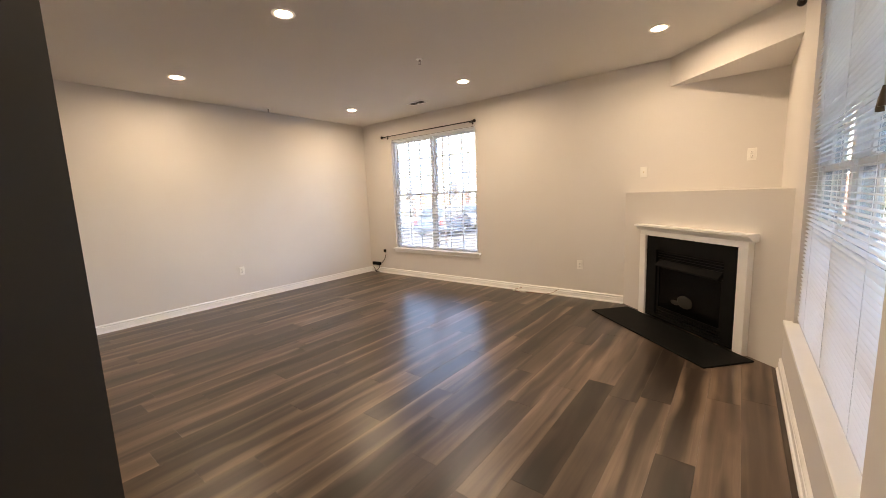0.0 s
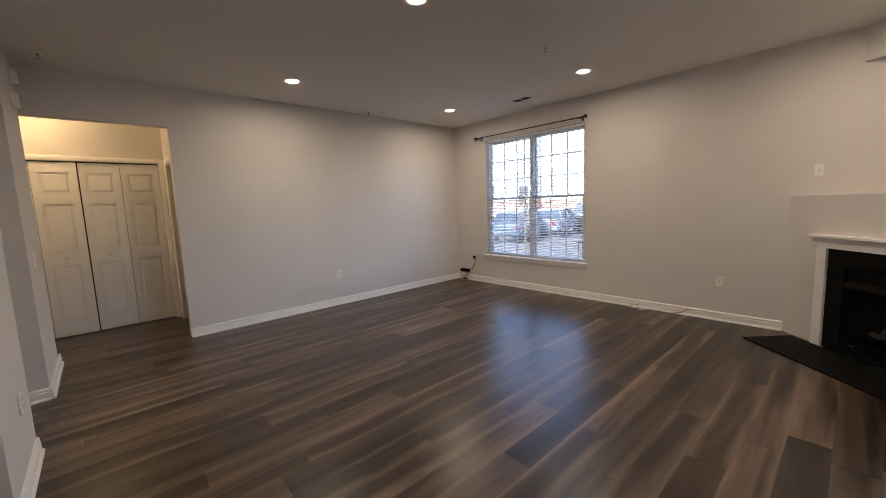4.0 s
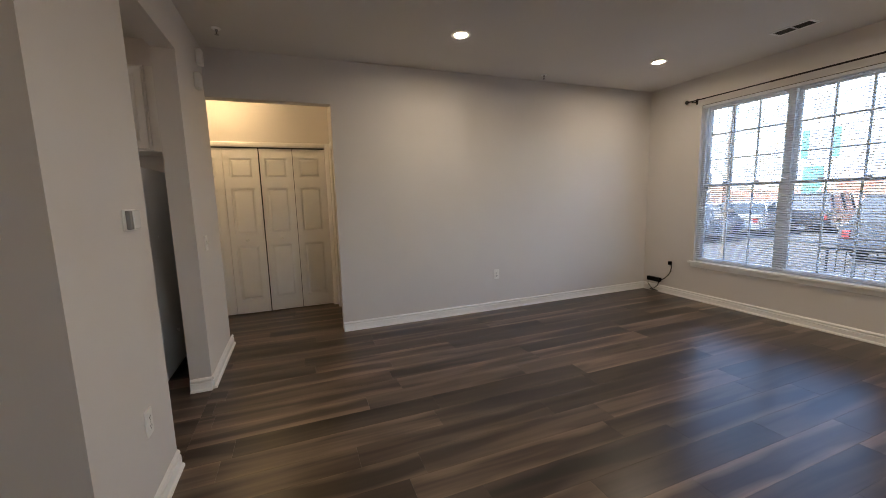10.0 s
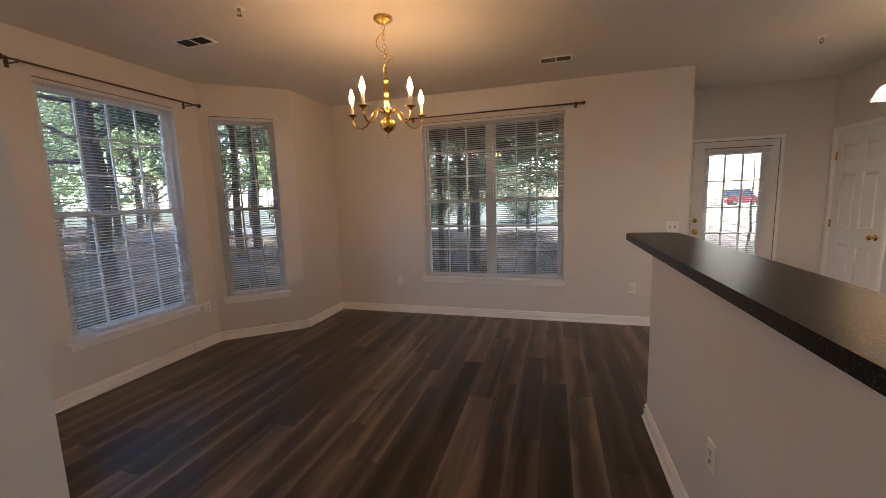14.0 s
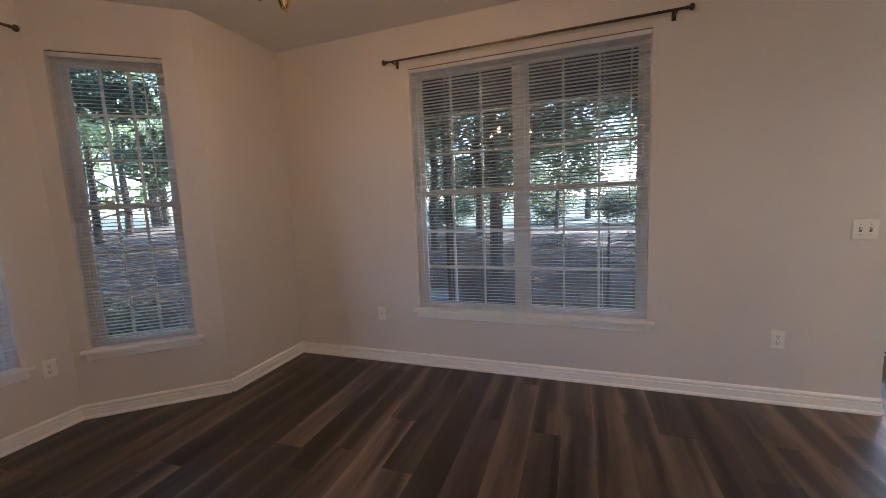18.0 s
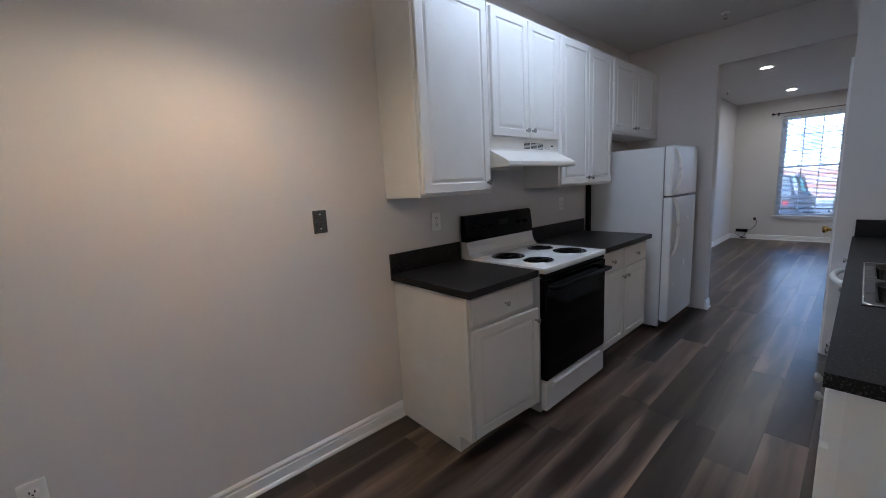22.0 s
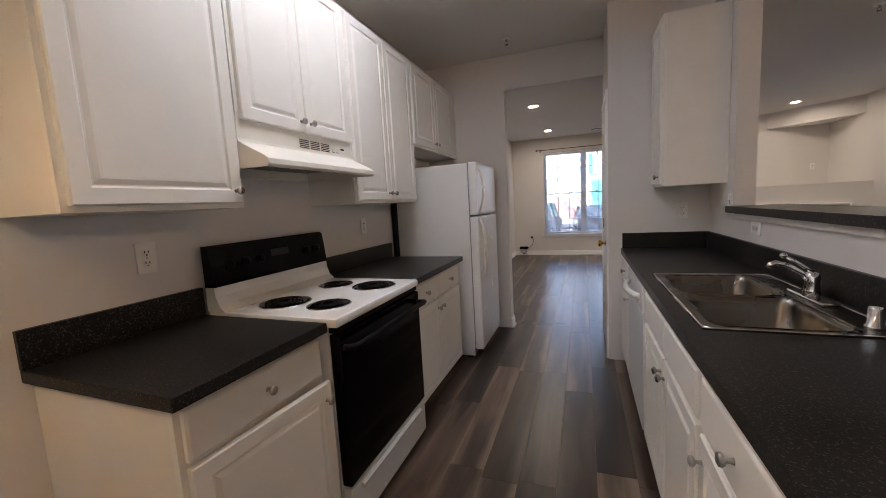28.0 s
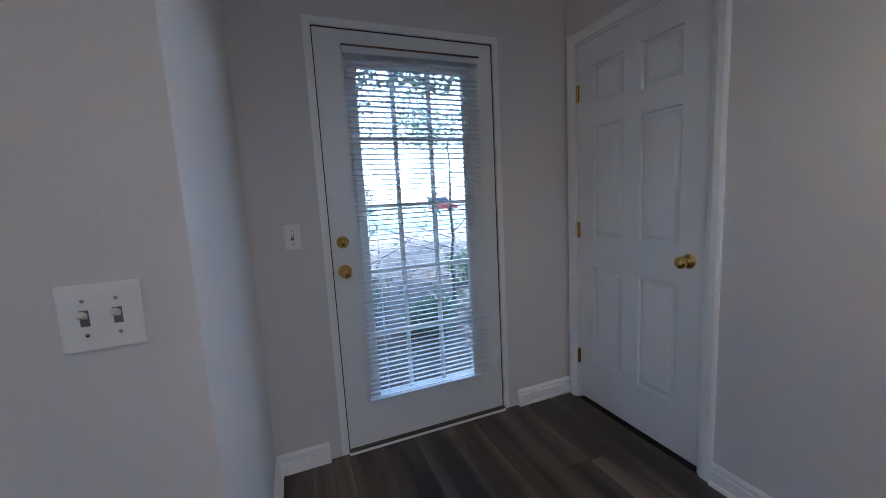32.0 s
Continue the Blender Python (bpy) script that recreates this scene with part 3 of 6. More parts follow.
def curtain_rod(p, q, z, mat, finial, label, off=0.075):
    """A rod on brackets along the wall from p to q; the room lies to the left."""
    w = (Vector(q) - Vector(p)).length
    t = thing("curtain_rod", line_pose(p, q, z), label, "curtain rod", "curtain rods")
    part("pole", rod(rod(bmesh.new(), (0, off, 0), (w * 0.55, off, 0), 0.0085, 12), (w * 0.5, off, 0), (w, off, 0), 0.007, 12), mat, t)
    for x, s in ((0, -1), (w, 1)):
        bm = bmesh.new()
        m = Matrix.Translation((x, off, 0)) @ Matrix.Rotation(radians(90) * s, 4, "Y")
        if finial == "cap":
            lathe(bm, [(0.0, 0.0), (0.012, 0.0), (0.013, 0.012), (0.022, 0.020), (0.024, 0.034), (0.018, 0.040), (0.0, 0.041)], 14, m)
        else:
            lathe(bm, [(0.0, 0.0), (0.011, 0.0), (0.011, 0.008), (0.007, 0.012), (0.017, 0.020), (0.021, 0.030), (0.017, 0.040), (0.0, 0.047)], 14, m)
        part("finial", bm, mat, t)
    for x in (0.05, w - 0.05):
        bm = boxes((x - 0.012, 0.0, -0.035, x + 0.012, 0.004, 0.030))
        rod(bm, (x, 0.002, -0.012), (x, off, -0.012), 0.005, 8)
        box(bm, x - 0.006, off - 0.012, -0.018, x + 0.006, off + 0.012, -0.008)
        part("bracket", bm, mat, t)
    return t


WL = "white vinyl double-hung window with grid bars, painted wooden sill"
BL = "white aluminium mini blind, lowered, slats open"
y0, y1 = 0.03, 1.75
window((-2.545, YB), (-4.315, YB), 0.48, 2.405, 2, 3, 3, "pair of " + WL)
blind((-2.545, YB), (-4.315, YB), 0.50, 2.405, -19, BL)
curtain_rod((-2.53, YB), (-4.43, YB), 2.463, M_BRONZE, "cap", "dark bronze curtain rod with square end caps")
window((XC, y0), (XC, y1), 0.49, 2.40, 2, 3, 3, "pair of " + WL)
blind((XC, y0), (XC, y1), 0.51, 2.40, -5, "white aluminium mini blind, lowered, slats half open")
eb = thing("blind_tassel", pose(XC - 0.030, 0.085, 1.55), "brown wooden blind tassels on their pull cord", "blind tassel")
part("cord", rod(bmesh.new(), (0.0, 0.0, 0.060), (0.0, 0.0, 0.815), 0.0011, 5), M_SLAT, eb)
for dy, dz in ((0.0, 0.012), (0.016, 0.0)):
    part("tassel", lathe(bmesh.new(), [(0.0, 0.0), (0.009, 0.001), (0.0095, 0.010), (0.006, 0.035), (0.003, 0.050), (0.0, 0.052)], 10, Matrix.Translation((0, dy, dz))), M_RODMID, eb)
curtain_rod((XC, -0.08), (XC, 1.82), 2.435, M_BRONZE, "cap", "dark bronze curtain rod with square end caps")


def along(p, q, a):
    d = (Vector(q) - Vector(p)).normalized()
    return (p[0] + d.x * a, p[1] + d.y * a)


for a, b, lo, hi, units, cols, z1 in ((BAY[0], BAY[1], 0.19, 0.81, 1, 3, 2.42), (BAY[1], BAY[2], 0.25, 1.30, 1, 4, 2.44), (BAY[2], BAY[3], 0.10, 0.72, 1, 3, 2.42)):
    p, q = along(a, b, lo), along(a, b, hi)
    window(p, q, 0.46, z1, units, cols, 3, ("wide " if cols == 4 else "narrow ") + WL + " in the bay")
    blind(p, q, 0.48, z1, -9, BL + ", in the bay")
curtain_rod(along(BAY[1], BAY[2], 0.09), along(BAY[1], BAY[2], 1.47), 2.487, M_RODMID, "ball", "antique brown curtain rod with ball finials in the bay", 0.11)
p, q = (-1.99, YD), (-0.285, YD)
window(p, q, 0.475, 2.42, 2, 3, 3, "pair of " + WL)
blind(p, q, 0.495, 2.42, 10, BL)
curtain_rod((-2.15, YD), (-0.145, YD), 2.467, M_RODMID, "ball", "antique brown curtain rod with ball finials")

# ---- doors ----
def six_panel(bm_w, h, depth=0.035):
    """The stiles and rails of a six-panel leaf, and its panel openings, in the x-z plane with the face at y = 0."""
    w = bm_w
    st, mid = 0.115 * w / 0.76, 0.10 * w / 0.76
    cw = (w - 2 * st - mid) / 2
    rows = [(0.24, 0.81), (0.98, 1.58), (1.69, 1.90)]
    sc = h / 2.03
    holes = []
    for a, b in rows:
        for x in (st, st + cw + mid):
            holes.append((x, x + cw, a * sc, b * sc))
    return wall_mesh((0, 0), (w, 0), depth, 0, h, holes), holes


PANEL = [(0, -0.030), (0, -0.019), (0.010, -0.017), (0.015, -0.017), (0.034, -0.005), (0.036, -0.0045)]


def leaf_with_panels(parent, w, h, mat=None):
    mat = mat or M_DOOR
    bm, holes = six_panel(w, h)
    leaf = part("door_leaf", bm, mat, parent)
    for a, b, lo, hi in holes:
        part("panel", stepped(bmesh.new(), b - a, hi - lo, PANEL, Matrix.Translation((a, 0, lo))), mat, leaf)
    return leaf


def knob(parent, x, z, mat, y=0.0, r=0.027, label="polished brass door knob"):
    m = Matrix.Translation((x, y, z)) @ Matrix.Rotation(radians(-90), 4, "X")
    return part("door_knob", lathe(bmesh.new(), [(0, 0), (0.032, 0), (0.033, 0.004), (0.022, 0.009), (0.011, 0.013), (0.010, 0.03), (0.020, 0.037), (r, 0.048), (r, 0.058), (0.019, 0.066), (0, 0.068)], 18, m), mat, parent, label)


def casing(parent, w, h, width=0.057, sides=(True, True)):
    """A flat moulded frame round an opening from x 0 to w, up to h."""
    prof = [(0, 0), (0.010, 0), (0.017, width * 0.35), (0.017, width * 0.8), (0.012, width), (0, width)]

    def leg(m, length):
        return extrude_profile(bmesh.new(), prof, length, m)
    up = Matrix(((0, 0, -1, 0), (0, 1, 0, 0), (1, 0, 0, 0), (0, 0, 0, 1)))
    up2 = Matrix(((0, 0, 1, 0), (0, 1, 0, 0), (1, 0, 0, 0), (0, 0, 0, 1)))
    if sides[0]:
        part("casing", leg(up, h + width), M_TRIM, parent)
    if sides[1]:
        part("casing", leg(Matrix.Translation((w, 0, 0)) @ up2, h + width), M_TRIM, parent)
    part("casing", leg(Matrix.Translation((0, 0, h)), w), M_TRIM, parent)


def hinge(parent, x, z, mat=None):
    part("hinge", rod(boxes((x - 0.012, 0.0, z - 0.045, x + 0.012, 0.003, z + 0.045)), (x, 0.006, z - 0.047), (x, 0.006, z + 0.047), 0.006, 8), mat or M_BRASS, parent, "brass hinge")


def door_group(p, q, label, category="door"):
    count["door"] += 1
    return thing("door_%d" % count["door"], line_pose(p, q), label, category, kind="structure")


# glazed door to the garden: x runs from the hinge side on the closet wall
gd = door_group((-4.546, YN), (-3.548, YN), "white steel door with fifteen-light glass, brass knob and deadbolt")
GW, GH = 0.998, 2.128
part("door_frame", boxes((0, -0.13, 0, 0.035, 0.0, GH), (GW - 0.035, -0.13, 0, GW, 0.0, GH), (0.035, -0.13, GH - 0.035, GW - 0.035, 0.0, GH), (0.035, -0.13, 0, GW - 0.035, 0.02, 0.012)), M_TRIM, gd)
LX0, LX1, LZ0, LZ1 = 0.212, 0.788, 0.27, 1.93
leaf = part("door_leaf", wall_mesh((0.038, -0.012), (GW - 0.038, -0.012), 0.044, 0.014, GH - 0.038, [(LX0 - 0.038, LX1 - 0.038, LZ0, LZ1)]), M_DOOR, gd)
part("lite_frame", boxes((LX0 - 0.03, -0.014, LZ0 - 0.03, LX0 + 0.012, 0.0, LZ1 + 0.03), (LX1 - 0.012, -0.014, LZ0 - 0.03, LX1 + 0.03, 0.0, LZ1 + 0.03), (LX0 + 0.012, -0.014, LZ0 - 0.03, LX1 - 0.012, 0.0, LZ0 + 0.012), (LX0 + 0.012, -0.014, LZ1 - 0.012, LX1 - 0.012, 0.0, LZ1 + 0.03), bev=0.003), M_DOOR, leaf)
gp = part("pane", boxes((LX0, -0.040, LZ0, LX1, -0.034, LZ1)), M_GLASSDOOR, leaf)
gp.visible_shadow = False
for k in (1, 2):
    x = LX0 + (LX1 - LX0) * k / 3
    part("muntin", boxes((x - 0.009, -0.05, LZ0, x + 0.009, -0.022, LZ1)), M_DOOR, leaf)
for k in (1, 2, 3, 4):
    z = LZ0 + (LZ1 - LZ0) * k / 5
    part("muntin", boxes((LX0, -0.049, z - 0.009, LX1, -0.023, z + 0.009)), M_DOOR, leaf)
# Weatherstrip whose near-black colour also paints in the shade of the gap
part("weatherstrip", boxes((0.0352, -0.03, 0.014, 0.0405, -0.0105, GH - 0.036), (GW - 0.0405, -0.03, 0.014, GW - 0.0352, -0.0105, GH - 0.036), (0.0405, -0.03, GH - 0.0410, GW - 0.0405, -0.0105, GH - 0.0355)), M_DARKHOLE, gd, "dark weatherstrip and the shade of the gap round the leaf")
knob(leaf, GW - 0.095, 0.955, M_BRASS, -0.012)
part("deadbolt", lathe(bmesh.new(), [(0, 0), (0.030, 0), (0.030, 0.006), (0.022, 0.010), (0.018, 0.020), (0, 0.021)], 18, Matrix.Translation((GW - 0.095, -0.012, 1.10)) @ Matrix.Rotation(radians(-90), 4, "X")), M_BRASS, leaf, "brass deadbolt")
part("threshold", box(bmesh.new(), 0.035, -0.10, 0.0, GW - 0.035, 0.015, 0.018, 0.004), plain("bronze_sill", (0.10, 0.08, 0.06), 0.4, 0.7), gd)
blind((-4.546 + 0.14, YN + 0.03), (-3.548 - 0.155, YN + 0.03), 0.245, 2.0, 8, "white aluminium mini blind hung on the glazed door, slats open", y=0.0, wand=0.07)

# closet door in the breakfast corner
cd = door_group((XG, -7.592), (XG, -8.362), "white six-panel hollow-core closet door, closed, brass knob")
part("door_frame", boxes((0.0, -0.11, 0, 0.012, -0.0, 2.10), (0.758, -0.11, 0, 0.77, -0.0, 2.10), (0.012, -0.11, 2.088, 0.758, -0.0, 2.10)), M_TRIM, cd)
lf = leaf_with_panels(cd, 0.74, 2.06)
lf.matrix_local = pose(0.015, -0.004, 0.026)
casing(cd, 0.77, 2.10)
knob(lf, 0.065, 0.93, M_BRASS)
for z in (0.28, 1.06, 1.83):
    hinge(cd, 0.752, z)

# pantry door beside the doorway, shut
pd = door_group((XP, -2.575), (XP, -2.035), "white six-panel pantry door, closed, brass knob")
part("door_frame", boxes((0.0, -0.10, 0, 0.012, 0.0, 2.09), (0.528, -0.10, 0, 0.54, 0.0, 2.09), (0.012, -0.10, 2.078, 0.528, 0.0, 2.09)), M_TRIM, pd)
casing(pd, 0.54, 2.09, 0.045)
lf = leaf_with_panels(pd, 0.512, 2.055)
lf.matrix_local = pose(0.016, 0.006, 0.012, 0, 0, 0)
knob(lf, 0.065, 0.93, M_BRASS)
for z in (0.28, 1.08, 1.84):
    hinge(pd, 0.526, z)

# bifold doors in the hall
bf = door_group((-6.20, -0.785), (-6.20, -2.335), "white four-leaf bifold closet doors with moulded panels, closed")
casing(bf, 1.55, 2.05)
# Near-black sheet that paints the closet's shade behind the leaf gaps
part("dark_interior", boxes((0.0, -0.070, 0.0, 1.55, -0.060, 2.05)), M_DARKHOLE, bf)
for k in range(4):
    w = 0.386
    hl = [(0.065, w - 0.065, 0.18, 0.86), (0.065, w - 0.065, 1.00, 1.56), (0.065, w - 0.065, 1.68, 1.92)]
    leaf_ob = part("bifold_leaf", wall_mesh((0, 0), (w - (0.012 if k == 1 else 0.004), 0), 0.03, 0.012, 2.035, hl), M_DOOR, bf)
    leaf_ob.matrix_local = pose(0.003 + k * 0.387, -0.02 + (0.012 if k == 2 else 0.0), 0, 0, 0, -1.6 if k == 2 else 0)
    for a, b, lo, hi in hl:
        part("panel", stepped(bmesh.new(), b - a, hi - lo, PANEL, Matrix.Translation((a, 0, lo))), M_DOOR, leaf_ob)
    if k in (1, 2):
        part("pull_knob", ball(bmesh.new(), (0.19, 0.018, 0.93), 0.017), M_DOOR, leaf_ob)

# side door frame in the hall
sd = door_group((-5.29, -0.72), (-6.05, -0.72), "white cased side doorway in the hall, its door standing open")
casing(sd, 0.76, 2.03)
part("door_frame", boxes((0.0, -0.1, 0, 0.012, 0, 2.03), (0.748, -0.1, 0, 0.76, 0, 2.03), (0.012, -0.1, 2.018, 0.748, 0, 2.03)), M_TRIM, sd)
part("strike_plate", boxes((0.0122, -0.06, 0.90, 0.0135, -0.03, 0.96)), M_BRASS, sd)
lf = leaf_with_panels(sd, 0.73, 2.0)
lf.matrix_local = pose(0.745, -0.105, 0.012, 0, 0, 262)
knob(lf, 0.67, 0.93, M_BRASS)

# front door in the east wall, standing part open; unseen light-blocking box outside it
ed = door_group((XC, EDY0), (XC, EDY1), "charcoal painted front door, standing part open")
part("door_frame", boxes((0.0, -0.16, 0, 0.03, 0.0, 2.06), (0.88, -0.16, 0, 0.91, 0.0, 2.06), (0.03, -0.16, 2.03, 0.88, 0.0, 2.06)), M_TRIM, ed)
casing(ed, 0.91, 2.06)
M_CHARCOAL = plain("charcoal_door_paint", (0.011, 0.011, 0.012), 0.42, vary=0.12, relief=0.05)
lf = leaf_with_panels(ed, 0.81, 2.01, M_CHARCOAL)
lf.matrix_local = pose(0.032, -0.004, 0.012, 0, 0, 33.0)
knob(lf, 0.745, 0.95, M_BRASS)
for z in (0.26, 1.03, 1.80):
    hinge(ed, 0.03, z)
# Unseen box added against daylight in the open doorway; its floor is painted dark
LW = "unseen wall added outside the front door to block daylight"
structure("wall_landing", boxes((XC + 0.16, -2.45, -0.12, 2.30, -2.35, H), (XC + 0.16, -0.95, -0.12, 2.30, -0.85, H), (2.20, -2.35, -0.12, 2.30, -0.95, H)), M_WALL, LW, "wall")
structure("floor_landing", boxes((XC + 0.001, -2.35, -0.12, 2.20, -0.95, -0.004)), M_SUB, "unseen floor of the light-blocking box, its dimness painted dark", "floor")

# utility panel in the closet block
up = thing("utility_door", line_pose((XBOX, -3.0), (XBOX, -2.37), 0.30), "flush white painted utility access door with a small pull", "access door", kind="structure")
part("door_frame", boxes((-0.03, 0, -0.03, 0.0, 0.012, 1.12), (0.63, 0, -0.03, 0.66, 0.012, 1.12), (0.0, 0, 1.09, 0.63, 0.012, 1.12), (0.0, 0, -0.03, 0.63, 0.012, 0.0)), M_WALL, up)
part("door_leaf", box(bmesh.new(), 0.004, 0, 0.004, 0.626, 0.009, 1.086, 0.002), M_WALL, up)
part("pull", ball(bmesh.new(), (0.035, 0.016, 0.80), 0.010), M_NICKEL, up)

# ---- corner fireplace ----
fd = (Vector((*FP_R, 0)) - Vector((*FP_L, 0)))
FPOSE = pose(FP_R[0], FP_R[1], 0, 0, 0, math.degrees(math.atan2(-fd.y, -fd.x)))  # x from the east wall to the north wall, y into the room
fp = thing("fireplace", FPOSE, "black metal prefab gas fireplace in a white wooden surround", "fireplace")
cx, ow, oh = 0.89, 1.08, 0.885
a, b = cx - ow / 2, cx + ow / 2
part("surround", boxes((a - 0.085, 0.0, 0, a, 0.055, oh), (b, 0.0, 0, b + 0.085, 0.055, oh), (a - 0.085, 0.0, oh, b + 0.085, 0.055, oh + 0.05), bev=0.003), M_TRIM, fp, "white painted wooden surround")
prof = [(0, 0.935), (0.058, 0.935), (0.062, 0.945), (0.075, 0.955), (0.085, 0.972), (0.100, 0.978), (0.108, 0.982), (0.108, 1.000), (0, 1.000)]
part("mantel", extrude_profile(bmesh.new(), prof, ow + 0.24, Matrix.Translation((a - 0.12, 0, 0))), M_TRIM, fp, "white moulded mantel shelf")
part("facing", wall_mesh((a + 0.001, 0.032), (b - 0.001, 0.032), 0.03, 0.012, oh - 0.001, [(0.14, ow - 0.142, 0.05, 0.745)]), M_SLATE, fp, "black slate facing")
ia, ib = a + 0.14, b - 0.141
part("firebox", boxes((ia, 0.001, 0.05, ib, 0.004, 0.745)), M_BLACKMAT, fp)
part("hood_lip", extrude_profile(bmesh.new(), [(0.004, 0.60), (0.055, 0.575), (0.062, 0.575), (0.062, 0.590), (0.012, 0.640), (0.004, 0.640)], ib - ia - 0.05, Matrix.Translation((ia + 0.025, 0, 0))), M_BLACKMAT, fp)
for z in (0.665, 0.69, 0.715):
    part("louvre", boxes((ia + 0.01, 0.004, z, ib - 0.01, 0.024, z + 0.006)), M_BLACKMAT, fp)
part("glass_door", boxes((ia + 0.03, 0.006, 0.14, ib - 0.03, 0.010, 0.56)), M_BLACK, fp, "dark tempered glass")
part("glass_frame", boxes((ia + 0.005, 0.004, 0.11, ia + 0.03, 0.018, 0.575), (ib - 0.03, 0.004, 0.11, ib - 0.005, 0.018, 0.575), (ia + 0.03, 0.004, 0.11, ib - 0.03, 0.018, 0.14)), M_BLACKMAT, fp)
part("lower_grille", boxes((ia + 0.005, 0.004, 0.055, ib - 0.005, 0.02, 0.075), (ia + 0.005, 0.004, 0.085, ib - 0.005, 0.02, 0.105)), M_BLACKMAT, fp)
part("name_plate", boxes((ib - 0.11, 0.02, 0.088, ib - 0.07, 0.0215, 0.10)), M_NICKEL, fp, "small unlettered metal badge")
part("log_set", ball(ball(bmesh.new(), (cx + 0.02, 0.0125, 0.27), 0.09, (1.1, 0.05, 0.7)), (cx + 0.14, 0.0125, 0.24), 0.05, (1.2, 0.05, 0.5)), plain("ceramic_log", (0.022, 0.020, 0.017), 0.9, vary=0.3), fp, "grey ceramic logs behind the glass")
hs = thing("hearth", FPOSE, "flat dark slate hearth slab on the floor", "hearth")
part("slab", box(bmesh.new(), 0.15, 0.058, 0.001, 1.70, 0.51, 0.014, 0.003), M_SLATE, hs)

# ---- kitchen ----
CTZ0, CTZ1, SPL = 0.878, 0.916, 1.036
DOOR_RINGS = [(0, -0.019), (0, -0.004), (0.004, 0.0), (0.047, 0.0), (0.053, -0.006), (0.058, -0.006), (0.072, -0.0005), (0.080, 0.0)]
DRAWER_RINGS = [(0, -0.019), (0, -0.005), (0.006, -0.001), (0.010, 0.0)]


def cab_knob(parent, x, y, z):
    m = Matrix.Translation((x, y, z)) @ Matrix.Rotation(radians(-90), 4, "X")
    part("knob", lathe(bmesh.new(), [(0, 0), (0.008, 0), (0.006, 0.004), (0.005, 0.013), (0.012, 0.017), (0.0155, 0.022), (0.014, 0.028), (0.007, 0.031), (0, 0.0315)], 14, m), M_NICKEL, parent, "brushed nickel round knob")


def cab_door(parent, x0, x1, z0, z1, y, knob_x, knob_z):
    d = part("cabinet_door", stepped(bmesh.new(), x1 - x0, z1 - z0, DOOR_RINGS, Matrix.Translation((x0, y, z0))), M_CAB, parent)
    cab_knob(d, knob_x, y, knob_z)
    return d


def drawer_front(parent, x0, x1, z0, z1, y, pull=True):
    d = part("drawer_front", stepped(bmesh.new(), x1 - x0, z1 - z0, DRAWER_RINGS, Matrix.Translation((x0, y, z0))), M_CAB, parent)
    if pull:
        cab_knob(d, (x0 + x1) / 2, y, (z0 + z1) / 2)
    return d


def base_cabinet(p, q, depth, units, label, knobs, pulls=True, end="none", top=0.0):
    """units: number of door columns; knobs: the side of the knob for each door ('l' or 'r')."""
    w = (Vector(q) - Vector(p)).length
    t = thing("base_cabinet", line_pose(p, q), label, "cabinet", "kitchen base cabinets")
    part("body", boxes((0.001, 0.003, 0.095, w - 0.001, depth - 0.02, top or CTZ0 - 0.002)), M_CABSIDE, t)
    part("toe_kick", boxes((0.001, 0.003, 0.0, w - 0.001, depth - 0.09, 0.094)), M_BLACKMAT if end == "dark" else M_CABSIDE, t, "recessed toe kick")
    part("face_frame", boxes((0.001, depth - 0.02, 0.095, w - 0.001, depth - 0.001, CTZ0 - 0.002)), M_CAB, t)
    uw = w / units
    for k in range(units):
        a, b = k * uw + (0.018 if k == 0 else 0.006), (k + 1) * uw - (0.018 if k == units - 1 else 0.006)
        kx = a + 0.03 if knobs[k] == "l" else b - 0.03
        cab_door(t, a, b, 0.115, 0.700, depth + 0.018, kx, 0.637)
        drawer_front(t, a, b, 0.718, CTZ0 - 0.022, depth + 0.018, pulls)
    return t


def wall_cabinet(p, q, depth, z0, z1, units, knobs, label, kz=0.045):
    w = (Vector(q) - Vector(p)).length
    t = thing("wall_cabinet", line_pose(p, q, z0), label, "cabinet", "kitchen wall cabinets")
    h = z1 - z0
    part("body", boxes((0.001, 0.003, 0.0, w - 0.001, depth - 0.02, h)), M_CABSIDE, t)
    part("face_frame", boxes((0.001, depth - 0.02, 0.0, w - 0.001, depth - 0.001, h)), M_CAB, t)
    uw = w / units
    for k in range(units):
        a, b = k * uw + (0.016 if k == 0 else 0.003), (k + 1) * uw - (0.016 if k == units - 1 else 0.003)
        cab_door(t, a, b, 0.018, h - 0.018, depth + 0.018, a + 0.03 if knobs[k] == "l" else b - 0.03, 0.018 + kz)
    return t


# stove side (x runs towards the breakfast corner)
LD = 0.605
end_cab = base_cabinet((XG, -4.745), (XG, -5.30), LD, 1, "white raised-panel base cabinet with one drawer beside the range", "l")
for ob in end_cab.children:
    if ob.name.startswith("cabinet_door"):  # stands a little ajar
        ob.matrix_local = pose(0.535, LD + 0.002, 0, 0, 0, -4.0) @ pose(-0.535, -LD - 0.002, 0)
base_cabinet((XG, -3.05), (XG, -3.972), LD, 2, "white two-door base cabinet between range and refrigerator", "rl")
wall_cabinet((XG, -4.755), (XG, -5.313), 0.32, 1.362, 2.44, 1, "l", "tall white raised-panel wall cabinet with cream side panel")
wall_cabinet((XG, -3.990), (XG, -4.750), 0.32, 1.685, 2.44, 2, "rl", "short white two-door wall cabinet above the range hood")
wall_cabinet((XG, -3.13), (XG, -3.985), 0.32, 1.365, 2.44, 2, "rl", "white two-door wall cabinet")
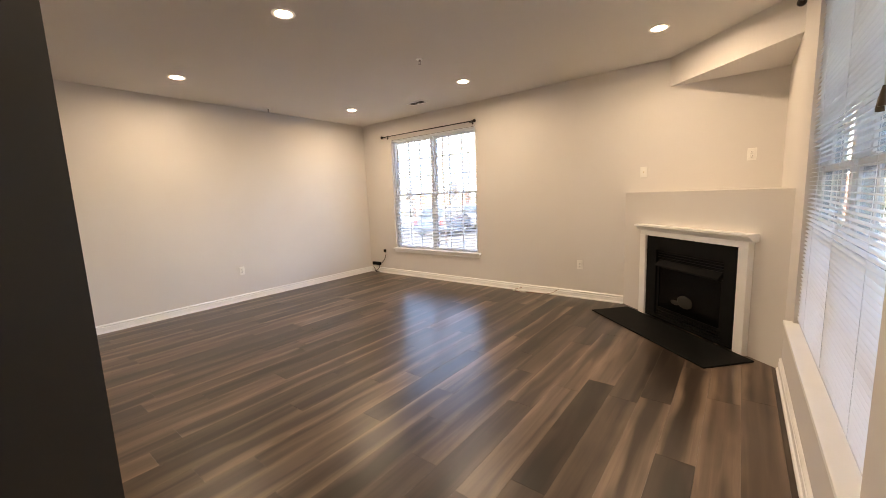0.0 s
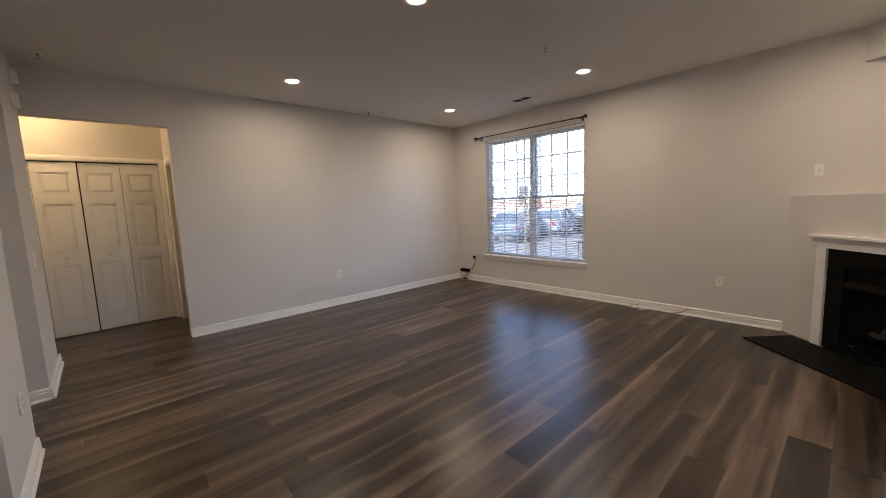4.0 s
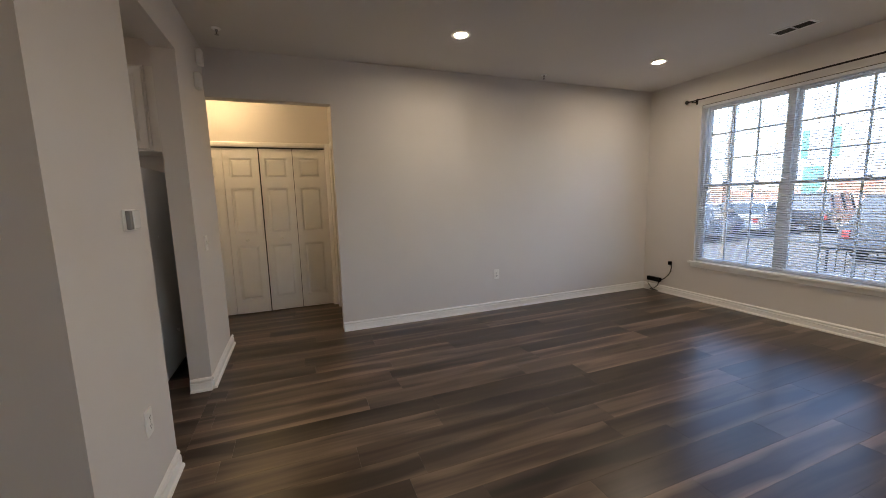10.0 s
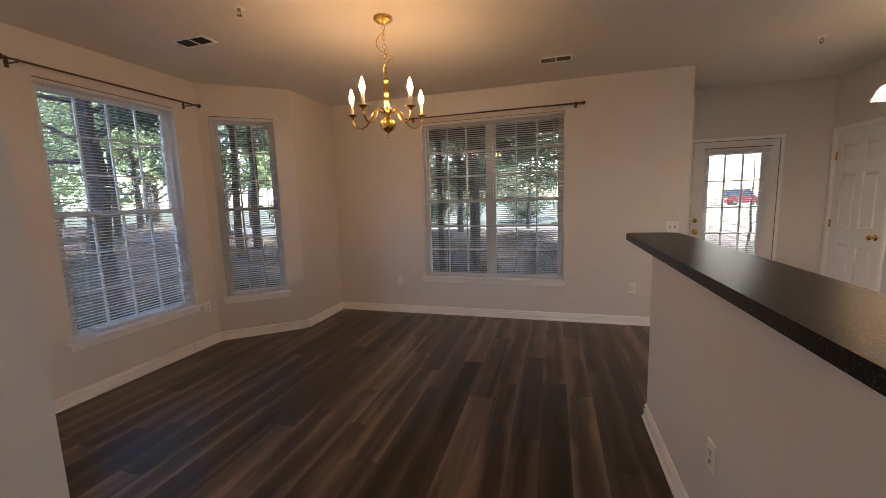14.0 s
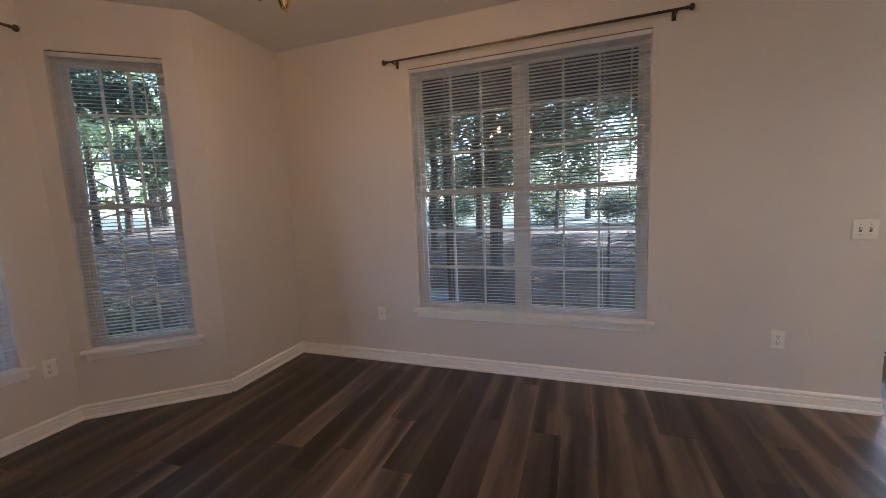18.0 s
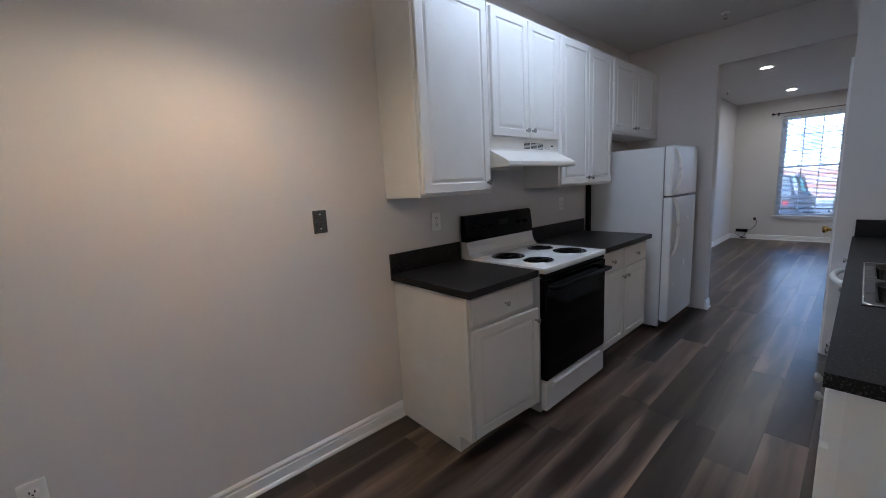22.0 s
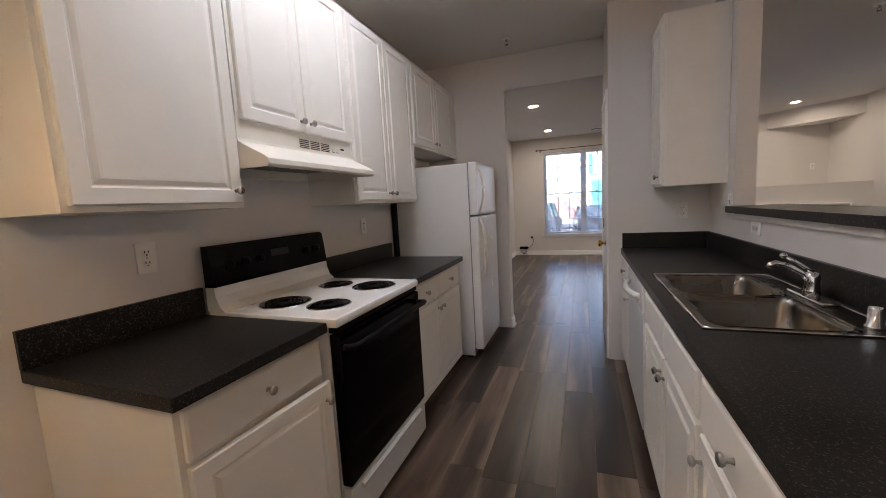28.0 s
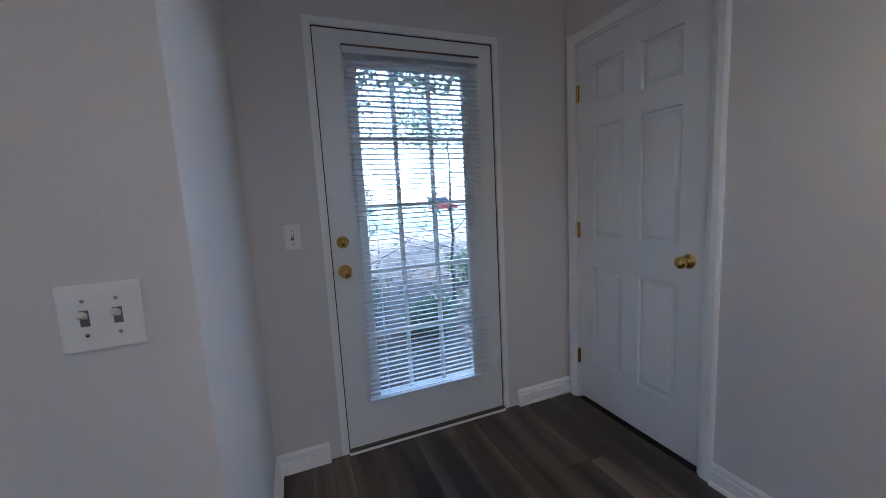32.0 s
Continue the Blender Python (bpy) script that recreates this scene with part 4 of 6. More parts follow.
wall_cabinet((XG, -2.19), (XG, -3.125), 0.32, 1.80, 2.44, 2, "rl", "short white two-door wall cabinet above the refrigerator")
structure("trim", boxes((XG, YFK, 1.80, XG + 0.31, -2.19, 2.44)), M_CAB, "white filler panel beside the wall cabinet", "trim")


def worktop(name, x0, y0, x1, y1, label, splash=()):
    t = thing(name, pose(x0, y0, 0), label, "countertop")
    part("top", box(bmesh.new(), 0, 0, CTZ0, x1 - x0, y1 - y0, CTZ1, 0.004), M_COUNTER, t)
    for s in splash:
        part("backsplash", box(bmesh.new(), s[0] - x0, s[1] - y0, CTZ1, s[2] - x0, s[3] - y0, SPL, 0.003), M_COUNTER, t)
    return t


CL = "charcoal speckled laminate countertop with backsplash"
worktop("countertop", XG + 0.002, -5.322, -4.352, -4.745, CL, [(XG + 0.002, -5.322, XG + 0.022, -4.745)])
worktop("countertop", XG + 0.002, -3.972, -4.352, -3.02, CL, [(XG + 0.002, -3.972, XG + 0.022, -3.02)])

# the range
st = thing("range", line_pose((XG + 0.024, -3.979), (XG + 0.024, -4.737)), "white electric coil range with black oven door and backguard", "stove")
SW = 0.758
part("body", boxes((0.004, 0.0, 0.02, SW - 0.004, 0.615, 0.890)), M_WHITEAPP, st)
bmk = box(bmesh.new(), 0, 0.0, 0.890, SW, 0.660, 0.927, 0.012)
extrude_profile(bmk, [(0.0, 0.927), (0.10, 0.927), (0.07, 0.952), (0.055, 0.992), (0.05, 1.032), (0.0, 1.032)], SW, Matrix())
part("cooktop", bmk, M_WHITEAPP, st, "white enamel cooktop")
part("backguard", extrude_profile(bmesh.new(), [(0.0, 1.032), (0.056, 1.032), (0.048, 1.12), (0.036, 1.20), (0.022, 1.21), (0.0, 1.21)], SW, Matrix()), M_BLACK, st, "black glass backguard")
part("oven_door", box(bmesh.new(), 0.008, 0.615, 0.235, SW - 0.008, 0.660, 0.862, 0.008), M_BLACK, st, "glossy black glass oven door")
pts = [(0.035, 0.655, 0.805), (0.037, 0.690, 0.808), (0.050, 0.712, 0.812), (0.085, 0.718, 0.814), (SW - 0.085, 0.718, 0.814), (SW - 0.050, 0.712, 0.812), (SW - 0.037, 0.690, 0.808), (SW - 0.035, 0.655, 0.805)]
part("oven_handle", tube(bmesh.new(), pts, 0.0125, 10), M_BLACKMAT, st, "black bar handle with curved ends")
part("drawer", box(bmesh.new(), 0.008, 0.615, 0.04, SW - 0.008, 0.657, 0.222, 0.008), M_WHITEAPP, st)
part("drawer_pull", extrude_profile(bmesh.new(), [(0.655, 0.185), (0.667, 0.185), (0.671, 0.20), (0.655, 0.21)], SW - 0.16, Matrix.Translation((0.08, 0, 0))), M_WHITEAPP, st)
part("vent_strip", boxes((0.01, 0.615, 0.868, SW - 0.01, 0.650, 0.888)), M_BLACKMAT, st)
for x in (0.03, SW - 0.06):
    part("foot", boxes((x, 0.06, 0.0, x + 0.03, 0.09, 0.02), (x, 0.535, 0.0, x + 0.03, 0.565, 0.02)), M_BLACKMAT, st)
for x, y, r in ((0.19, 0.49, 0.098), (0.57, 0.49, 0.078), (0.19, 0.25, 0.078), (0.57, 0.25, 0.098)):
    bowl = part("drip_bowl", lathe(bmesh.new(), [(r + 0.012, 0.9275), (r + 0.010, 0.932), (r - 0.004, 0.931), (r * 0.6, 0.9288), (0.0, 0.9285)], 28, Matrix.Translation((x, y, 0))), M_BLACK, st, "black enamel drip bowl")
    part("trim_ring", lathe(bmesh.new(), [(r + 0.018, 0.9272), (r + 0.017, 0.9300), (r + 0.0125, 0.9312), (r + 0.0115, 0.9272)], 28, Matrix.Translation((x, y, 0))), M_CHROME, bowl, "chrome trim ring")
    pts = []
    turns = 4.2 if r > 0.09 else 3.4
    for k in range(int(turns * 22)):
        an = k / 22 * math.tau
        rr = 0.020 + (r - 0.030) * (k / (turns * 22))
        pts.append((x + rr * math.cos(an), y + rr * math.sin(an), 0.9355))
    part("coil", tube(bmesh.new(), pts, 0.0034, 6), M_BLACKMAT, bowl, "black heating coil")
for k in range(5):
    bmk = bmesh.new()
    x = 0.08 + (k if k < 2 else k - 0.1) * 0.085 + (0.25 if k >= 2 else 0)
    lathe(bmk, [(0, 0), (0.021, 0), (0.020, 0.014), (0.014, 0.022), (0, 0.022)], 14, Matrix.Translation((x, 0.044, 1.12)) @ Matrix.Rotation(radians(-84), 4, "X"))
    part("control_knob", bmk, M_BLACKMAT, st)
part("clock_display", boxes((0.30, 0.044, 1.115, 0.42, 0.048, 1.155)), M_DARKHOLE, st)

# range hood
hd = thing("range_hood", line_pose((XG + 0.004, -3.990), (XG + 0.004, -4.752), 1.547), "cream-white under-cabinet range hood with vent slots", "range hood")
HW = 0.762
front = [(0.430, -0.035), (0.450, -0.035), (0.456, -0.026), (0.454, -0.006), (0.435, 0.008), (0.335, 0.058), (0.318, 0.070), (0.315, 0.082), (0.315, 0.138)]
part("shell", extrude_profile(bmesh.new(), [(0.0, 0.138), (0.0, 0.012), (0.426, 0.012)] + front, HW - 0.024, Matrix.Translation((0.012, 0, 0))), M_CREAM, hd)
for x in (0.0, HW - 0.0119):
    part("end_panel", extrude_profile(bmesh.new(), [(0.0, 0.138), (0.0, -0.035)] + front, 0.0119, Matrix.Translation((x, 0, 0))), M_CREAM, hd)
part("back_lip", boxes((0.0125, 0.001, -0.035, HW - 0.0125, 0.014, 0.0115)), M_CREAM, hd)
part("filter", boxes((0.08, 0.06, 0.004, HW - 0.08, 0.30, 0.0115)), M_STEEL, hd)
part("fan_housing", box(bmesh.new(), 0.25, 0.31, -0.018, 0.52, 0.40, 0.0115, 0.006), M_BLACKMAT, hd)
for k in range(3):
    for j in range(5):
        x, z = 0.195 + k * 0.078, 0.087 + j * 0.0085
        part("vent_slot", boxes((x, 0.315, z, x + 0.066, 0.3163, z + 0.0042)), M_DARKHOLE, hd)
for x in (0.118, 0.155):
    part("rocker_switch", box(bmesh.new(), x, 0.315, 0.096, x + 0.014, 0.320, 0.108, 0.001), M_CREAM, hd)
    part("switch_mark", boxes((x - 0.004, 0.315, 0.090, x + 0.018, 0.3157, 0.093)), M_DARKHOLE, hd)
part("name_plate", boxes((0.066, 0.315, 0.108, 0.096, 0.3163, 0.117)), M_DARKHOLE, hd, "small dark badge")

# refrigerator
fr = thing("refrigerator", line_pose((XG + 0.02, -2.19), (XG + 0.02, -2.885)), "white top-freezer refrigerator with yellowed handles", "refrigerator")
FW = 0.695
part("body", box(bmesh.new(), 0.004, 0.0, 0.03, FW - 0.004, 0.655, 1.655, 0.006), M_WHITEAPP, fr)
part("freezer_door", box(bmesh.new(), 0.0, 0.662, 1.232, FW, 0.732, 1.664, 0.016), M_WHITEAPP, fr)
part("fridge_door", box(bmesh.new(), 0.0, 0.662, 0.09, FW, 0.732, 1.220, 0.016), M_WHITEAPP, fr)
part("gasket", boxes((0.012, 0.655, 0.095, FW - 0.012, 0.662, 1.655)), plain("gasket_grey", (0.3, 0.3, 0.29), 0.7), fr)
part("toe_grille", boxes((0.02, 0.58, 0.03, FW - 0.02, 0.655, 0.085)), M_BLACKMAT, fr)
part("foot", boxes((0.04, 0.05, 0.0, 0.08, 0.09, 0.03), (FW - 0.08, 0.05, 0.0, FW - 0.04, 0.09, 0.03), (0.04, 0.58, 0.0, 0.08, 0.62, 0.03), (FW - 0.08, 0.58, 0.0, FW - 0.04, 0.62, 0.03)), M_BLACKMAT, fr)
for z0, z1 in ((1.255, 1.62), (0.70, 1.20)):
    pts = [(FW - 0.045, 0.730, z0)] + [(FW - 0.045, 0.732 + 0.045 * math.sin(math.pi * k / 10) ** 0.6, z0 + (z1 - z0) * k / 10) for k in range(1, 10)] + [(FW - 0.045, 0.730, z1)]
    part("handle", tube(bmesh.new(), pts, 0.013, 10), M_CREAM, fr, "yellowed cream plastic handle")
part("hinge_cap", box(bmesh.new(), 0.0, 0.62, 1.655, 0.06, 0.71, 1.675, 0.004), M_WHITEAPP, fr)
gap = thing("wall_pipe", pose(XG + 0.03, -2.952, 0.0), "dark painted upright pipe in the gap beside the refrigerator", "pipe")
part("pipe", rod(rod(rod(bmesh.new(), (0.0, 0.0, 0.0), (0.0, 0.0, 1.80), 0.026, 14), (0.0, 0.0, 0.60), (0.0, 0.0, 0.66), 0.031, 14), (0.0, 0.0, 0.0), (0.0, 0.0, 0.012), 0.045, 14), M_BLACKMAT, gap)

# sink side (x runs towards the living room)
RD = 0.565
base_cabinet((XEK, -5.285), (XEK, -4.770), RD, 1, "white raised-panel base cabinet with one drawer, closing the run", "r", end="dark")
base_cabinet((XEK, -4.768), (XEK, -3.835), RD, 2, "white two-door sink base cabinet with false drawer fronts", "rl", pulls=False, end="dark", top=0.70)
base_cabinet((XEK, -3.185), (XEK, -2.645), RD, 1, "narrow white base cabinet with one drawer beside the pantry", "l", end="dark")
wall_cabinet((XEK, -2.985), (XEK, -2.645), 0.365, 1.372, 2.455, 1, "l", "narrow white single-door wall cabinet")
dw = thing("dishwasher", line_pose((XEK, -3.825), (XEK, -3.195)), "white dishwasher with curved white handle", "dishwasher")
part("body", boxes((0.004, 0.02, 0.1, 0.626, 0.500, 0.700), (0.004, 0.500, 0.1, 0.626, 0.555, CTZ0 - 0.003)), M_WHITEAPP, dw)
M_DWDOOR = plain("dishwasher_door", (0.70, 0.71, 0.73), 0.42, vary=0.02, spec=0.3)
part("door", box(bmesh.new(), 0.006, 0.556, 0.115, 0.624, 0.586, 0.735, 0.006), M_DWDOOR, dw)
part("control_panel", box(bmesh.new(), 0.006, 0.556, 0.740, 0.624, 0.590, CTZ0 - 0.006, 0.006), M_WHITEAPP, dw)
part("toe_kick", boxes((0.006, 0.02, 0.0, 0.624, 0.48, 0.1)), M_BLACKMAT, dw)
pts = [(0.09 + 0.45 * k / 12, 0.586 + 0.050 * math.sin(math.pi * k / 12) ** 0.7, 0.800) for k in range(13)]
part("handle", tube(bmesh.new(), pts, 0.017, 10), M_WHITEAPP, dw, "bowed white plastic handle")

def slab(length, width, z0, z1, holes):
    """A flat slab from y 0 to length and x 0 to width with holes of (y0, y1, x0, x1)."""
    bm = wall_mesh((0, 0), (length, 0), z1 - z0, 0, width, holes)
    bmesh.ops.transform(bm, matrix=Matrix(((0, 0, 1, 0), (1, 0, 0, 0), (0, 1, 0, z1), (0, 0, 0, 1))), verts=bm.verts[:])
    bmesh.ops.recalc_face_normals(bm, faces=bm.faces[:])
    return bm


# countertop round the sink opening
SX0, SX1, SY0, SY1 = -3.115, -2.635, -4.59, -3.715
ct = thing("countertop", pose(-3.172, -5.298, 0), "long charcoal speckled laminate countertop with cut-out for the sink", "countertop")
ox, oy = -3.172, -5.298
part("top", slab(YP - oy, 0.586, CTZ0, CTZ1, [(SY0 - oy + 0.02, SY1 - oy - 0.02, SX0 - ox + 0.02, SX1 - ox - 0.02)]), M_COUNTER, ct)
part("backsplash", box(bmesh.new(), 0.565, 0.002, CTZ1, 0.585, YP - oy - 0.002, SPL, 0.003), M_COUNTER, ct)
part("backsplash", box(bmesh.new(), 0.01, YP - oy - 0.022, CTZ1, 0.564, YP - oy - 0.002, SPL, 0.003), M_COUNTER, ct)

sk = thing("kitchen_sink", pose(SX0, SY0, CTZ1), "stainless steel double-bowl drop-in sink", "sink")
sw, sl = SX1 - SX0, SY1 - SY0


def bowl_ring(x0, y0, x1, y1, r, z, n=6):
    out = []
    for cx_, cy_, a0 in ((x1 - r, y1 - r, 0), (x0 + r, y1 - r, 90), (x0 + r, y0 + r, 180), (x1 - r, y0 + r, 270)):
        for k in range(n + 1):
            an = radians(a0 + 90 * k / n)
            out.append((cx_ + r * math.cos(an), cy_ + r * math.sin(an), z))
    return out


def loft(bm, loops, cap_last=True):
    vs = [[bm.verts.new(p) for p in lp] for lp in loops]
    for a_, b_ in zip(vs, vs[1:]):
        n = len(a_)
        for k in range(n):
            f = bm.faces.new((a_[k], a_[(k + 1) % n], b_[(k + 1) % n], b_[k]))
            f.smooth = True
    if cap_last:
        bm.faces.new(vs[-1])
    return bm


bx = [(0.040, 0.035, 0.385, sl / 2 - 0.012), (0.040, sl / 2 + 0.012, 0.385, sl - 0.035)]
deck = slab(sl, sw, 0.0, 0.006, [(b_[1] + 0.001, b_[3] - 0.001, b_[0] + 0.001, b_[2] - 0.001) for b_ in bx])
part("deck", deck, M_STEEL, sk)
edge_ring = bowl_ring(0.004, 0.004, sw - 0.004, sl - 0.004, 0.03, 0.0052)
# Rolled rim in brighter chrome, which paints in its highlight
part("rim", tube(bmesh.new(), edge_ring + edge_ring[:2], 0.0038, 8), M_CHROME, sk, "rolled steel rim, its highlight put into a brighter metal")
for b_ in bx:
    bm = bmesh.new()
    loops = [bowl_ring(b_[0] - 0.006, b_[1] - 0.006, b_[2] + 0.006, b_[3] + 0.006, 0.05, 0.0075), bowl_ring(*b_, 0.05, 0.0062), bowl_ring(b_[0] + 0.006, b_[1] + 0.006, b_[2] - 0.006, b_[3] - 0.006, 0.05, -0.02),
             bowl_ring(b_[0] + 0.016, b_[1] + 0.016, b_[2] - 0.016, b_[3] - 0.016, 0.06, -0.145), bowl_ring(b_[0] + 0.05, b_[1] + 0.05, b_[2] - 0.05, b_[3] - 0.05, 0.05, -0.165)]
    bw = part("bowl", loft(bm, loops), M_STEEL, sk)
    part("drain", lathe(bmesh.new(), [(0.045, -0.164), (0.043, -0.160), (0.03, -0.162), (0.0, -0.164)], 18, Matrix.Translation(((b_[0] + b_[2]) / 2, (b_[1] + b_[3]) / 2, 0))), M_CHROME, bw)
fa = thing("kitchen_faucet", pose(SX0 + 0.438, SY0 + sl / 2 - 0.02, CTZ1 + 0.006), "chrome single-lever kitchen faucet on the sink deck", "faucet")
part("base_plate", box(bmesh.new(), -0.025, -0.12, 0, 0.025, 0.12, 0.010, 0.005), M_CHROME, fa)
part("body", lathe(bmesh.new(), [(0.0, 0.010), (0.026, 0.010), (0.024, 0.03), (0.021, 0.06), (0.023, 0.078), (0.018, 0.095), (0, 0.099)], 18), M_CHROME, fa)
pts = [(0.0, 0.0, 0.060), (-0.035, 0.003, 0.095), (-0.075, 0.006, 0.120), (-0.105, 0.008, 0.128), (-0.120, 0.009, 0.122), (-0.124, 0.009, 0.108)]
part("spout", tube(bmesh.new(), pts, 0.0105, 12), M_CHROME, fa)
part("lever", tube(bmesh.new(), [(0, 0, 0.095), (-0.02, 0.004, 0.112), (-0.05, 0.010, 0.135), (-0.075, 0.014, 0.150)], 0.0065, 8), M_CHROME, fa)
part("lever_knob", ball(bmesh.new(), (-0.08, 0.015, 0.154), 0.012), M_CHROME, fa)
dp = thing("soap_dispenser", pose(SX0 + 0.43, SY0 + 0.08, CTZ1 + 0.006), "short chrome air-gap cap on the sink deck", "soap dispenser")
part("cap", lathe(bmesh.new(), [(0, 0), (0.024, 0), (0.023, 0.008), (0.018, 0.012), (0.018, 0.055), (0.015, 0.062), (0, 0.063)], 18), M_CHROME, dp)

# raised breakfast bar
bb = thing("breakfast_bar", pose(-2.627, -5.50, 1.187), "charcoal laminate breakfast bar top with rounded end", "bar counter")
BW, r = 0.307, 0.075
poly = [(0.0, 2.413), (0.0, r)] + [(r - r * math.cos(radians(a)), r - r * math.sin(radians(a))) for a in range(15, 90, 15)] + [(r, 0.0), (BW - r, 0.0)]
poly += [(BW - r + r * math.sin(radians(a)), r - r * math.cos(radians(a))) for a in range(15, 90, 15)] + [(BW, r), (BW, 2.423), (0.154, 2.413)]
part("top", prism(bmesh.new(), poly, 0.0015, 0.040), M_COUNTER, bb)
part("cleat", boxes((0.0275, 0.085, -0.03, 0.040, 2.41, 0.0), (0.1525, 0.085, -0.028, 0.167, 2.41, 0.0)), M_TRIM, bb, "white trim strip under the bar")

# ---- ceiling lights ----
def can_light(x, y):
    t = thing("recessed_light", pose(x, y, H), "round white recessed downlight, lit warm", "ceiling light", "recessed ceiling lights")
    part("trim_ring", lathe(bmesh.new(), [(0.080, 0.0), (0.083, -0.005), (0.076, -0.009), (0.056, -0.006), (0.050, 0.0)], 28), M_TRIM, t)
    part("lens", lathe(bmesh.new(), [(0.051, -0.0025), (0.03, -0.003), (0.0, -0.003)], 24), M_CAN, t, "glowing lens")


for x, y in ((-4.14, 0.23), (-4.12, 2.51), (-2.09, 2.555), (-0.02, 2.535), (-2.07, 0.26), (0.0, 0.28)):
    can_light(x, y)

kl = thing("kitchen_ceiling_light", pose(-4.13, -4.42, H), "flat white fluorescent ceiling fixture, lit", "ceiling light")
part("frame", boxes((-0.31, -0.61, -0.03, -0.285, 0.61, 0), (0.285, -0.61, -0.03, 0.31, 0.61, 0), (-0.285, -0.61, -0.03, 0.285, -0.585, 0), (-0.285, 0.585, -0.03, 0.285, 0.61, 0)), M_TRIM, kl)
part("diffuser", boxes((-0.285, -0.585, -0.026, 0.285, 0.585, -0.012)), M_TUBE, kl, "glowing diffuser")

hl = thing("hall_ceiling_light", pose(-5.75, -1.9, H), "small warm glass dome ceiling light in the hall", "ceiling light")
part("pan", lathe(bmesh.new(), [(0.0, 0.0), (0.13, 0.0), (0.13, -0.02), (0.115, -0.025)], 24), M_BRASS, hl)
part("dome", lathe(bmesh.new(), [(0.115, -0.022), (0.105, -0.06), (0.07, -0.09), (0.0, -0.10)], 24), glow("hall_dome", (1.0, 0.70, 0.36), 4.5), hl, "glowing glass dome")


def chain(bm, x, y, z0, z1):
    n = max(2, int((z1 - z0) / 0.030))
    for k in range(n):
        zc = z0 + (k + 0.5) * (z1 - z0) / n
        turn = Matrix.Rotation(radians(90 * (k % 2) + 20), 4, "Z")
        pts = [Vector((x, y, zc)) + turn @ Vector((0.010 * math.cos(a), 0, 0.021 * math.sin(a))) for a in [j * math.tau / 10 for j in range(11)]]
        tube(bm, pts, 0.0022, 5)
    return bm


def spiral_wire(x, y, z0, z1, r, turns):
    pts = []
    for k in range(49):
        f = k / 48
        a = f * turns * math.tau
        rr = 0.008 + r * math.sin(math.pi * f) ** 2
        pts.append((x + rr * math.cos(a), y + rr * math.sin(a), z0 + (z1 - z0) * f))
    return pts


# brass candle chandelier in the dining space
c1 = thing("dining_chandelier", pose(-0.727, -5.392, 0), "polished brass five-arm candle chandelier on a chain, lit", "chandelier")
part("canopy", lathe(bmesh.new(), [(0.0, H), (0.066, H), (0.068, H - 0.012), (0.052, H - 0.026), (0.018, H - 0.032), (0.010, H - 0.05), (0, H - 0.05)], 24), M_BRASS, c1)
part("chain", chain(bmesh.new(), 0, 0, 2.345, H - 0.05), M_BRASS, c1)
part("cord", tube(bmesh.new(), spiral_wire(0, 0, 2.36, H - 0.04, 0.06, 1.6), 0.0028, 6), M_BRASS, c1)
part("column", lathe(bmesh.new(), [(0, 2.345), (0.010, 2.345), (0.014, 2.335), (0.030, 2.328), (0.012, 2.315), (0.010, 2.30), (0.020, 2.27), (0.014, 2.22), (0.009, 2.205), (0.022, 2.19), (0.012, 2.175),
                                  (0.019, 2.16), (0.011, 2.145), (0.032, 2.125), (0.034, 2.095), (0.018, 2.08), (0.022, 2.068), (0.046, 2.055), (0.058, 2.03), (0.056, 2.005), (0.040, 1.983), (0.012, 1.970), (0.006, 1.962), (0, 1.96)], 24), M_BRASS, c1)
part("finial_hook", tube(bmesh.new(), [(0, 0, 1.965), (0.004, 0, 1.955), (0.012, 0, 1.948), (0.012, 0, 1.938), (0.002, 0, 1.932), (-0.008, 0, 1.936)], 0.0028, 6), M_BRASS, c1)
for k in range(5):
    an = radians(294 + k * 72)
    ca, sa = math.cos(an), math.sin(an)
    prof = [(0.030, 2.105), (0.055, 2.125), (0.085, 2.128), (0.110, 2.105), (0.130, 2.065), (0.160, 2.025), (0.200, 2.008), (0.240, 2.020), (0.262, 2.050), (0.265, 2.090)]
    arm = part("arm", tube(bmesh.new(), [(r_ * ca, r_ * sa, z_) for r_, z_ in prof], 0.0068, 8), M_BRASS, c1, "curved brass arm")
    m = Matrix.Translation((0.265 * ca, 0.265 * sa, 0))
    part("drip_cup", lathe(bmesh.new(), [(0, 2.086), (0.012, 2.088), (0.034, 2.102), (0.036, 2.106), (0.014, 2.102), (0.012, 2.110), (0, 2.110)], 18, m), M_BRASS, arm)
    part("candle_sleeve", lathe(bmesh.new(), [(0.0, 2.105), (0.0115, 2.105), (0.0115, 2.185), (0.0, 2.185)], 14, m), M_CREAM, arm, "cream candle sleeve")
    part("bulb", lathe(bmesh.new(), [(0.006, 2.185), (0.012, 2.195), (0.0185, 2.215), (0.017, 2.238), (0.010, 2.262), (0.003, 2.284), (0.0, 2.288)], 14, m), M_BULB, arm, "glowing flame-shaped bulb")

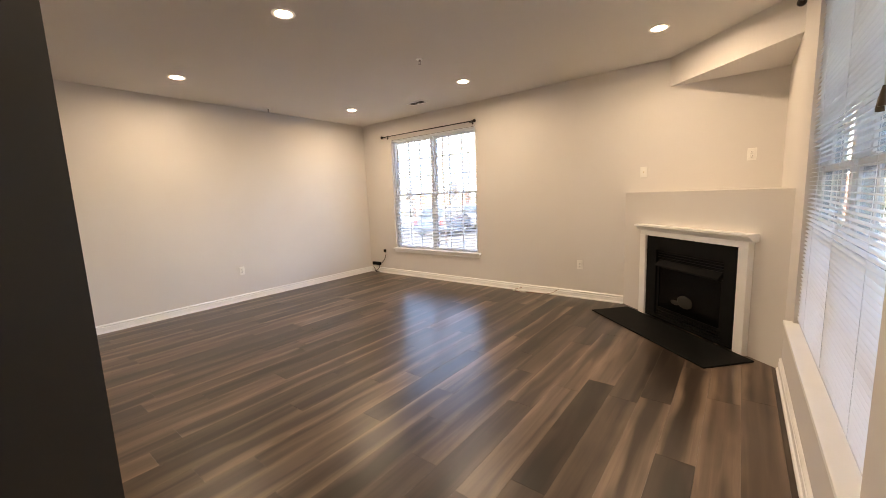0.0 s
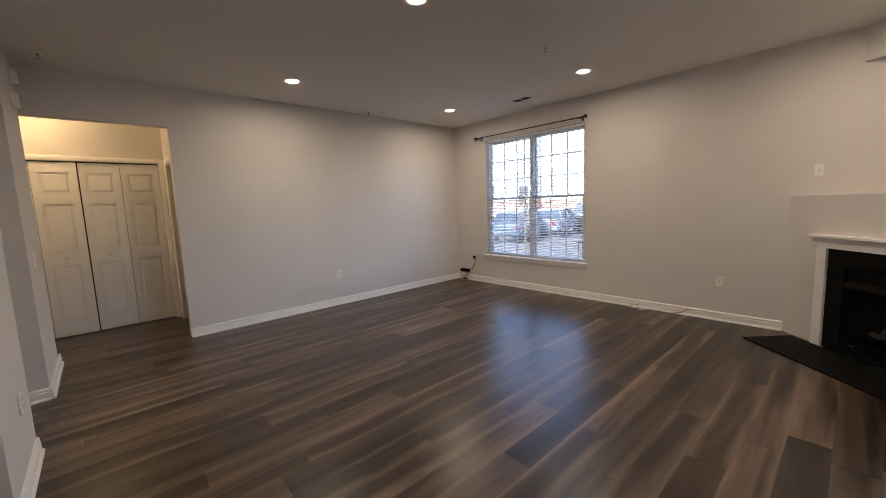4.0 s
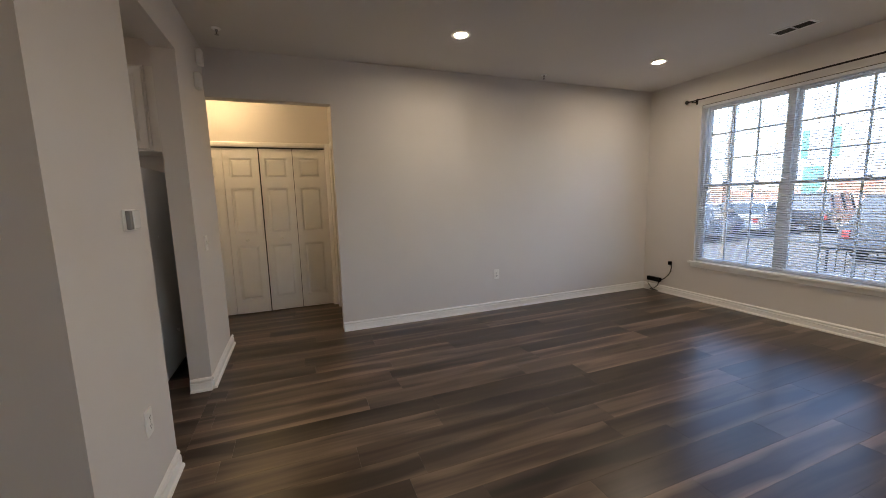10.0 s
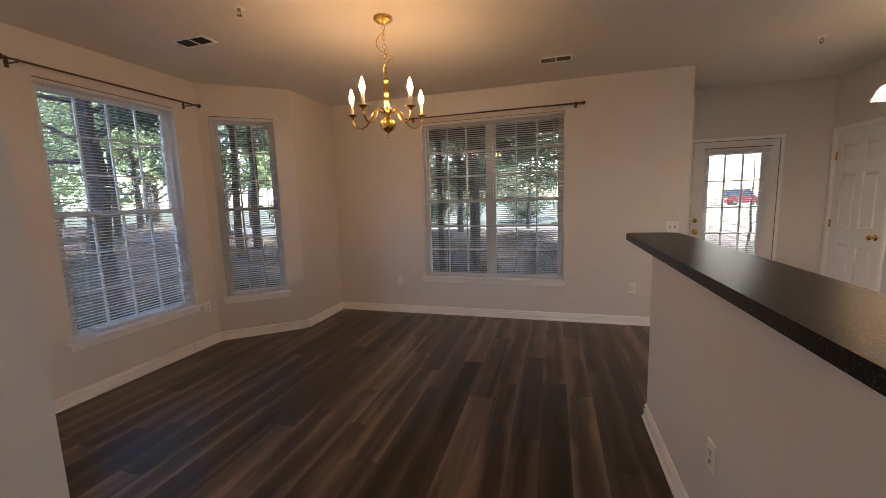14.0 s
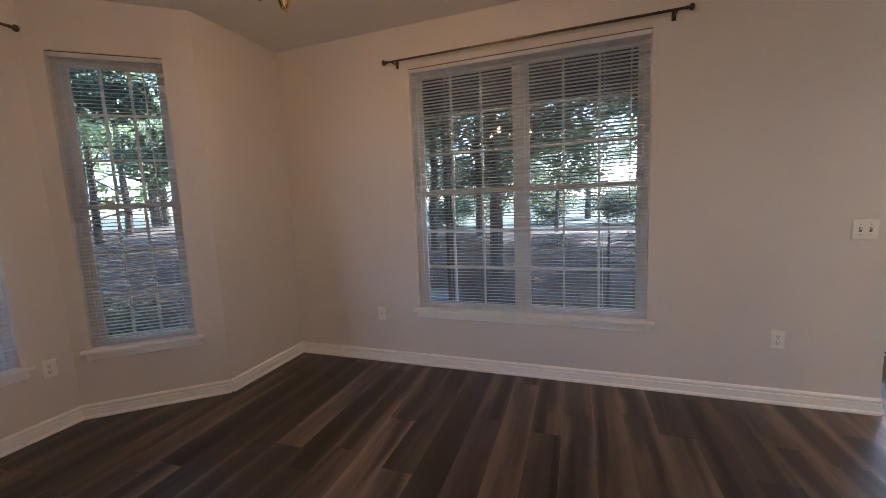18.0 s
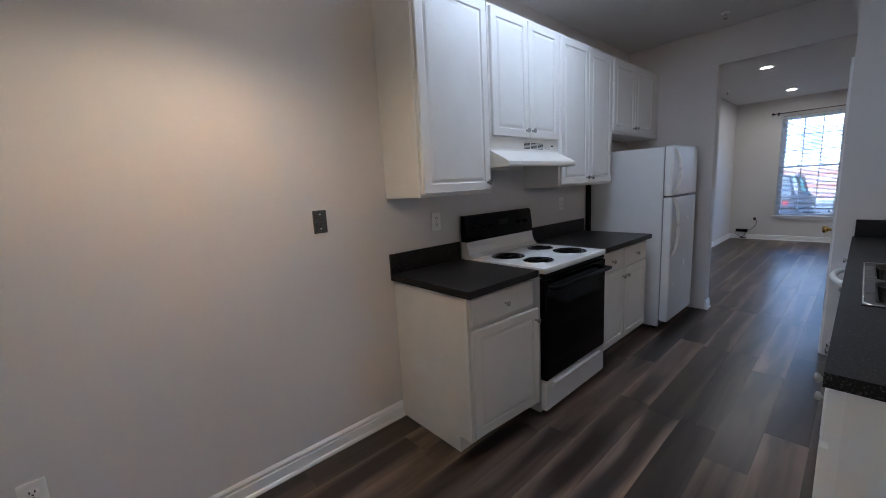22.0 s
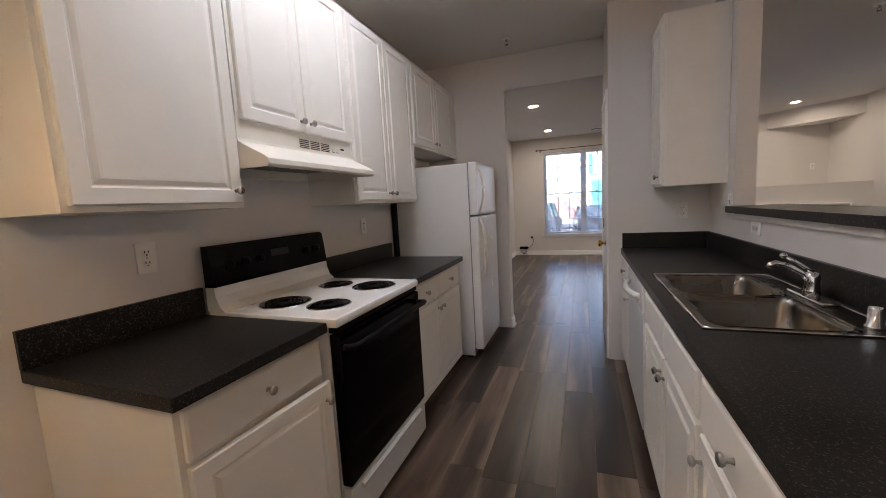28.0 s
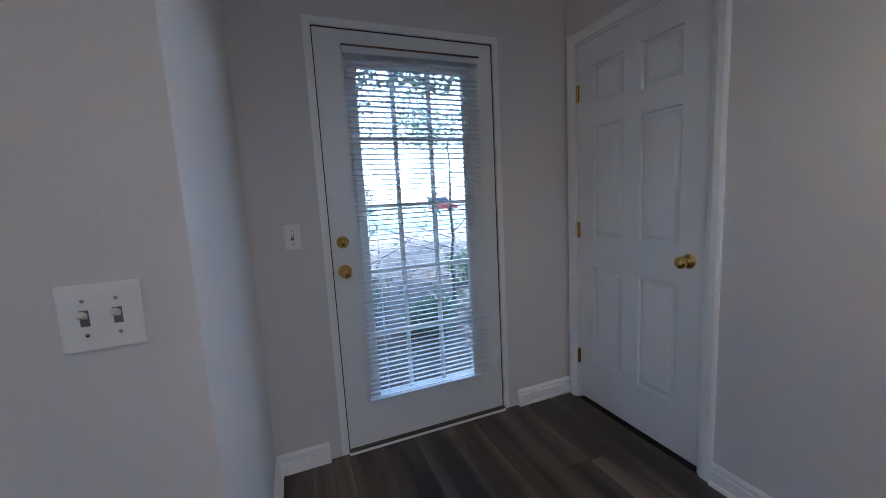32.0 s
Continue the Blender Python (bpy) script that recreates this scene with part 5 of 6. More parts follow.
# bell-shade chandelier over the breakfast corner
c2 = thing("breakfast_chandelier", pose(-4.32, -6.29, 0), "brass five-light chandelier with white glass bell shades, lit", "chandelier")
part("canopy", lathe(bmesh.new(), [(0.0, H), (0.062, H), (0.064, H - 0.010), (0.045, H - 0.022), (0.012, H - 0.03), (0, H - 0.03)], 24), M_BRASS, c2)
part("chain", chain(bmesh.new(), 0, 0, 2.35, H - 0.03), M_BRASS, c2)
part("cord", tube(bmesh.new(), spiral_wire(0, 0, 2.36, H - 0.03, 0.035, 3.0), 0.0028, 6), M_BRASS, c2)
part("column", lathe(bmesh.new(), [(0, 2.355), (0.012, 2.352), (0.026, 2.335), (0.026, 2.31), (0.030, 2.30), (0.030, 2.16), (0.035, 2.15), (0.035, 2.12), (0.022, 2.105), (0.016, 2.085), (0.006, 2.075), (0, 2.072)], 24), M_BRASS, c2)
for k in range(5):
    an = radians(20 + k * 72)
    ca, sa = math.cos(an), math.sin(an)
    prof = [(0.032, 2.19), (0.055, 2.175), (0.075, 2.19), (0.090, 2.24), (0.110, 2.285), (0.140, 2.305), (0.170, 2.295), (0.190, 2.265), (0.195, 2.225)]
    arm = part("arm", tube(bmesh.new(), [(r_ * ca, r_ * sa, z_) for r_, z_ in prof], 0.006, 8), M_BRASS, c2, "curved brass arm")
    m = Matrix.Translation((0.195 * ca, 0.195 * sa, 0))
    part("fitter", lathe(bmesh.new(), [(0, 2.23), (0.016, 2.228), (0.028, 2.215), (0.030, 2.200), (0.026, 2.196)], 16, m), M_BRASS, arm)
    part("shade", lathe(bmesh.new(), [(0.026, 2.203), (0.046, 2.195), (0.066, 2.165), (0.080, 2.125), (0.094, 2.100), (0.092, 2.100), (0.077, 2.126), (0.063, 2.164), (0.044, 2.191), (0.026, 2.199)], 24, m), M_SHADE, arm, "glowing white glass bell shade")
    part("rim", lathe(bmesh.new(), [(0.092, 2.104), (0.097, 2.103), (0.098, 2.097), (0.093, 2.097), (0.092, 2.104)], 24, m), M_BRASS, arm, "brass rim")
    part("bulb", ball(bmesh.new(), (0.195 * ca, 0.195 * sa, 2.125), 0.028), M_BULBW, arm, "glowing bulb")


# ---- vents, sprinklers, plates ----
# Grey that paints shade into white vent slats and round switch levers
M_SHADEGREY = plain("shade_grey", (0.16, 0.15, 0.14), 0.6, relief=0)
def vent(x, y, w, d, turn, label="white stamped steel ceiling air register"):
    t = thing("ceiling_vent", pose(x, y, H, 0, 0, turn), label, "vent", "ceiling vents")
    part("frame", boxes((-w / 2, -d / 2, -0.007, -w / 2 + 0.02, d / 2, 0), (w / 2 - 0.02, -d / 2, -0.007, w / 2, d / 2, 0), (-w / 2 + 0.02, -d / 2, -0.007, w / 2 - 0.02, -d / 2 + 0.02, 0), (-w / 2 + 0.02, d / 2 - 0.02, -0.007, w / 2 - 0.02, d / 2, 0), (-0.006, -d / 2 + 0.02, -0.0065, 0.006, d / 2 - 0.02, 0)), M_TRIM, t)
    # Near-black sheet paints in the darkness of the duct
    part("backing", boxes((-w / 2 + 0.02, -d / 2 + 0.02, -0.0015, w / 2 - 0.02, d / 2 - 0.02, -0.0005)), M_DARKHOLE, t)
    n = 5
    for s in (-1, 1):
        for k in range(n):
            y_ = -d / 2 + 0.03 + (d - 0.06) * k / (n - 1)
            x0_, x1_ = (-w / 2 + 0.021, -0.007) if s < 0 else (0.007, w / 2 - 0.021)
            ob = part("slat", boxes((x0_, -0.0030, -0.0008, x1_, 0.0030, 0.0)), M_SHADEGREY, t)
            ob.matrix_local = pose(0, y_, -0.004, 68 * s, 0, 0)


vent(-3.145, 2.914, 0.30, 0.15, 0)
vent(-1.885, -6.675, 0.30, 0.15, 0)
vent(0.785, -5.242, 0.30, 0.15, 0)
vent(-3.80, -5.47, 0.30, 0.15, 0)


def sprinkler(x, y):
    t = thing("fire_sprinkler", pose(x, y, H), "small pendant fire sprinkler with white escutcheon", "sprinkler", "fire sprinklers")
    part("escutcheon", lathe(bmesh.new(), [(0.0, 0), (0.036, 0), (0.034, -0.005), (0.016, -0.009), (0.012, -0.009)], 20), M_TRIM, t)
    part("body", lathe(bmesh.new(), [(0.011, -0.008), (0.011, -0.022), (0.006, -0.026)], 12), M_NICKEL, t)
    bm = bmesh.new()
    for s in (-1, 1):
        tube(bm, [(0.009 * s, 0, -0.022), (0.014 * s, 0, -0.034), (0.004 * s, 0, -0.048)], 0.0025, 6)
    part("yoke", bm, M_NICKEL, t)
    part("deflector", lathe(bmesh.new(), [(0.0, -0.047), (0.016, -0.048), (0.016, -0.050), (0.0, -0.050)], 14), M_NICKEL, t)


for x, y in ((-1.972, 1.639), (-4.83, 1.577), (-4.607, -1.66), (-4.06, -2.37), (0.076, -4.95), (-4.045, -6.97), (-1.18, -1.57)):
    sprinkler(x, y)


def outlet(p, q, z, label="ivory duplex outlet in its cover plate", mat=None, kind_="outlet", wide=0.072):
    """A cover plate on the wall line at p; q gives the way along the wall, the room on its left."""
    t = thing("wall_outlet" if kind_ == "outlet" else ("light_switch" if "switch" in kind_ else "wall_plate"), line_pose(p, q, z), label, kind_.replace("_", " "), "wall plates")
    mat = mat or M_PLATE
    part("cover_plate", box(bmesh.new(), -wide / 2, 0.0, -0.0585, wide / 2, 0.0085, 0.0585, 0.004), mat, t)
    if kind_ == "outlet":
        for s in (-1, 1):
            f = part("receptacle", lathe(bmesh.new(), [(0.0, 0.0104), (0.0155, 0.0104), (0.0170, 0.0080)], 16, Matrix.Translation((0, 0, s * 0.020)) @ Matrix.Rotation(radians(-90), 4, "X")), mat, t)
            part("slot", boxes((-0.0085, 0.0095, s * 0.02 - 0.002, -0.0052, 0.0110, s * 0.02 + 0.008), (0.0052, 0.0095, s * 0.02 - 0.002, 0.0085, 0.0110, s * 0.02 + 0.008), (-0.0028, 0.0095, s * 0.02 - 0.011, 0.0028, 0.0110, s * 0.02 - 0.006)), M_DARKHOLE, f)
        part("screw", ball(bmesh.new(), (0, 0.0085, 0), 0.0030, (1, 0.4, 1), 8), M_NICKEL, t)
    elif kind_ == "switch":
        n = 2 if wide > 0.1 else 1
        for k in range(n):
            x = (k - (n - 1) / 2) * 0.046
            # Grey patch paints the lever's shadow on the plate
            tg = part("toggle", boxes((x - 0.0065, 0.0084, -0.014, x + 0.0065, 0.0090, 0.014)), M_SHADEGREY, t, "grey patch round the switch lever, its shadow put into the colour")
            lv = part("lever", box(bmesh.new(), -0.0045, 0.0, -0.005, 0.0045, 0.017, 0.005, 0.001), M_CREAM, t)
            lv.matrix_local = pose(x, 0.008, 0.003, 25, 0, 0)
            for z_ in (-0.030, 0.030):
                part("screw", ball(bmesh.new(), (x, 0.0085, z_), 0.0034, (1, 0.4, 1), 8), M_NICKEL, t)
    elif kind_ == "phone jack":
        part("stud", lathe(bmesh.new(), [(0, 0.012), (0.006, 0.012), (0.007, 0.006)], 12, Matrix.Translation((0, 0, 0.036)) @ Matrix.Rotation(radians(-90), 4, "X")), M_CHROME, t)
        part("jack", box(bmesh.new(), -0.008, 0.006, -0.008, 0.008, 0.008, 0.010, 0.001), M_PLATE, t)
        part("stud", lathe(bmesh.new(), [(0, 0.012), (0.006, 0.012), (0.007, 0.006)], 12, Matrix.Translation((0, 0, -0.036)) @ Matrix.Rotation(radians(-90), 4, "X")), M_CHROME, t)
    elif kind_ == "cable jack":
        part("stud", rod(bmesh.new(), (0, 0.006, 0), (0, 0.016, 0), 0.005, 10), M_BRASS, t)
    return t


NORTH, EAST, SOUTH, WEST = (-1, 0), (0, 1), (1, 0), (0, -1)  # way along a wall, room on the left


def plate(x, y, z, way, *a, **k):
    return outlet((x, y), (x + way[0], y + way[1]), z, *a, **k)


plate(XA, 1.05, 0.44, WEST)
plate(-0.991, YB, 0.44, NORTH)
plate(XC, -0.267, 0.42, EAST)
plate(0.673, YB, 1.674, NORTH)
plate(-0.278, YB, 1.569, NORTH, "ivory blank wall plate above the ledge", kind_="cable jack")
plate(-2.953, YF, 0.428, SOUTH)
plate(-4.455, YF, 1.076, SOUTH, "ivory single toggle light switch", kind_="switch")

plate(XE, -4.385, 0.455, WEST)
plate(0.079, YD, 0.43, SOUTH, "ivory cable plate beside the window", kind_="cable jack")
plate(-2.727, YD, 0.424, SOUTH)
plate(-3.10, YD, 1.114, SOUTH, "ivory double toggle light switch plate", kind_="switch", wide=0.118)
plate(-3.418, YN, 1.145, SOUTH, "ivory single toggle switch beside the glazed door", kind_="switch")
plate(XG, -6.863, 0.424, WEST)
plate(XG, -5.724, 1.27, WEST, "bare metal wall phone plate", M_STEEL, "phone jack")
plate(XG, -4.94, 1.193, WEST, "ivory outlet above the countertop")
plate(XG, -3.418, 1.204, WEST, "ivory outlet above the countertop")
plate(XEK, -3.045, 1.25, EAST, "ivory single toggle switch beside the bar", kind_="switch")
plate(-2.762, YP, 1.191, NORTH, "ivory outlet above the countertop")
for y in (-3.433, -5.006):
    t = plate(XEK, y, 1.117, EAST, "ivory duplex outlet laid sideways under the bar")
    t.matrix_world = t.matrix_world @ Matrix.Rotation(radians(90), 4, "Y")
plate(1.67, -5.857, 0.42, EAST)

th = thing("thermostat", line_pose((-3.03, YF), (-2.03, YF), 1.316), "small white wall thermostat with grey display", "thermostat")
part("backplate", box(bmesh.new(), -0.06, 0, -0.045, 0.06, 0.012, 0.045, 0.004), M_PLATE, th)
part("cover", box(bmesh.new(), -0.055, 0.012, -0.04, 0.02, 0.03, 0.04, 0.005), M_WHITEAPP, th)
part("display", box(bmesh.new(), 0.022, 0.012, -0.04, 0.055, 0.028, 0.04, 0.004), plain("grey_display", (0.25, 0.25, 0.25), 0.3), th)
for z, lab in ((2.593, "white siren box high on the wall"), (2.36, "white motion sensor high on the wall")):
    s = thing("alarm_box", line_pose((-4.86 if z > 2.5 else -4.70, YF), (-3.7, YF), z), lab, "alarm")
    part("case", box(bmesh.new(), -0.045, 0, -0.06, 0.045, 0.045, 0.06, 0.010), M_PLATE, s)
    part("grille", boxes(*[(-0.03, 0.0445, -0.04 + k * 0.012, 0.03, 0.0465, -0.034 + k * 0.012) for k in range(4)]), M_TRIM, s)

# modem with its cables in the corner, loose cable along the wall
md = thing("modem", pose(-4.80, YB - 0.06, 0.15), "black network box hanging by its cords above the baseboard", "modem")
part("case", box(bmesh.new(), -0.11, -0.03, 0.0, 0.09, 0.02, 0.06, 0.008), M_BLACK, md)
part("power_plug", box(bmesh.new(), 0.16, 0.03, 0.25, 0.20, 0.068, 0.30, 0.006), M_BLACK, md)
part("cord", tube(bmesh.new(), [(0.18, 0.045, 0.27), (0.215, 0.035, 0.24), (0.215, 0.02, 0.17), (0.19, 0.01, 0.11), (0.13, 0.0, 0.05), (0.085, 0.0, 0.03)], 0.005, 6), M_BLACK, md)
part("cord", tube(bmesh.new(), [(-0.10, 0.0, 0.01), (-0.11, 0.0, -0.04), (-0.06, -0.01, -0.085), (0.0, -0.03, -0.11)], 0.004, 6), M_BLACK, md)
part("cord", tube(bmesh.new(), [(0.06, 0.0, 0.01), (0.05, 0.0, -0.05), (0.0, -0.01, -0.10), (-0.04, -0.04, -0.115), (0.03, -0.06, -0.118), (0.07, -0.03, -0.118), (0.0, -0.02, -0.115)], 0.006, 6), M_BLACK, md)
jb = thing("phone_box", line_pose((-4.93, YB - 0.017), (-5.9, YB - 0.017), 0.05), "small white surface jack on the baseboard", "jack")
part("case", box(bmesh.new(), -0.03, 0, -0.03, 0.03, 0.025, 0.03, 0.005), M_PLATE, jb)
lc = thing("loose_cable", pose(-1.80, YB - 0.06, 0.0), "thin loose red and white cable lying along the baseboard", "cable")
part("cable", tube(bmesh.new(), [(0.0, 0.03, 0.05), (-0.10, 0.0, 0.02), (-0.06, -0.05, 0.004), (0.06, -0.04, 0.004), (0.2, 0.0, 0.004), (0.36, 0.01, 0.004), (0.46, 0.02, 0.03), (0.54, 0.03, 0.09)], 0.0035, 6), plain("cable_red", (0.25, 0.09, 0.06), 0.5), lc)
part("cable", tube(bmesh.new(), [(-0.04, 0.03, 0.06), (-0.05, -0.02, 0.02), (0.03, -0.06, 0.005), (0.10, -0.03, 0.004), (0.02, 0.0, 0.004), (-0.12, -0.02, 0.004)], 0.003, 6), M_PLATE, lc)
ky = thing("door_key", pose(XC + 0.004, 0.24, 1.84), "brass key on a ring hung from the blind wand", "key")
part("ring", tube(bmesh.new(), [(0, 0.014 * math.cos(a), 0.014 * math.sin(a)) for a in [j * math.tau / 12 for j in range(13)]], 0.002, 5), M_NICKEL, ky)
part("key", box(ball(bmesh.new(), (0, 0.004, -0.03), 0.014, (0.2, 1, 1)), -0.0015, 0.0, -0.08, 0.0015, 0.009, -0.04), M_BRASS, ky)
part("key", box(ball(bmesh.new(), (0.004, -0.006, -0.028), 0.013, (0.2, 1, 1)), 0.003, -0.012, -0.07, 0.005, -0.004, -0.036), M_BRASS, ky)


# ---- outside ----
M_GRASS = ground_material("lawn", [(0.3, (0.016, 0.022, 0.010)), (0.55, (0.033, 0.045, 0.020)), (0.75, (0.066, 0.076, 0.040))], 14.0)
M_MULCH = ground_material("leaf_litter", [(0.3, (0.022, 0.015, 0.011)), (0.5, (0.060, 0.044, 0.033)), (0.68, (0.13, 0.10, 0.076)), (0.8, (0.24, 0.20, 0.16))], 22.0)
M_ASPH = ground_material("asphalt", [(0.3, (0.040, 0.040, 0.042)), (0.7, (0.075, 0.074, 0.072))], 60.0)
M_CONC = ground_material("concrete", [(0.3, (0.32, 0.31, 0.29)), (0.7, (0.46, 0.45, 0.42))], 30.0)
M_BARK = ground_material("bark", [(0.3, (0.050, 0.040, 0.033)), (0.7, (0.165, 0.138, 0.115))], 18.0)
M_LEAF = see_through(plain("leaf_dark", (0.085, 0.112, 0.070), 0.5, vary=0.35, scale=2.0, relief=0), (0.22, 0.27, 0.18), 0.4)
M_LEAF2 = see_through(plain("leaf_bright", (0.11, 0.17, 0.05), 0.55, vary=0.35, scale=2.0, relief=0), (0.42, 0.50, 0.28), 0.5)
M_NEEDLE = see_through(plain("needle_green", (0.08, 0.125, 0.075), 0.6, vary=0.3, scale=2.0, relief=0), (0.34, 0.44, 0.32), 0.5)
M_BRICK = brick_material("red_brick", (0.30, 0.11, 0.075), (0.45, 0.42, 0.38))
M_SIDING = plain("white_siding", (0.66, 0.66, 0.64), 0.7, vary=0.03)
M_ROOF = plain("shingle_roof", (0.09, 0.085, 0.08), 0.9, vary=0.2, grain=40, relief=0.5)
M_DPANE = plain("dark_pane", (0.03, 0.04, 0.05), 0.08, relief=0)
# Pale colour paints the sky's reflection into the townhouse panes
M_SKYPANE = plain("sky_reflecting_pane", (0.30, 0.32, 0.34), 0.12, vary=0.3, scale=1.5, relief=0)
M_TYRE = plain("tyre_rubber", (0.02, 0.02, 0.02), 0.8)
GZ = -0.6


def ground_z(x, y):
    """The lawn level, with the mulch bank that rises away from the south wall."""
    if -14 < x < 9.5 and -17 < y < -8.7:
        return GZ + 0.8 * (-8.7 - y) / 8.3
    if 3.2 < x < 13.5 and -8.7 <= y < -2.0:
        return GZ + 1.5 * (x - 3.2) / 10.3
    return GZ




def sheet(name, x0, y0, x1, y1, z, mat, label, category):
    bm = bmesh.new()
    bm.faces.new([bm.verts.new(v) for v in ((x0, y0, z), (x1, y0, z), (x1, y1, z), (x0, y1, z))])
    structure(name, bm, mat, label, category)


sheet("ground", -400, -400, 400, 400, GZ, M_GRASS, "mown green lawn reaching far off", "ground")
bm = bmesh.new()
rings = [[bm.verts.new((x, y, z)) for x in (-14, -8, -3, 2, 9.5)] for y, z in ((-8.7, GZ + 0.006), (-12.8, GZ + 0.42), (-17.0, GZ + 0.8), (-18.5, GZ + 0.78), (-22.0, GZ - 0.05))]
for a_, b_ in zip(rings, rings[1:]):
    for k in range(4):
        bm.faces.new((a_[k], b_[k], b_[k + 1], a_[k + 1]))
bmesh.ops.recalc_face_normals(bm, faces=bm.faces[:])
structure("ground_bed", bm, M_MULCH, "brown mulch and leaf litter on a low bank under the trees", "ground")
bm = bmesh.new()
rings = [[bm.verts.new((x, y, z)) for y in (-15.0, -8.7, -5.0, -2.0)] for x, z in ((1.2, GZ + 0.010), (3.2, GZ + 0.012), (8.0, GZ + 0.71), (13.5, GZ + 1.5), (15.0, GZ + 1.5), (21.0, GZ - 0.05))]
for a_, b_ in zip(rings, rings[1:]):
    for k in range(3):
        bm.faces.new((a_[k], b_[k], b_[k + 1], a_[k + 1]))
bmesh.ops.recalc_face_normals(bm, faces=bm.faces[:])
structure("ground_bed_bay", bm, M_MULCH, "brown mulch bank rising beyond the bay window", "ground")
structure("road", boxes((-60, 9.6, GZ - 0.2, 60, 24.0, GZ + 0.008)), M_ASPH, "grey asphalt parking street", "road")
structure("pavement", boxes((-60, 7.9, GZ - 0.2, 4.2, 9.5, GZ + 0.13)), M_CONC, "pale concrete pavement with kerb", "pavement")
structure("pavement_far", boxes((-60, 24.1, GZ - 0.2, 60, 26.0, GZ + 0.13)), M_CONC, "pale concrete pavement across the street", "pavement")
structure("road_south", boxes((-80, -31, GZ - 0.2, 80, -23, GZ + 0.01)), M_ASPH, "grey asphalt road beyond the lawn", "road")
structure("pavement_south", boxes((-80, -22.6, GZ - 0.2, 80, -21.0, GZ + 0.05)), M_CONC, "pale concrete path beyond the lawn", "pavement")
structure("pavement_east", boxes((4.9, -1.9, GZ - 0.2, 5.9, 7.5, GZ + 0.10)), M_CONC, "pale concrete walk beside the flat", "pavement")
structure("road_east", boxes((6.0, -1.9, GZ - 0.2, 30.0, 9.5, GZ + 0.012)), M_ASPH, "grey asphalt parking lot beside the flat", "road")
structure("ceiling_balcony", boxes((-3.06, -9.25, 2.50, 1.25, YD - 0.17, 2.68)), plain("balcony_timber", (0.075, 0.062, 0.052), 0.85, vary=0.2, scale=3.0), "dark timber underside of the balcony above the dining window", "balcony")
for x in (-3.0, -0.02):
    structure("post_balcony", boxes((x, -9.24, GZ, x + 0.09, -9.15, 2.499)), M_BARK, "dark timber post under the balcony", "post")
# Unseen mass over the flat, added to throw shade on the street side
structure("wall_upper_storeys", boxes((XA - 0.12, YN - 0.1, H + 0.25, XC + 0.16, YB + 0.16, H + 6.0)), M_SIDING, "unseen upper storeys above the flat, added to shade the ground to the north", "wall")


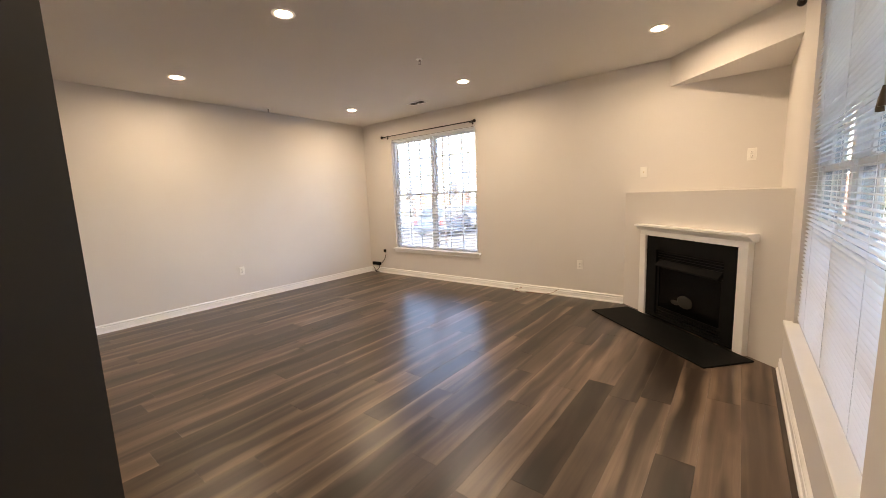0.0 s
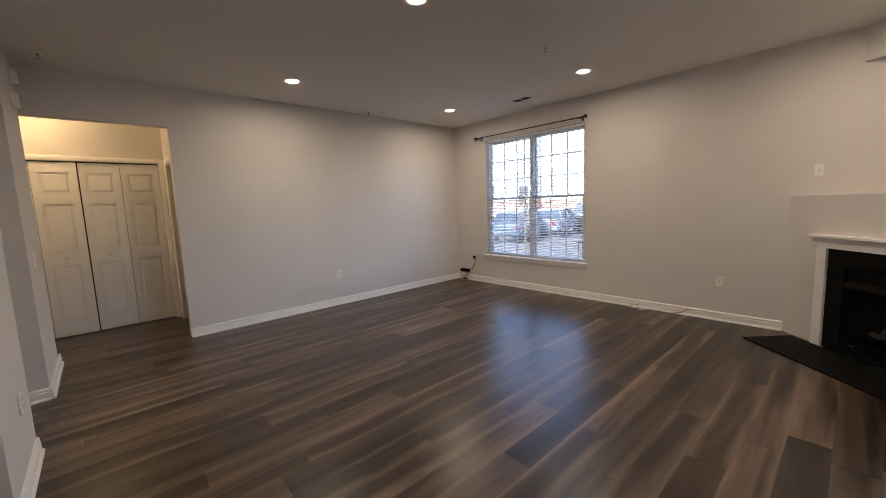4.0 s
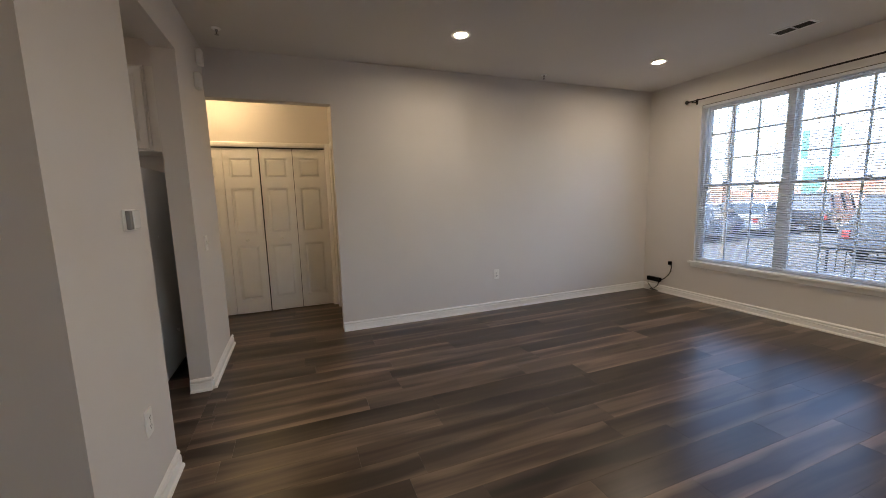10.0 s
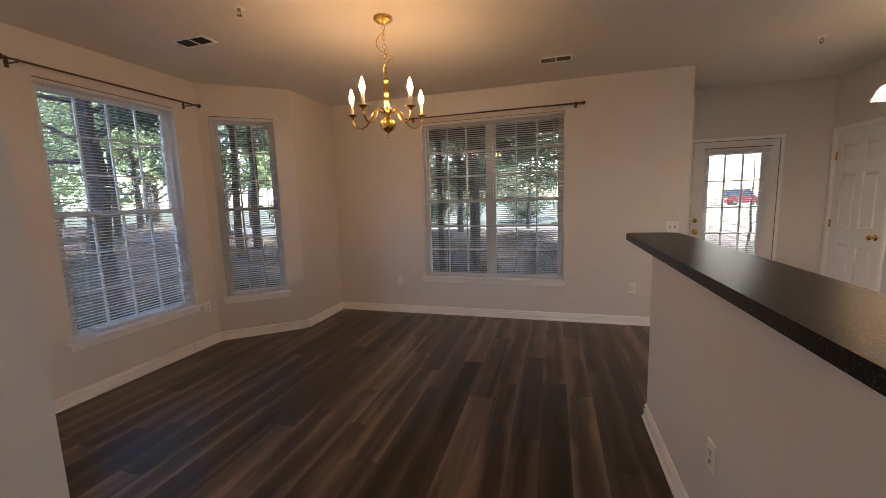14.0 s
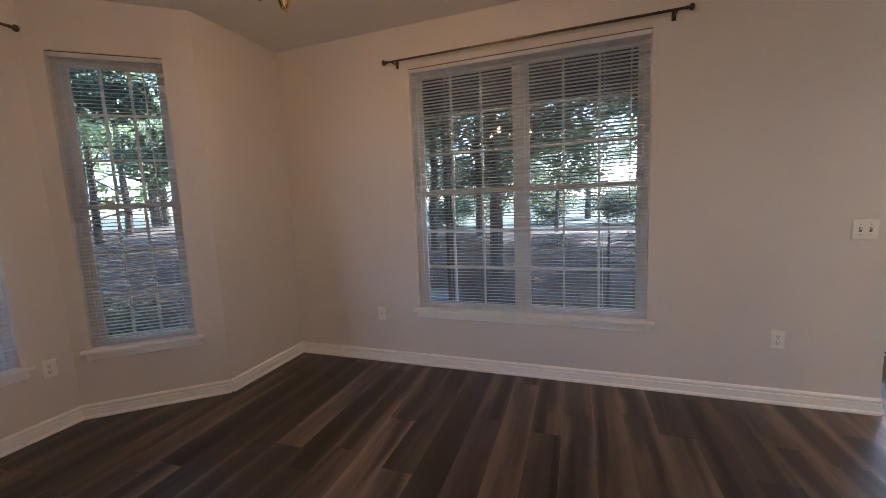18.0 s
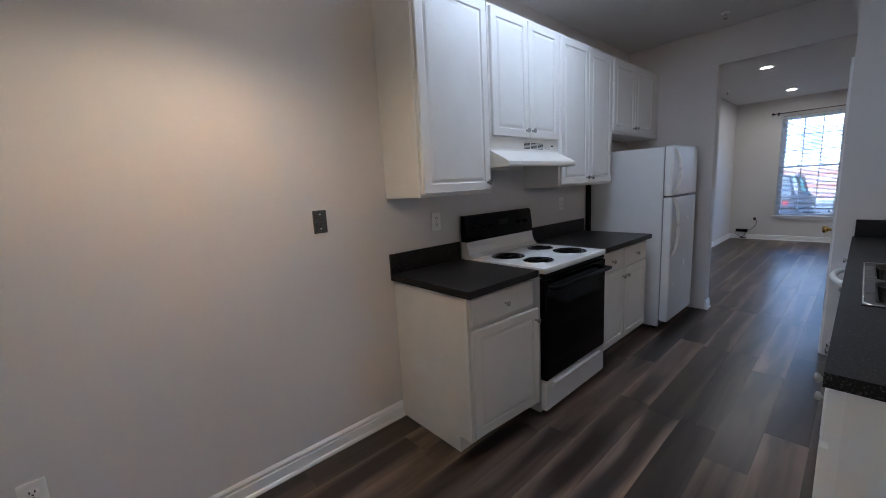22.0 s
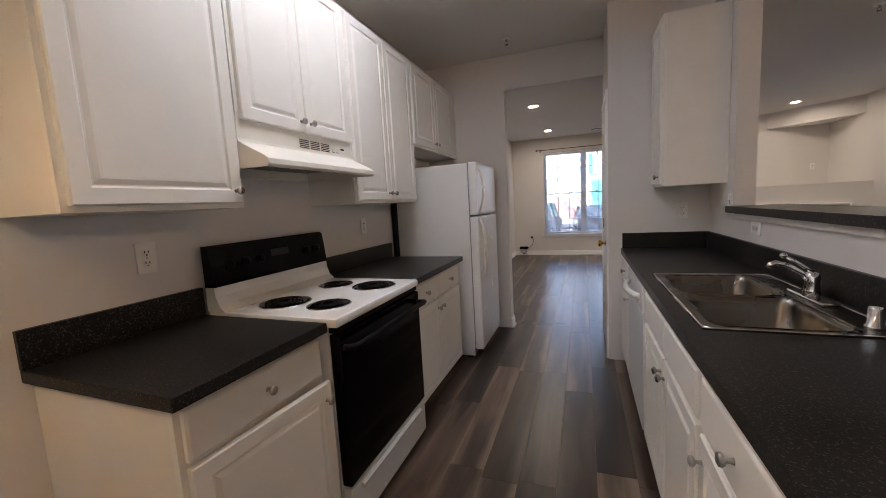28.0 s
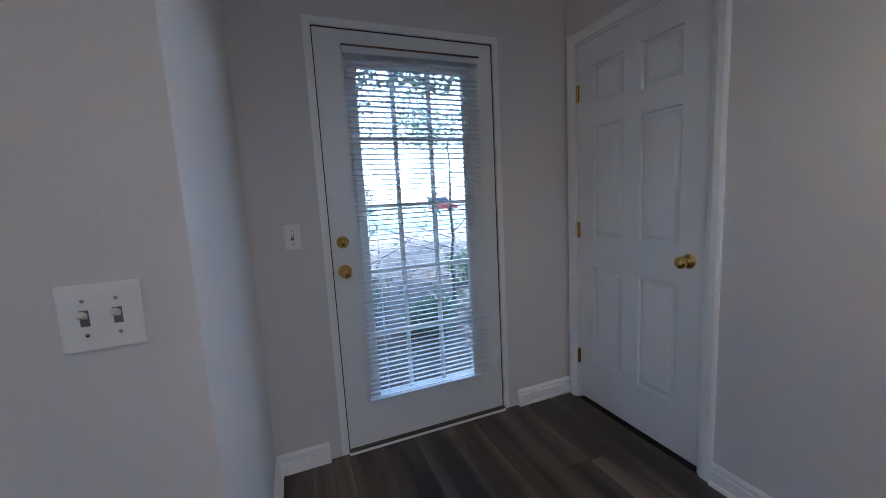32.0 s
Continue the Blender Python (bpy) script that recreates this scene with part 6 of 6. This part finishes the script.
def car(x, y, turn, paint, label, tall=0.0):
    t = thing("parked_car", pose(x, y, GZ + 0.015, 0, 0, turn), label, "car", "parked cars")
    L, Wd = 4.6, 1.8
    low = [(-2.28, 0.30), (2.25, 0.28), (2.30, 0.55), (2.22, 0.78), (1.10, 0.93 + tall * 0.3), (-1.70, 0.98 + tall * 0.3), (-2.26, 0.92 + tall * 0.3), (-2.30, 0.60)]
    bm = extrude_profile(bmesh.new(), [(p[0], p[1]) for p in low], Wd, Matrix(((0, 1, 0, 0), (-1, 0, 0, Wd / 2), (0, 0, 1, 0), (0, 0, 0, 1))))
    bmesh.ops.bevel(bm, geom=bm.edges[:], offset=0.07, segments=2, affect="EDGES")
    body = part("body", bm, paint, t)
    top = 1.42 + tall
    cab_lo, cab_hi = [(-1.95 - tall * 0.4, 0.90), (1.25, 0.88)], [(-1.30 - tall * 1.6, top), (0.45, top)]
    bm = bmesh.new()
    rings = []
    for (xa, za), (xb, _), hw in ((cab_lo[0], cab_lo[1], 0.84), (cab_hi[0], cab_hi[1], 0.64)):
        rings.append([bm.verts.new((px, py, za)) for px, py in ((xa, -hw), (xb, -hw), (xb, hw), (xa, hw))])
    for k in range(4):
        bm.faces.new((rings[0][k], rings[0][(k + 1) % 4], rings[1][(k + 1) % 4], rings[1][k]))
    bm.faces.new(rings[1])
    part("windows", bm, M_DPANE, t, "dark tinted car windows")
    part("roof", box(bmesh.new(), cab_hi[0][0] - 0.03, -0.66, top - 0.03, cab_hi[1][0] + 0.03, 0.66, top + 0.03, 0.025), paint, t)
    bm = bmesh.new()
    for s in (-1, 1):
        for xa in (-1.55 - tall * 0.5, -0.35, 0.88):
            rod(bm, (xa + 0.02, s * 0.845, 0.9), (xa * 0.86 - 0.05, s * 0.665, top - 0.01), 0.035, 6)
    part("pillars", bm, paint, t)
    for wx in (-1.42, 1.42):
        for s in (-1, 1):
            wh = part("wheel", lathe(bmesh.new(), [(0.20, -0.11), (0.31, -0.10), (0.33, -0.06), (0.33, 0.06), (0.31, 0.10), (0.20, 0.11)], 24, Matrix.Translation((wx, s * 0.80, 0.33)) @ Matrix.Rotation(radians(90), 4, "X")), M_TYRE, t)
            part("rim", lathe(bmesh.new(), [(0.205, 0.10), (0.19, 0.105), (0.05, 0.085), (0.0, 0.09)], 16, Matrix.Translation((wx, s * 0.80, 0.33)) @ Matrix.Rotation(radians(-90 * s), 4, "X")), M_NICKEL, wh)
    for s in (-1, 1):
        part("tail_light", box(bmesh.new(), -2.33, s * 0.70 - 0.08, 0.62, -2.25, s * 0.70 + 0.08, 0.84, 0.02), plain("red_lens", (0.22, 0.012, 0.012), 0.3, relief=0), t, "red tail light")
        part("headlight", box(bmesh.new(), 2.20, s * 0.58 - 0.18, 0.58, 2.30, s * 0.58 + 0.18, 0.72, 0.02), M_CHROME, t)
    return t


P_SILVER = plain("paint_silver", (0.42, 0.44, 0.47), 0.25, 0.5, relief=0)
P_DARK = plain("paint_graphite", (0.03, 0.032, 0.04), 0.2, 0.3, relief=0)
P_RED = plain("paint_red", (0.07, 0.012, 0.012), 0.2, relief=0)
P_BLUE = plain("paint_blue", (0.08, 0.11, 0.16), 0.22, 0.3, relief=0)
car(-12.0, 15.0, 105, P_BLUE, "pale blue-grey sedan parked in the street")
car(-12.0, 18.6, 100, P_SILVER, "silver sedan parked in the street")
car(-11.2, 22.0, 98, P_DARK, "graphite sport utility vehicle parked in the street", 0.30)
car(-3.0, 17.0, 95, P_DARK, "graphite sedan parked in the street")
car(-5.6, 14.6, 86, P_DARK, "dark sport utility vehicle parked in the street", 0.30)
car(9.7, 11.4, 50, P_DARK, "dark sport utility vehicle parked tail-on in the lot", 0.34)
car(7.6, 14.6, 60, P_SILVER, "silver sedan parked on the lot")
car(15.5, 6.0, 40, P_RED, "dark red sedan parked on the lot")
car(-27.5, -66.0, 180, plain("paint_bright_red", (0.40, 0.03, 0.03), 0.25, relief=0), "bright red van far off beyond the road", 0.75)


def townhouse(x, y, turn, w, brick_h, label, shutters):
    t = thing("townhouse", pose(x, y, GZ, 0, 0, turn), label, "house", "townhouses across the street")
    hh, d = 8.6, 8.0
    part("brick_base", boxes((0, 0, 0, w - 0.02, d, brick_h)), M_BRICK, t, "red brick ground storey")
    part("wall", boxes((0.02, 0.03, brick_h, w - 0.04, d, hh)), M_SIDING, t, "white lap siding")
    for k in range(14):
        z = brick_h + 0.15 + k * (hh - brick_h - 0.3) / 14
        part("siding_course", boxes((0.03, 0.012, z, w - 0.05, 0.030, z + 0.02)), M_SIDING, t)
    bm = extrude_profile(bmesh.new(), [(-0.4, hh), (d / 2, hh + 2.6), (d + 0.4, hh), (d + 0.4, hh - 0.15), (-0.4, hh - 0.15)], w, Matrix())
    part("roof", bm, M_ROOF, t)
    part("door", box(bmesh.new(), w * 0.70, -0.05, 1.25, w * 0.70 + 0.95, 0.0, 3.3, 0.02), shutters, t)
    for k in range(7):
        part("step", boxes((w * 0.66, -0.3 - 0.3 * k, 0, w * 0.66 + 1.3, 0.0 - 0.3 * k - 0.005, 1.25 - 0.18 * k)), M_CONC, t)
    for x_ in (w * 0.66 - 0.03, w * 0.66 + 1.33):
        part("stair_rail", rod(rod(bmesh.new(), (x_, -0.05, 2.2), (x_, -2.1, 0.95), 0.035, 6), (x_, -2.1, 0), (x_, -2.1, 1.0), 0.035, 6), M_TRIM, t, "white stair rail")
        for k in range(6):
            part("baluster", rod(bmesh.new(), (x_, -0.2 - 0.33 * k, 0.2), (x_, -0.2 - 0.33 * k, 2.1 - 0.2 * k), 0.014, 5), M_TRIM, t)
    for wx, wz in ((w * 0.14, 3.0), (w * 0.44, 3.0), (w * 0.74, 3.8), (w * 0.14, 5.9), (w * 0.44, 5.9), (w * 0.74, 6.2)):
        wn_ = part("window", boxes((wx - 0.06, -0.05, wz - 0.06, wx + 1.0, 0.0, wz), (wx - 0.06, -0.05, wz + 1.6, wx + 1.0, 0.0, wz + 1.68), (wx - 0.06, -0.05, wz, wx, 0.0, wz + 1.6), (wx + 0.94, -0.05, wz, wx + 1.0, 0.0, wz + 1.6), (wx, -0.045, wz + 0.77, wx + 0.94, -0.005, wz + 0.83), (wx + 0.45, -0.04, wz, wx + 0.49, -0.008, wz + 1.6)), M_TRIM, t)
        part("pane", boxes((wx, -0.03, wz, wx + 0.94, -0.02, wz + 1.6)), M_SKYPANE, wn_)
        for sx in ((wx - 0.42, wx + 1.05) if shutters == S_TEAL and wx > w * 0.6 and wz < 5 else ()):
            part("shutter", box(bmesh.new(), sx, -0.045, wz - 0.02, sx + 0.34, 0.0, wz + 1.62, 0.01), shutters, wn_)


S_TEAL = plain("teal_shutter", (0.05, 0.22, 0.20), 0.6)
S_BLACK = plain("black_shutter", (0.03, 0.03, 0.03), 0.6)
for k in range(7):
    townhouse(-37.0 + k * 6.0, 27.0 + (k % 2) * 0.6, 0, 6.0, 2.0 if k % 2 else 2.3, "three-storey townhouse, brick below and white siding above", S_TEAL if k in (3, 5) else S_BLACK)
for k in range(3):
    townhouse(48.0, -16.0 + k * 6.2, -90, 6.0, 2.9, "three-storey townhouse beyond the side street", S_BLACK)


def leaf_cloud(c, r, n, size, rng, flat=0.7, slim=0.45):
    """The corners of n small leaves scattered in a flattened ball."""
    v = rng.normal(size=(n, 3))
    v /= np.linalg.norm(v, axis=1)[:, None]
    p = np.array(c) + v * (rng.uniform(0.02, 1.0, (n, 1)) ** 0.45) * np.array((r, r, r * flat))
    a = rng.normal(size=(n, 3))
    a /= np.linalg.norm(a, axis=1)[:, None]
    b = np.cross(a, rng.normal(size=(n, 3)))
    b /= np.linalg.norm(b, axis=1)[:, None]
    s = (size * rng.uniform(0.6, 1.4, (n, 1)))
    a, b = a * s, b * s * slim
    return np.stack((p - a, p - b, p + a, p + b), axis=1).reshape(-1, 3)


def leaf_part(name, clouds, mat, parent):
    v = np.concatenate(clouds)
    me = bpy.data.meshes.new(name)
    me.from_pydata(v.tolist(), [], np.arange(len(v)).reshape(-1, 4).tolist())
    me.materials.append(mat)
    ob = new(name, me)
    ob.parent = parent
    return tagged(ob, "")


def limb(bm, a, b, r0, r1, rnd, n=5, sway=0.04):
    a, b = Vector(a), Vector(b)
    prev, pr = a, r0
    for k in range(1, n + 1):
        f = k / n
        p = a.lerp(b, f) + Vector((rnd.uniform(-1, 1), rnd.uniform(-1, 1), rnd.uniform(-0.5, 0.5))) * (b - a).length * sway
        r = r0 + (r1 - r0) * f
        rod(bm, prev, p, pr, 7, r)
        prev, pr = p, r


def tree(x, y, h, trunk, crown_r, crown_z, leaves, mat, label, seed, size=0.16, bare=False, lean=0.0, spread=1.0, slim=0.45, limbs=14):
    rnd = random.Random(seed)
    t = thing("tree", pose(x, y, ground_z(x, y)), label, "tree", "garden trees")
    bm = bmesh.new()
    top = Vector((lean, 0, h * 0.85))
    limb(bm, (0, 0, -0.1), top, trunk, trunk * 0.3, rnd, 7, 0.008)
    ends = []
    for k in range(limbs):
        z = crown_z + (h * 0.85 - crown_z) * rnd.random()
        an = rnd.uniform(0, math.tau)
        o = Vector((lean * z / h, 0, z))
        e = o + Vector((math.cos(an), math.sin(an), rnd.uniform(0.0, 0.6))) * crown_r * rnd.uniform(0.6, 1.0) * spread
        limb(bm, o, e, trunk * 0.22, trunk * 0.05, rnd, 4, 0.03)
        ends.append(e)
        for _ in range(3 if bare else 1):
            e2 = e + Vector((rnd.uniform(-1, 1), rnd.uniform(-1, 1), rnd.uniform(0.0, 1))) * crown_r * 0.4
            limb(bm, o.lerp(e, 0.6), e2, trunk * 0.10, trunk * 0.03, rnd, 3)
            ends.append(e2)
    part("trunk", bm, M_BARK, t)
    if leaves:
        rng = np.random.default_rng(seed)
        clouds = [leaf_cloud(tuple(e), crown_r * rnd.uniform(0.22, 0.40), leaves // len(ends), size, rng, rnd.uniform(0.4, 0.8), slim) for e in ends]
        leaf_part("crown", clouds, mat, t)


EV = "broad evergreen tree with dark leaves and low limbs"
for x, y, h, trunk, r, z, n, seed in ((0.05, -12.2, 9.0, 0.15, 4.2, 1.9, 44000, 1), (2.4, -15.0, 9.5, 0.13, 4.2, 2.2, 44000, 2), (-3.6, -14.2, 9.0, 0.13, 4.0, 3.0, 42000, 3), (-8.9, -12.4, 9.5, 0.16, 4.6, 2.9, 44000, 4),
                                      (-3.4, -17.6, 11.0, 0.09, 4.4, 1.5, 40000, 15), (4.2, -12.8, 9.0, 0.16, 4.2, 1.6, 44000, 5), (1.6, -17.2, 10.0, 0.14, 4.2, 1.5, 36000, 17)):
    tree(x, y, h, trunk, r, z, n, M_LEAF, EV, seed, 0.065, limbs=18)
# Two trees, crowns out of sight, added to shade the ground by the bay
tree(2.6, -10.9, 9.0, 0.15, 3.8, 4.6, 24000, M_LEAF, EV, 22, 0.07, limbs=16)
tree(7.6, -13.2, 9.5, 0.15, 4.0, 4.2, 20000, M_LEAF, EV, 23, 0.075, limbs=16)
tree(5.67, -7.44, 9.0, 0.20, 2.8, 2.5, 15000, M_NEEDLE, "tall pine with bluish green needles beside the bay", 6, 0.085, slim=0.10, limbs=20)
tree(7.9, -3.9, 10.0, 0.13, 3.0, 2.2, 11000, M_LEAF2, "tall tree with bright green spring leaves", 7, 0.075, slim=0.25, limbs=18)
tree(12.6, -13.0, 9.0, 0.14, 3.6, 2.0, 11000, M_LEAF2, "leafy green tree beyond the mulch bed", 8, 0.08, slim=0.25, limbs=18)
tree(7.0, -11.8, 9.0, 0.12, 3.0, 3.4, 9000, M_NEEDLE, "tall pine with bluish green needles beyond the bay", 19, 0.085, slim=0.10, limbs=18)
for k in range(3, 7):
    tree(-14.5 + k * 4.3 + (k % 2) * 0.8, -20.6 - (k % 3) * 1.3, 8.0 + (k % 2), 0.10, 3.4, 1.5, 16000, M_LEAF, "spreading tree with low leafy limbs beyond the bank", 90 + k, 0.085, limbs=16)
for k in range(4):
    tree(11.5 + (k % 2) * 2.6, -11.5 + k * 2.7, 8.5, 0.12, 3.0, 1.8, 7000, (M_LEAF2, M_NEEDLE)[k % 2], "feathery green tree beyond the mulch bed", 110 + k, 0.085, slim=0.2, limbs=16)
tree(5.4, 2.2, 7.0, 0.11, 2.6, 2.2, 1500, M_LEAF2, "young street tree with a few new leaves", 9, 0.03, bare=True)
tree(13.0, 19.0, 9.0, 0.2, 3.8, 2.4, 9000, M_LEAF2, "tree with thin yellow-green spring leaves across the lot", 20, 0.06)
tree(19.0, 15.0, 10.0, 0.2, 4.2, 2.4, 9000, M_LEAF2, "tree with thin yellow-green spring leaves across the lot", 21, 0.06)
tree(8.6, -1.8, 8.5, 0.15, 2.6, 2.2, 1200, M_LEAF2, "young street tree with a few new leaves", 14, 0.06, bare=True)
tree(-7.35, 8.9, 6.5, 0.045, 1.7, 1.3, 0, M_LEAF2, "bare young street tree", 10, bare=True)
tree(-13.5, 12.0, 7.5, 0.10, 2.0, 1.8, 0, M_LEAF2, "bare young street tree", 11, bare=True)
tree(-2.0, -10.9, 2.0, 0.030, 0.9, 0.3, 150, M_LEAF2, "small bare-branched shrub in the mulch", 12, 0.03, bare=True)
tree(-5.7, -11.9, 2.9, 0.035, 1.2, 0.3, 160, M_LEAF2, "tall bare-branched shrub beyond the garden door", 24, 0.03, bare=True)
tree(-4.3, -11.6, 2.4, 0.035, 1.1, 0.3, 120, M_LEAF2, "small bare-branched shrub in the mulch", 13, 0.03, bare=True)
for k in range(3, 8):
    tree(-34 + k * 10.5 + (k % 3) * 2, -36 - (k % 2) * 5, 10.0, 0.3, 4.2, 2.0, 2200, M_LEAF, "distant leafy tree beyond the road", 30 + k, 0.26)
for k in range(4):
    tree(20 + (k % 2) * 3, -24 + k * 2.6, 10.0, 0.3, 4.0, 2.0, 1800, M_LEAF2, "distant leafy tree beyond the side street", 40 + k, 0.24)


def shrub(x, y, r, h, mat, label, seed, n=900, size=0.035):
    rnd = random.Random(seed)
    t = thing("shrub", pose(x, y, ground_z(x, y)), label, "shrub", "garden shrubs")
    bm = bmesh.new()
    for _ in range(6):
        an = rnd.uniform(0, math.tau)
        limb(bm, (0, 0, 0), (math.cos(an) * r * 0.6, math.sin(an) * r * 0.6, h * 0.7), 0.012, 0.004, rnd, 3)
    part("stems", bm, M_BARK, t)
    rng = np.random.default_rng(seed)
    clouds = []
    for _ in range(7):
        clouds.append(leaf_cloud((rnd.uniform(-0.5, 0.5) * r, rnd.uniform(-0.5, 0.5) * r, h * rnd.uniform(0.35, 0.7)), r * 0.6, n // 7, size, rng, h / (2 * r) + 0.3))
    leaf_part("foliage", clouds, mat, t)


for k in range(7):
    shrub(2.55 + (k % 2) * 0.15, -6.9 + k * 0.62, 0.45, 1.25, M_LEAF, "low clipped evergreen shrub under the bay window", 60 + k, 2600)
shrub(-4.0, -11.2, 0.55, 0.8, M_LEAF, "rounded dark shrub in the mulch bed", 71)
shrub(-3.3, -13.6, 0.7, 0.9, M_LEAF, "rounded dark shrub in the mulch bed", 72)
shrub(-5.0, -11.0, 0.42, 0.45, M_LEAF, "rounded dark shrub in the mulch bed", 75, 1800)
shrub(-6.4, -12.8, 0.5, 0.55, M_LEAF, "rounded dark shrub in the mulch bed", 76, 1800)
shrub(2.2, 0.9, 0.45, 0.7, M_LEAF2, "low green shrub under the window", 73)
shrub(2.3, -0.3, 0.40, 0.6, M_LEAF2, "low green shrub under the window", 74)

for k in (0, 1, 5, 6, 7, 8, 9, 10, 11, 12):
    shrub(-30 + k * 4.3 + (k % 3) * 0.7, -33.5 - (k % 2) * 1.2, 2.1, 2.6 + (k % 3) * 0.5, M_LEAF, "tall dark hedge shrub beyond the road", 80 + k, 5200, 0.10)

# leaf litter scattered on the mulch
rl = random.Random(5)
bm = bmesh.new()
for _ in range(9000):
    x, y = (rl.uniform(-8, 6), rl.uniform(-16, -8.9)) if rl.random() < 0.7 else (rl.uniform(2.2, 7.5), rl.uniform(-8.2, -2.2))
    s = rl.uniform(0.015, 0.05)
    q = Euler((rl.uniform(-0.6, 0.6), rl.uniform(-0.6, 0.6), rl.uniform(0, 6.3))).to_matrix()
    bm.faces.new([bm.verts.new(Vector((x, y, ground_z(x, y) + 0.03)) + q @ Vector(k)) for k in ((-s, 0, 0), (0, -s * 0.5, 0), (s, 0, 0), (0, s * 0.5, 0))])
tagged(mesh_ob("leaf_litter", bm, plain("dry_leaf", (0.30, 0.23, 0.16), 0.8, vary=0.4, scale=3.0, relief=0)), "dry fallen leaves scattered over the mulch", "leaves", kind="stuff")

# garden bench block seen below the dining window, and a park railing
ub = thing("utility_box", pose(0.70, -9.9, GZ + 0.11), "low blue-grey metal utility box in the mulch", "utility box")
part("case", box(bmesh.new(), -0.45, -0.3, 0.0, 0.45, 0.3, 0.42, 0.03), plain("blue_grey_metal", (0.05, 0.075, 0.10), 0.4, 0.2), ub)
part("lid", box(bmesh.new(), -0.48, -0.33, 0.42, 0.48, 0.33, 0.47, 0.012), plain("blue_grey_lid", (0.07, 0.10, 0.13), 0.35, 0.2), ub)
rg = thing("handrail", pose(-4.6, 7.2, GZ), "thin black metal handrail by the pavement steps", "handrail")
for x in (0.0, 0.9, 1.8):
    part("post", rod(bmesh.new(), (x, 0, 0.0), (x, 0, 0.95), 0.018, 8), M_BLACKMAT, rg)
part("rail", rod(bmesh.new(), (-0.1, 0, 0.95), (1.9, 0, 0.95), 0.02, 8), M_BLACKMAT, rg)
for k in range(1, 15):
    part("picket", rod(bmesh.new(), (k * 0.12, 0, 0.1), (k * 0.12, 0, 0.94), 0.008, 6), M_BLACKMAT, rg)
part("rail", rod(bmesh.new(), (0.0, 0, 0.1), (1.8, 0, 0.1), 0.012, 8), M_BLACKMAT, rg)

# ---- floors, plank by plank ----
FL = "grey-brown wood-look vinyl plank floor"
floor("floor_living", [(XA, XE, YF, YB), (XE, XC, YBOX2, YB)], FL, 1)
bay_strips = [(XBAY + 0.117 * k, XBAY + 0.117 * (k + 1), -6.565 + 0.0967 * k + 0.01, -3.82 - 0.0967 * k - 0.01) for k in range(6)]
floor("floor_dining", [(XE, XBOX, YBOX, YBOX2), (XE, XBAY, YD, YBOX)] + bay_strips, FL, 2)
floor("floor_kitchen", [(XG, XE, YD, YF), (XG, XD, YN - 0.06, YD)], FL, 3)
# Unseen dark slab that stops outside light showing under the closet door
structure("floor_closet", boxes((-5.65, -8.5, -0.12, XG - 0.001, -7.5, -0.001)), M_SUB, "unseen dark closet floor, added to stop light under the shut door", "floor")
floor("floor_hall", [(-6.9, XA, -2.6, 0.3)], FL, 4)
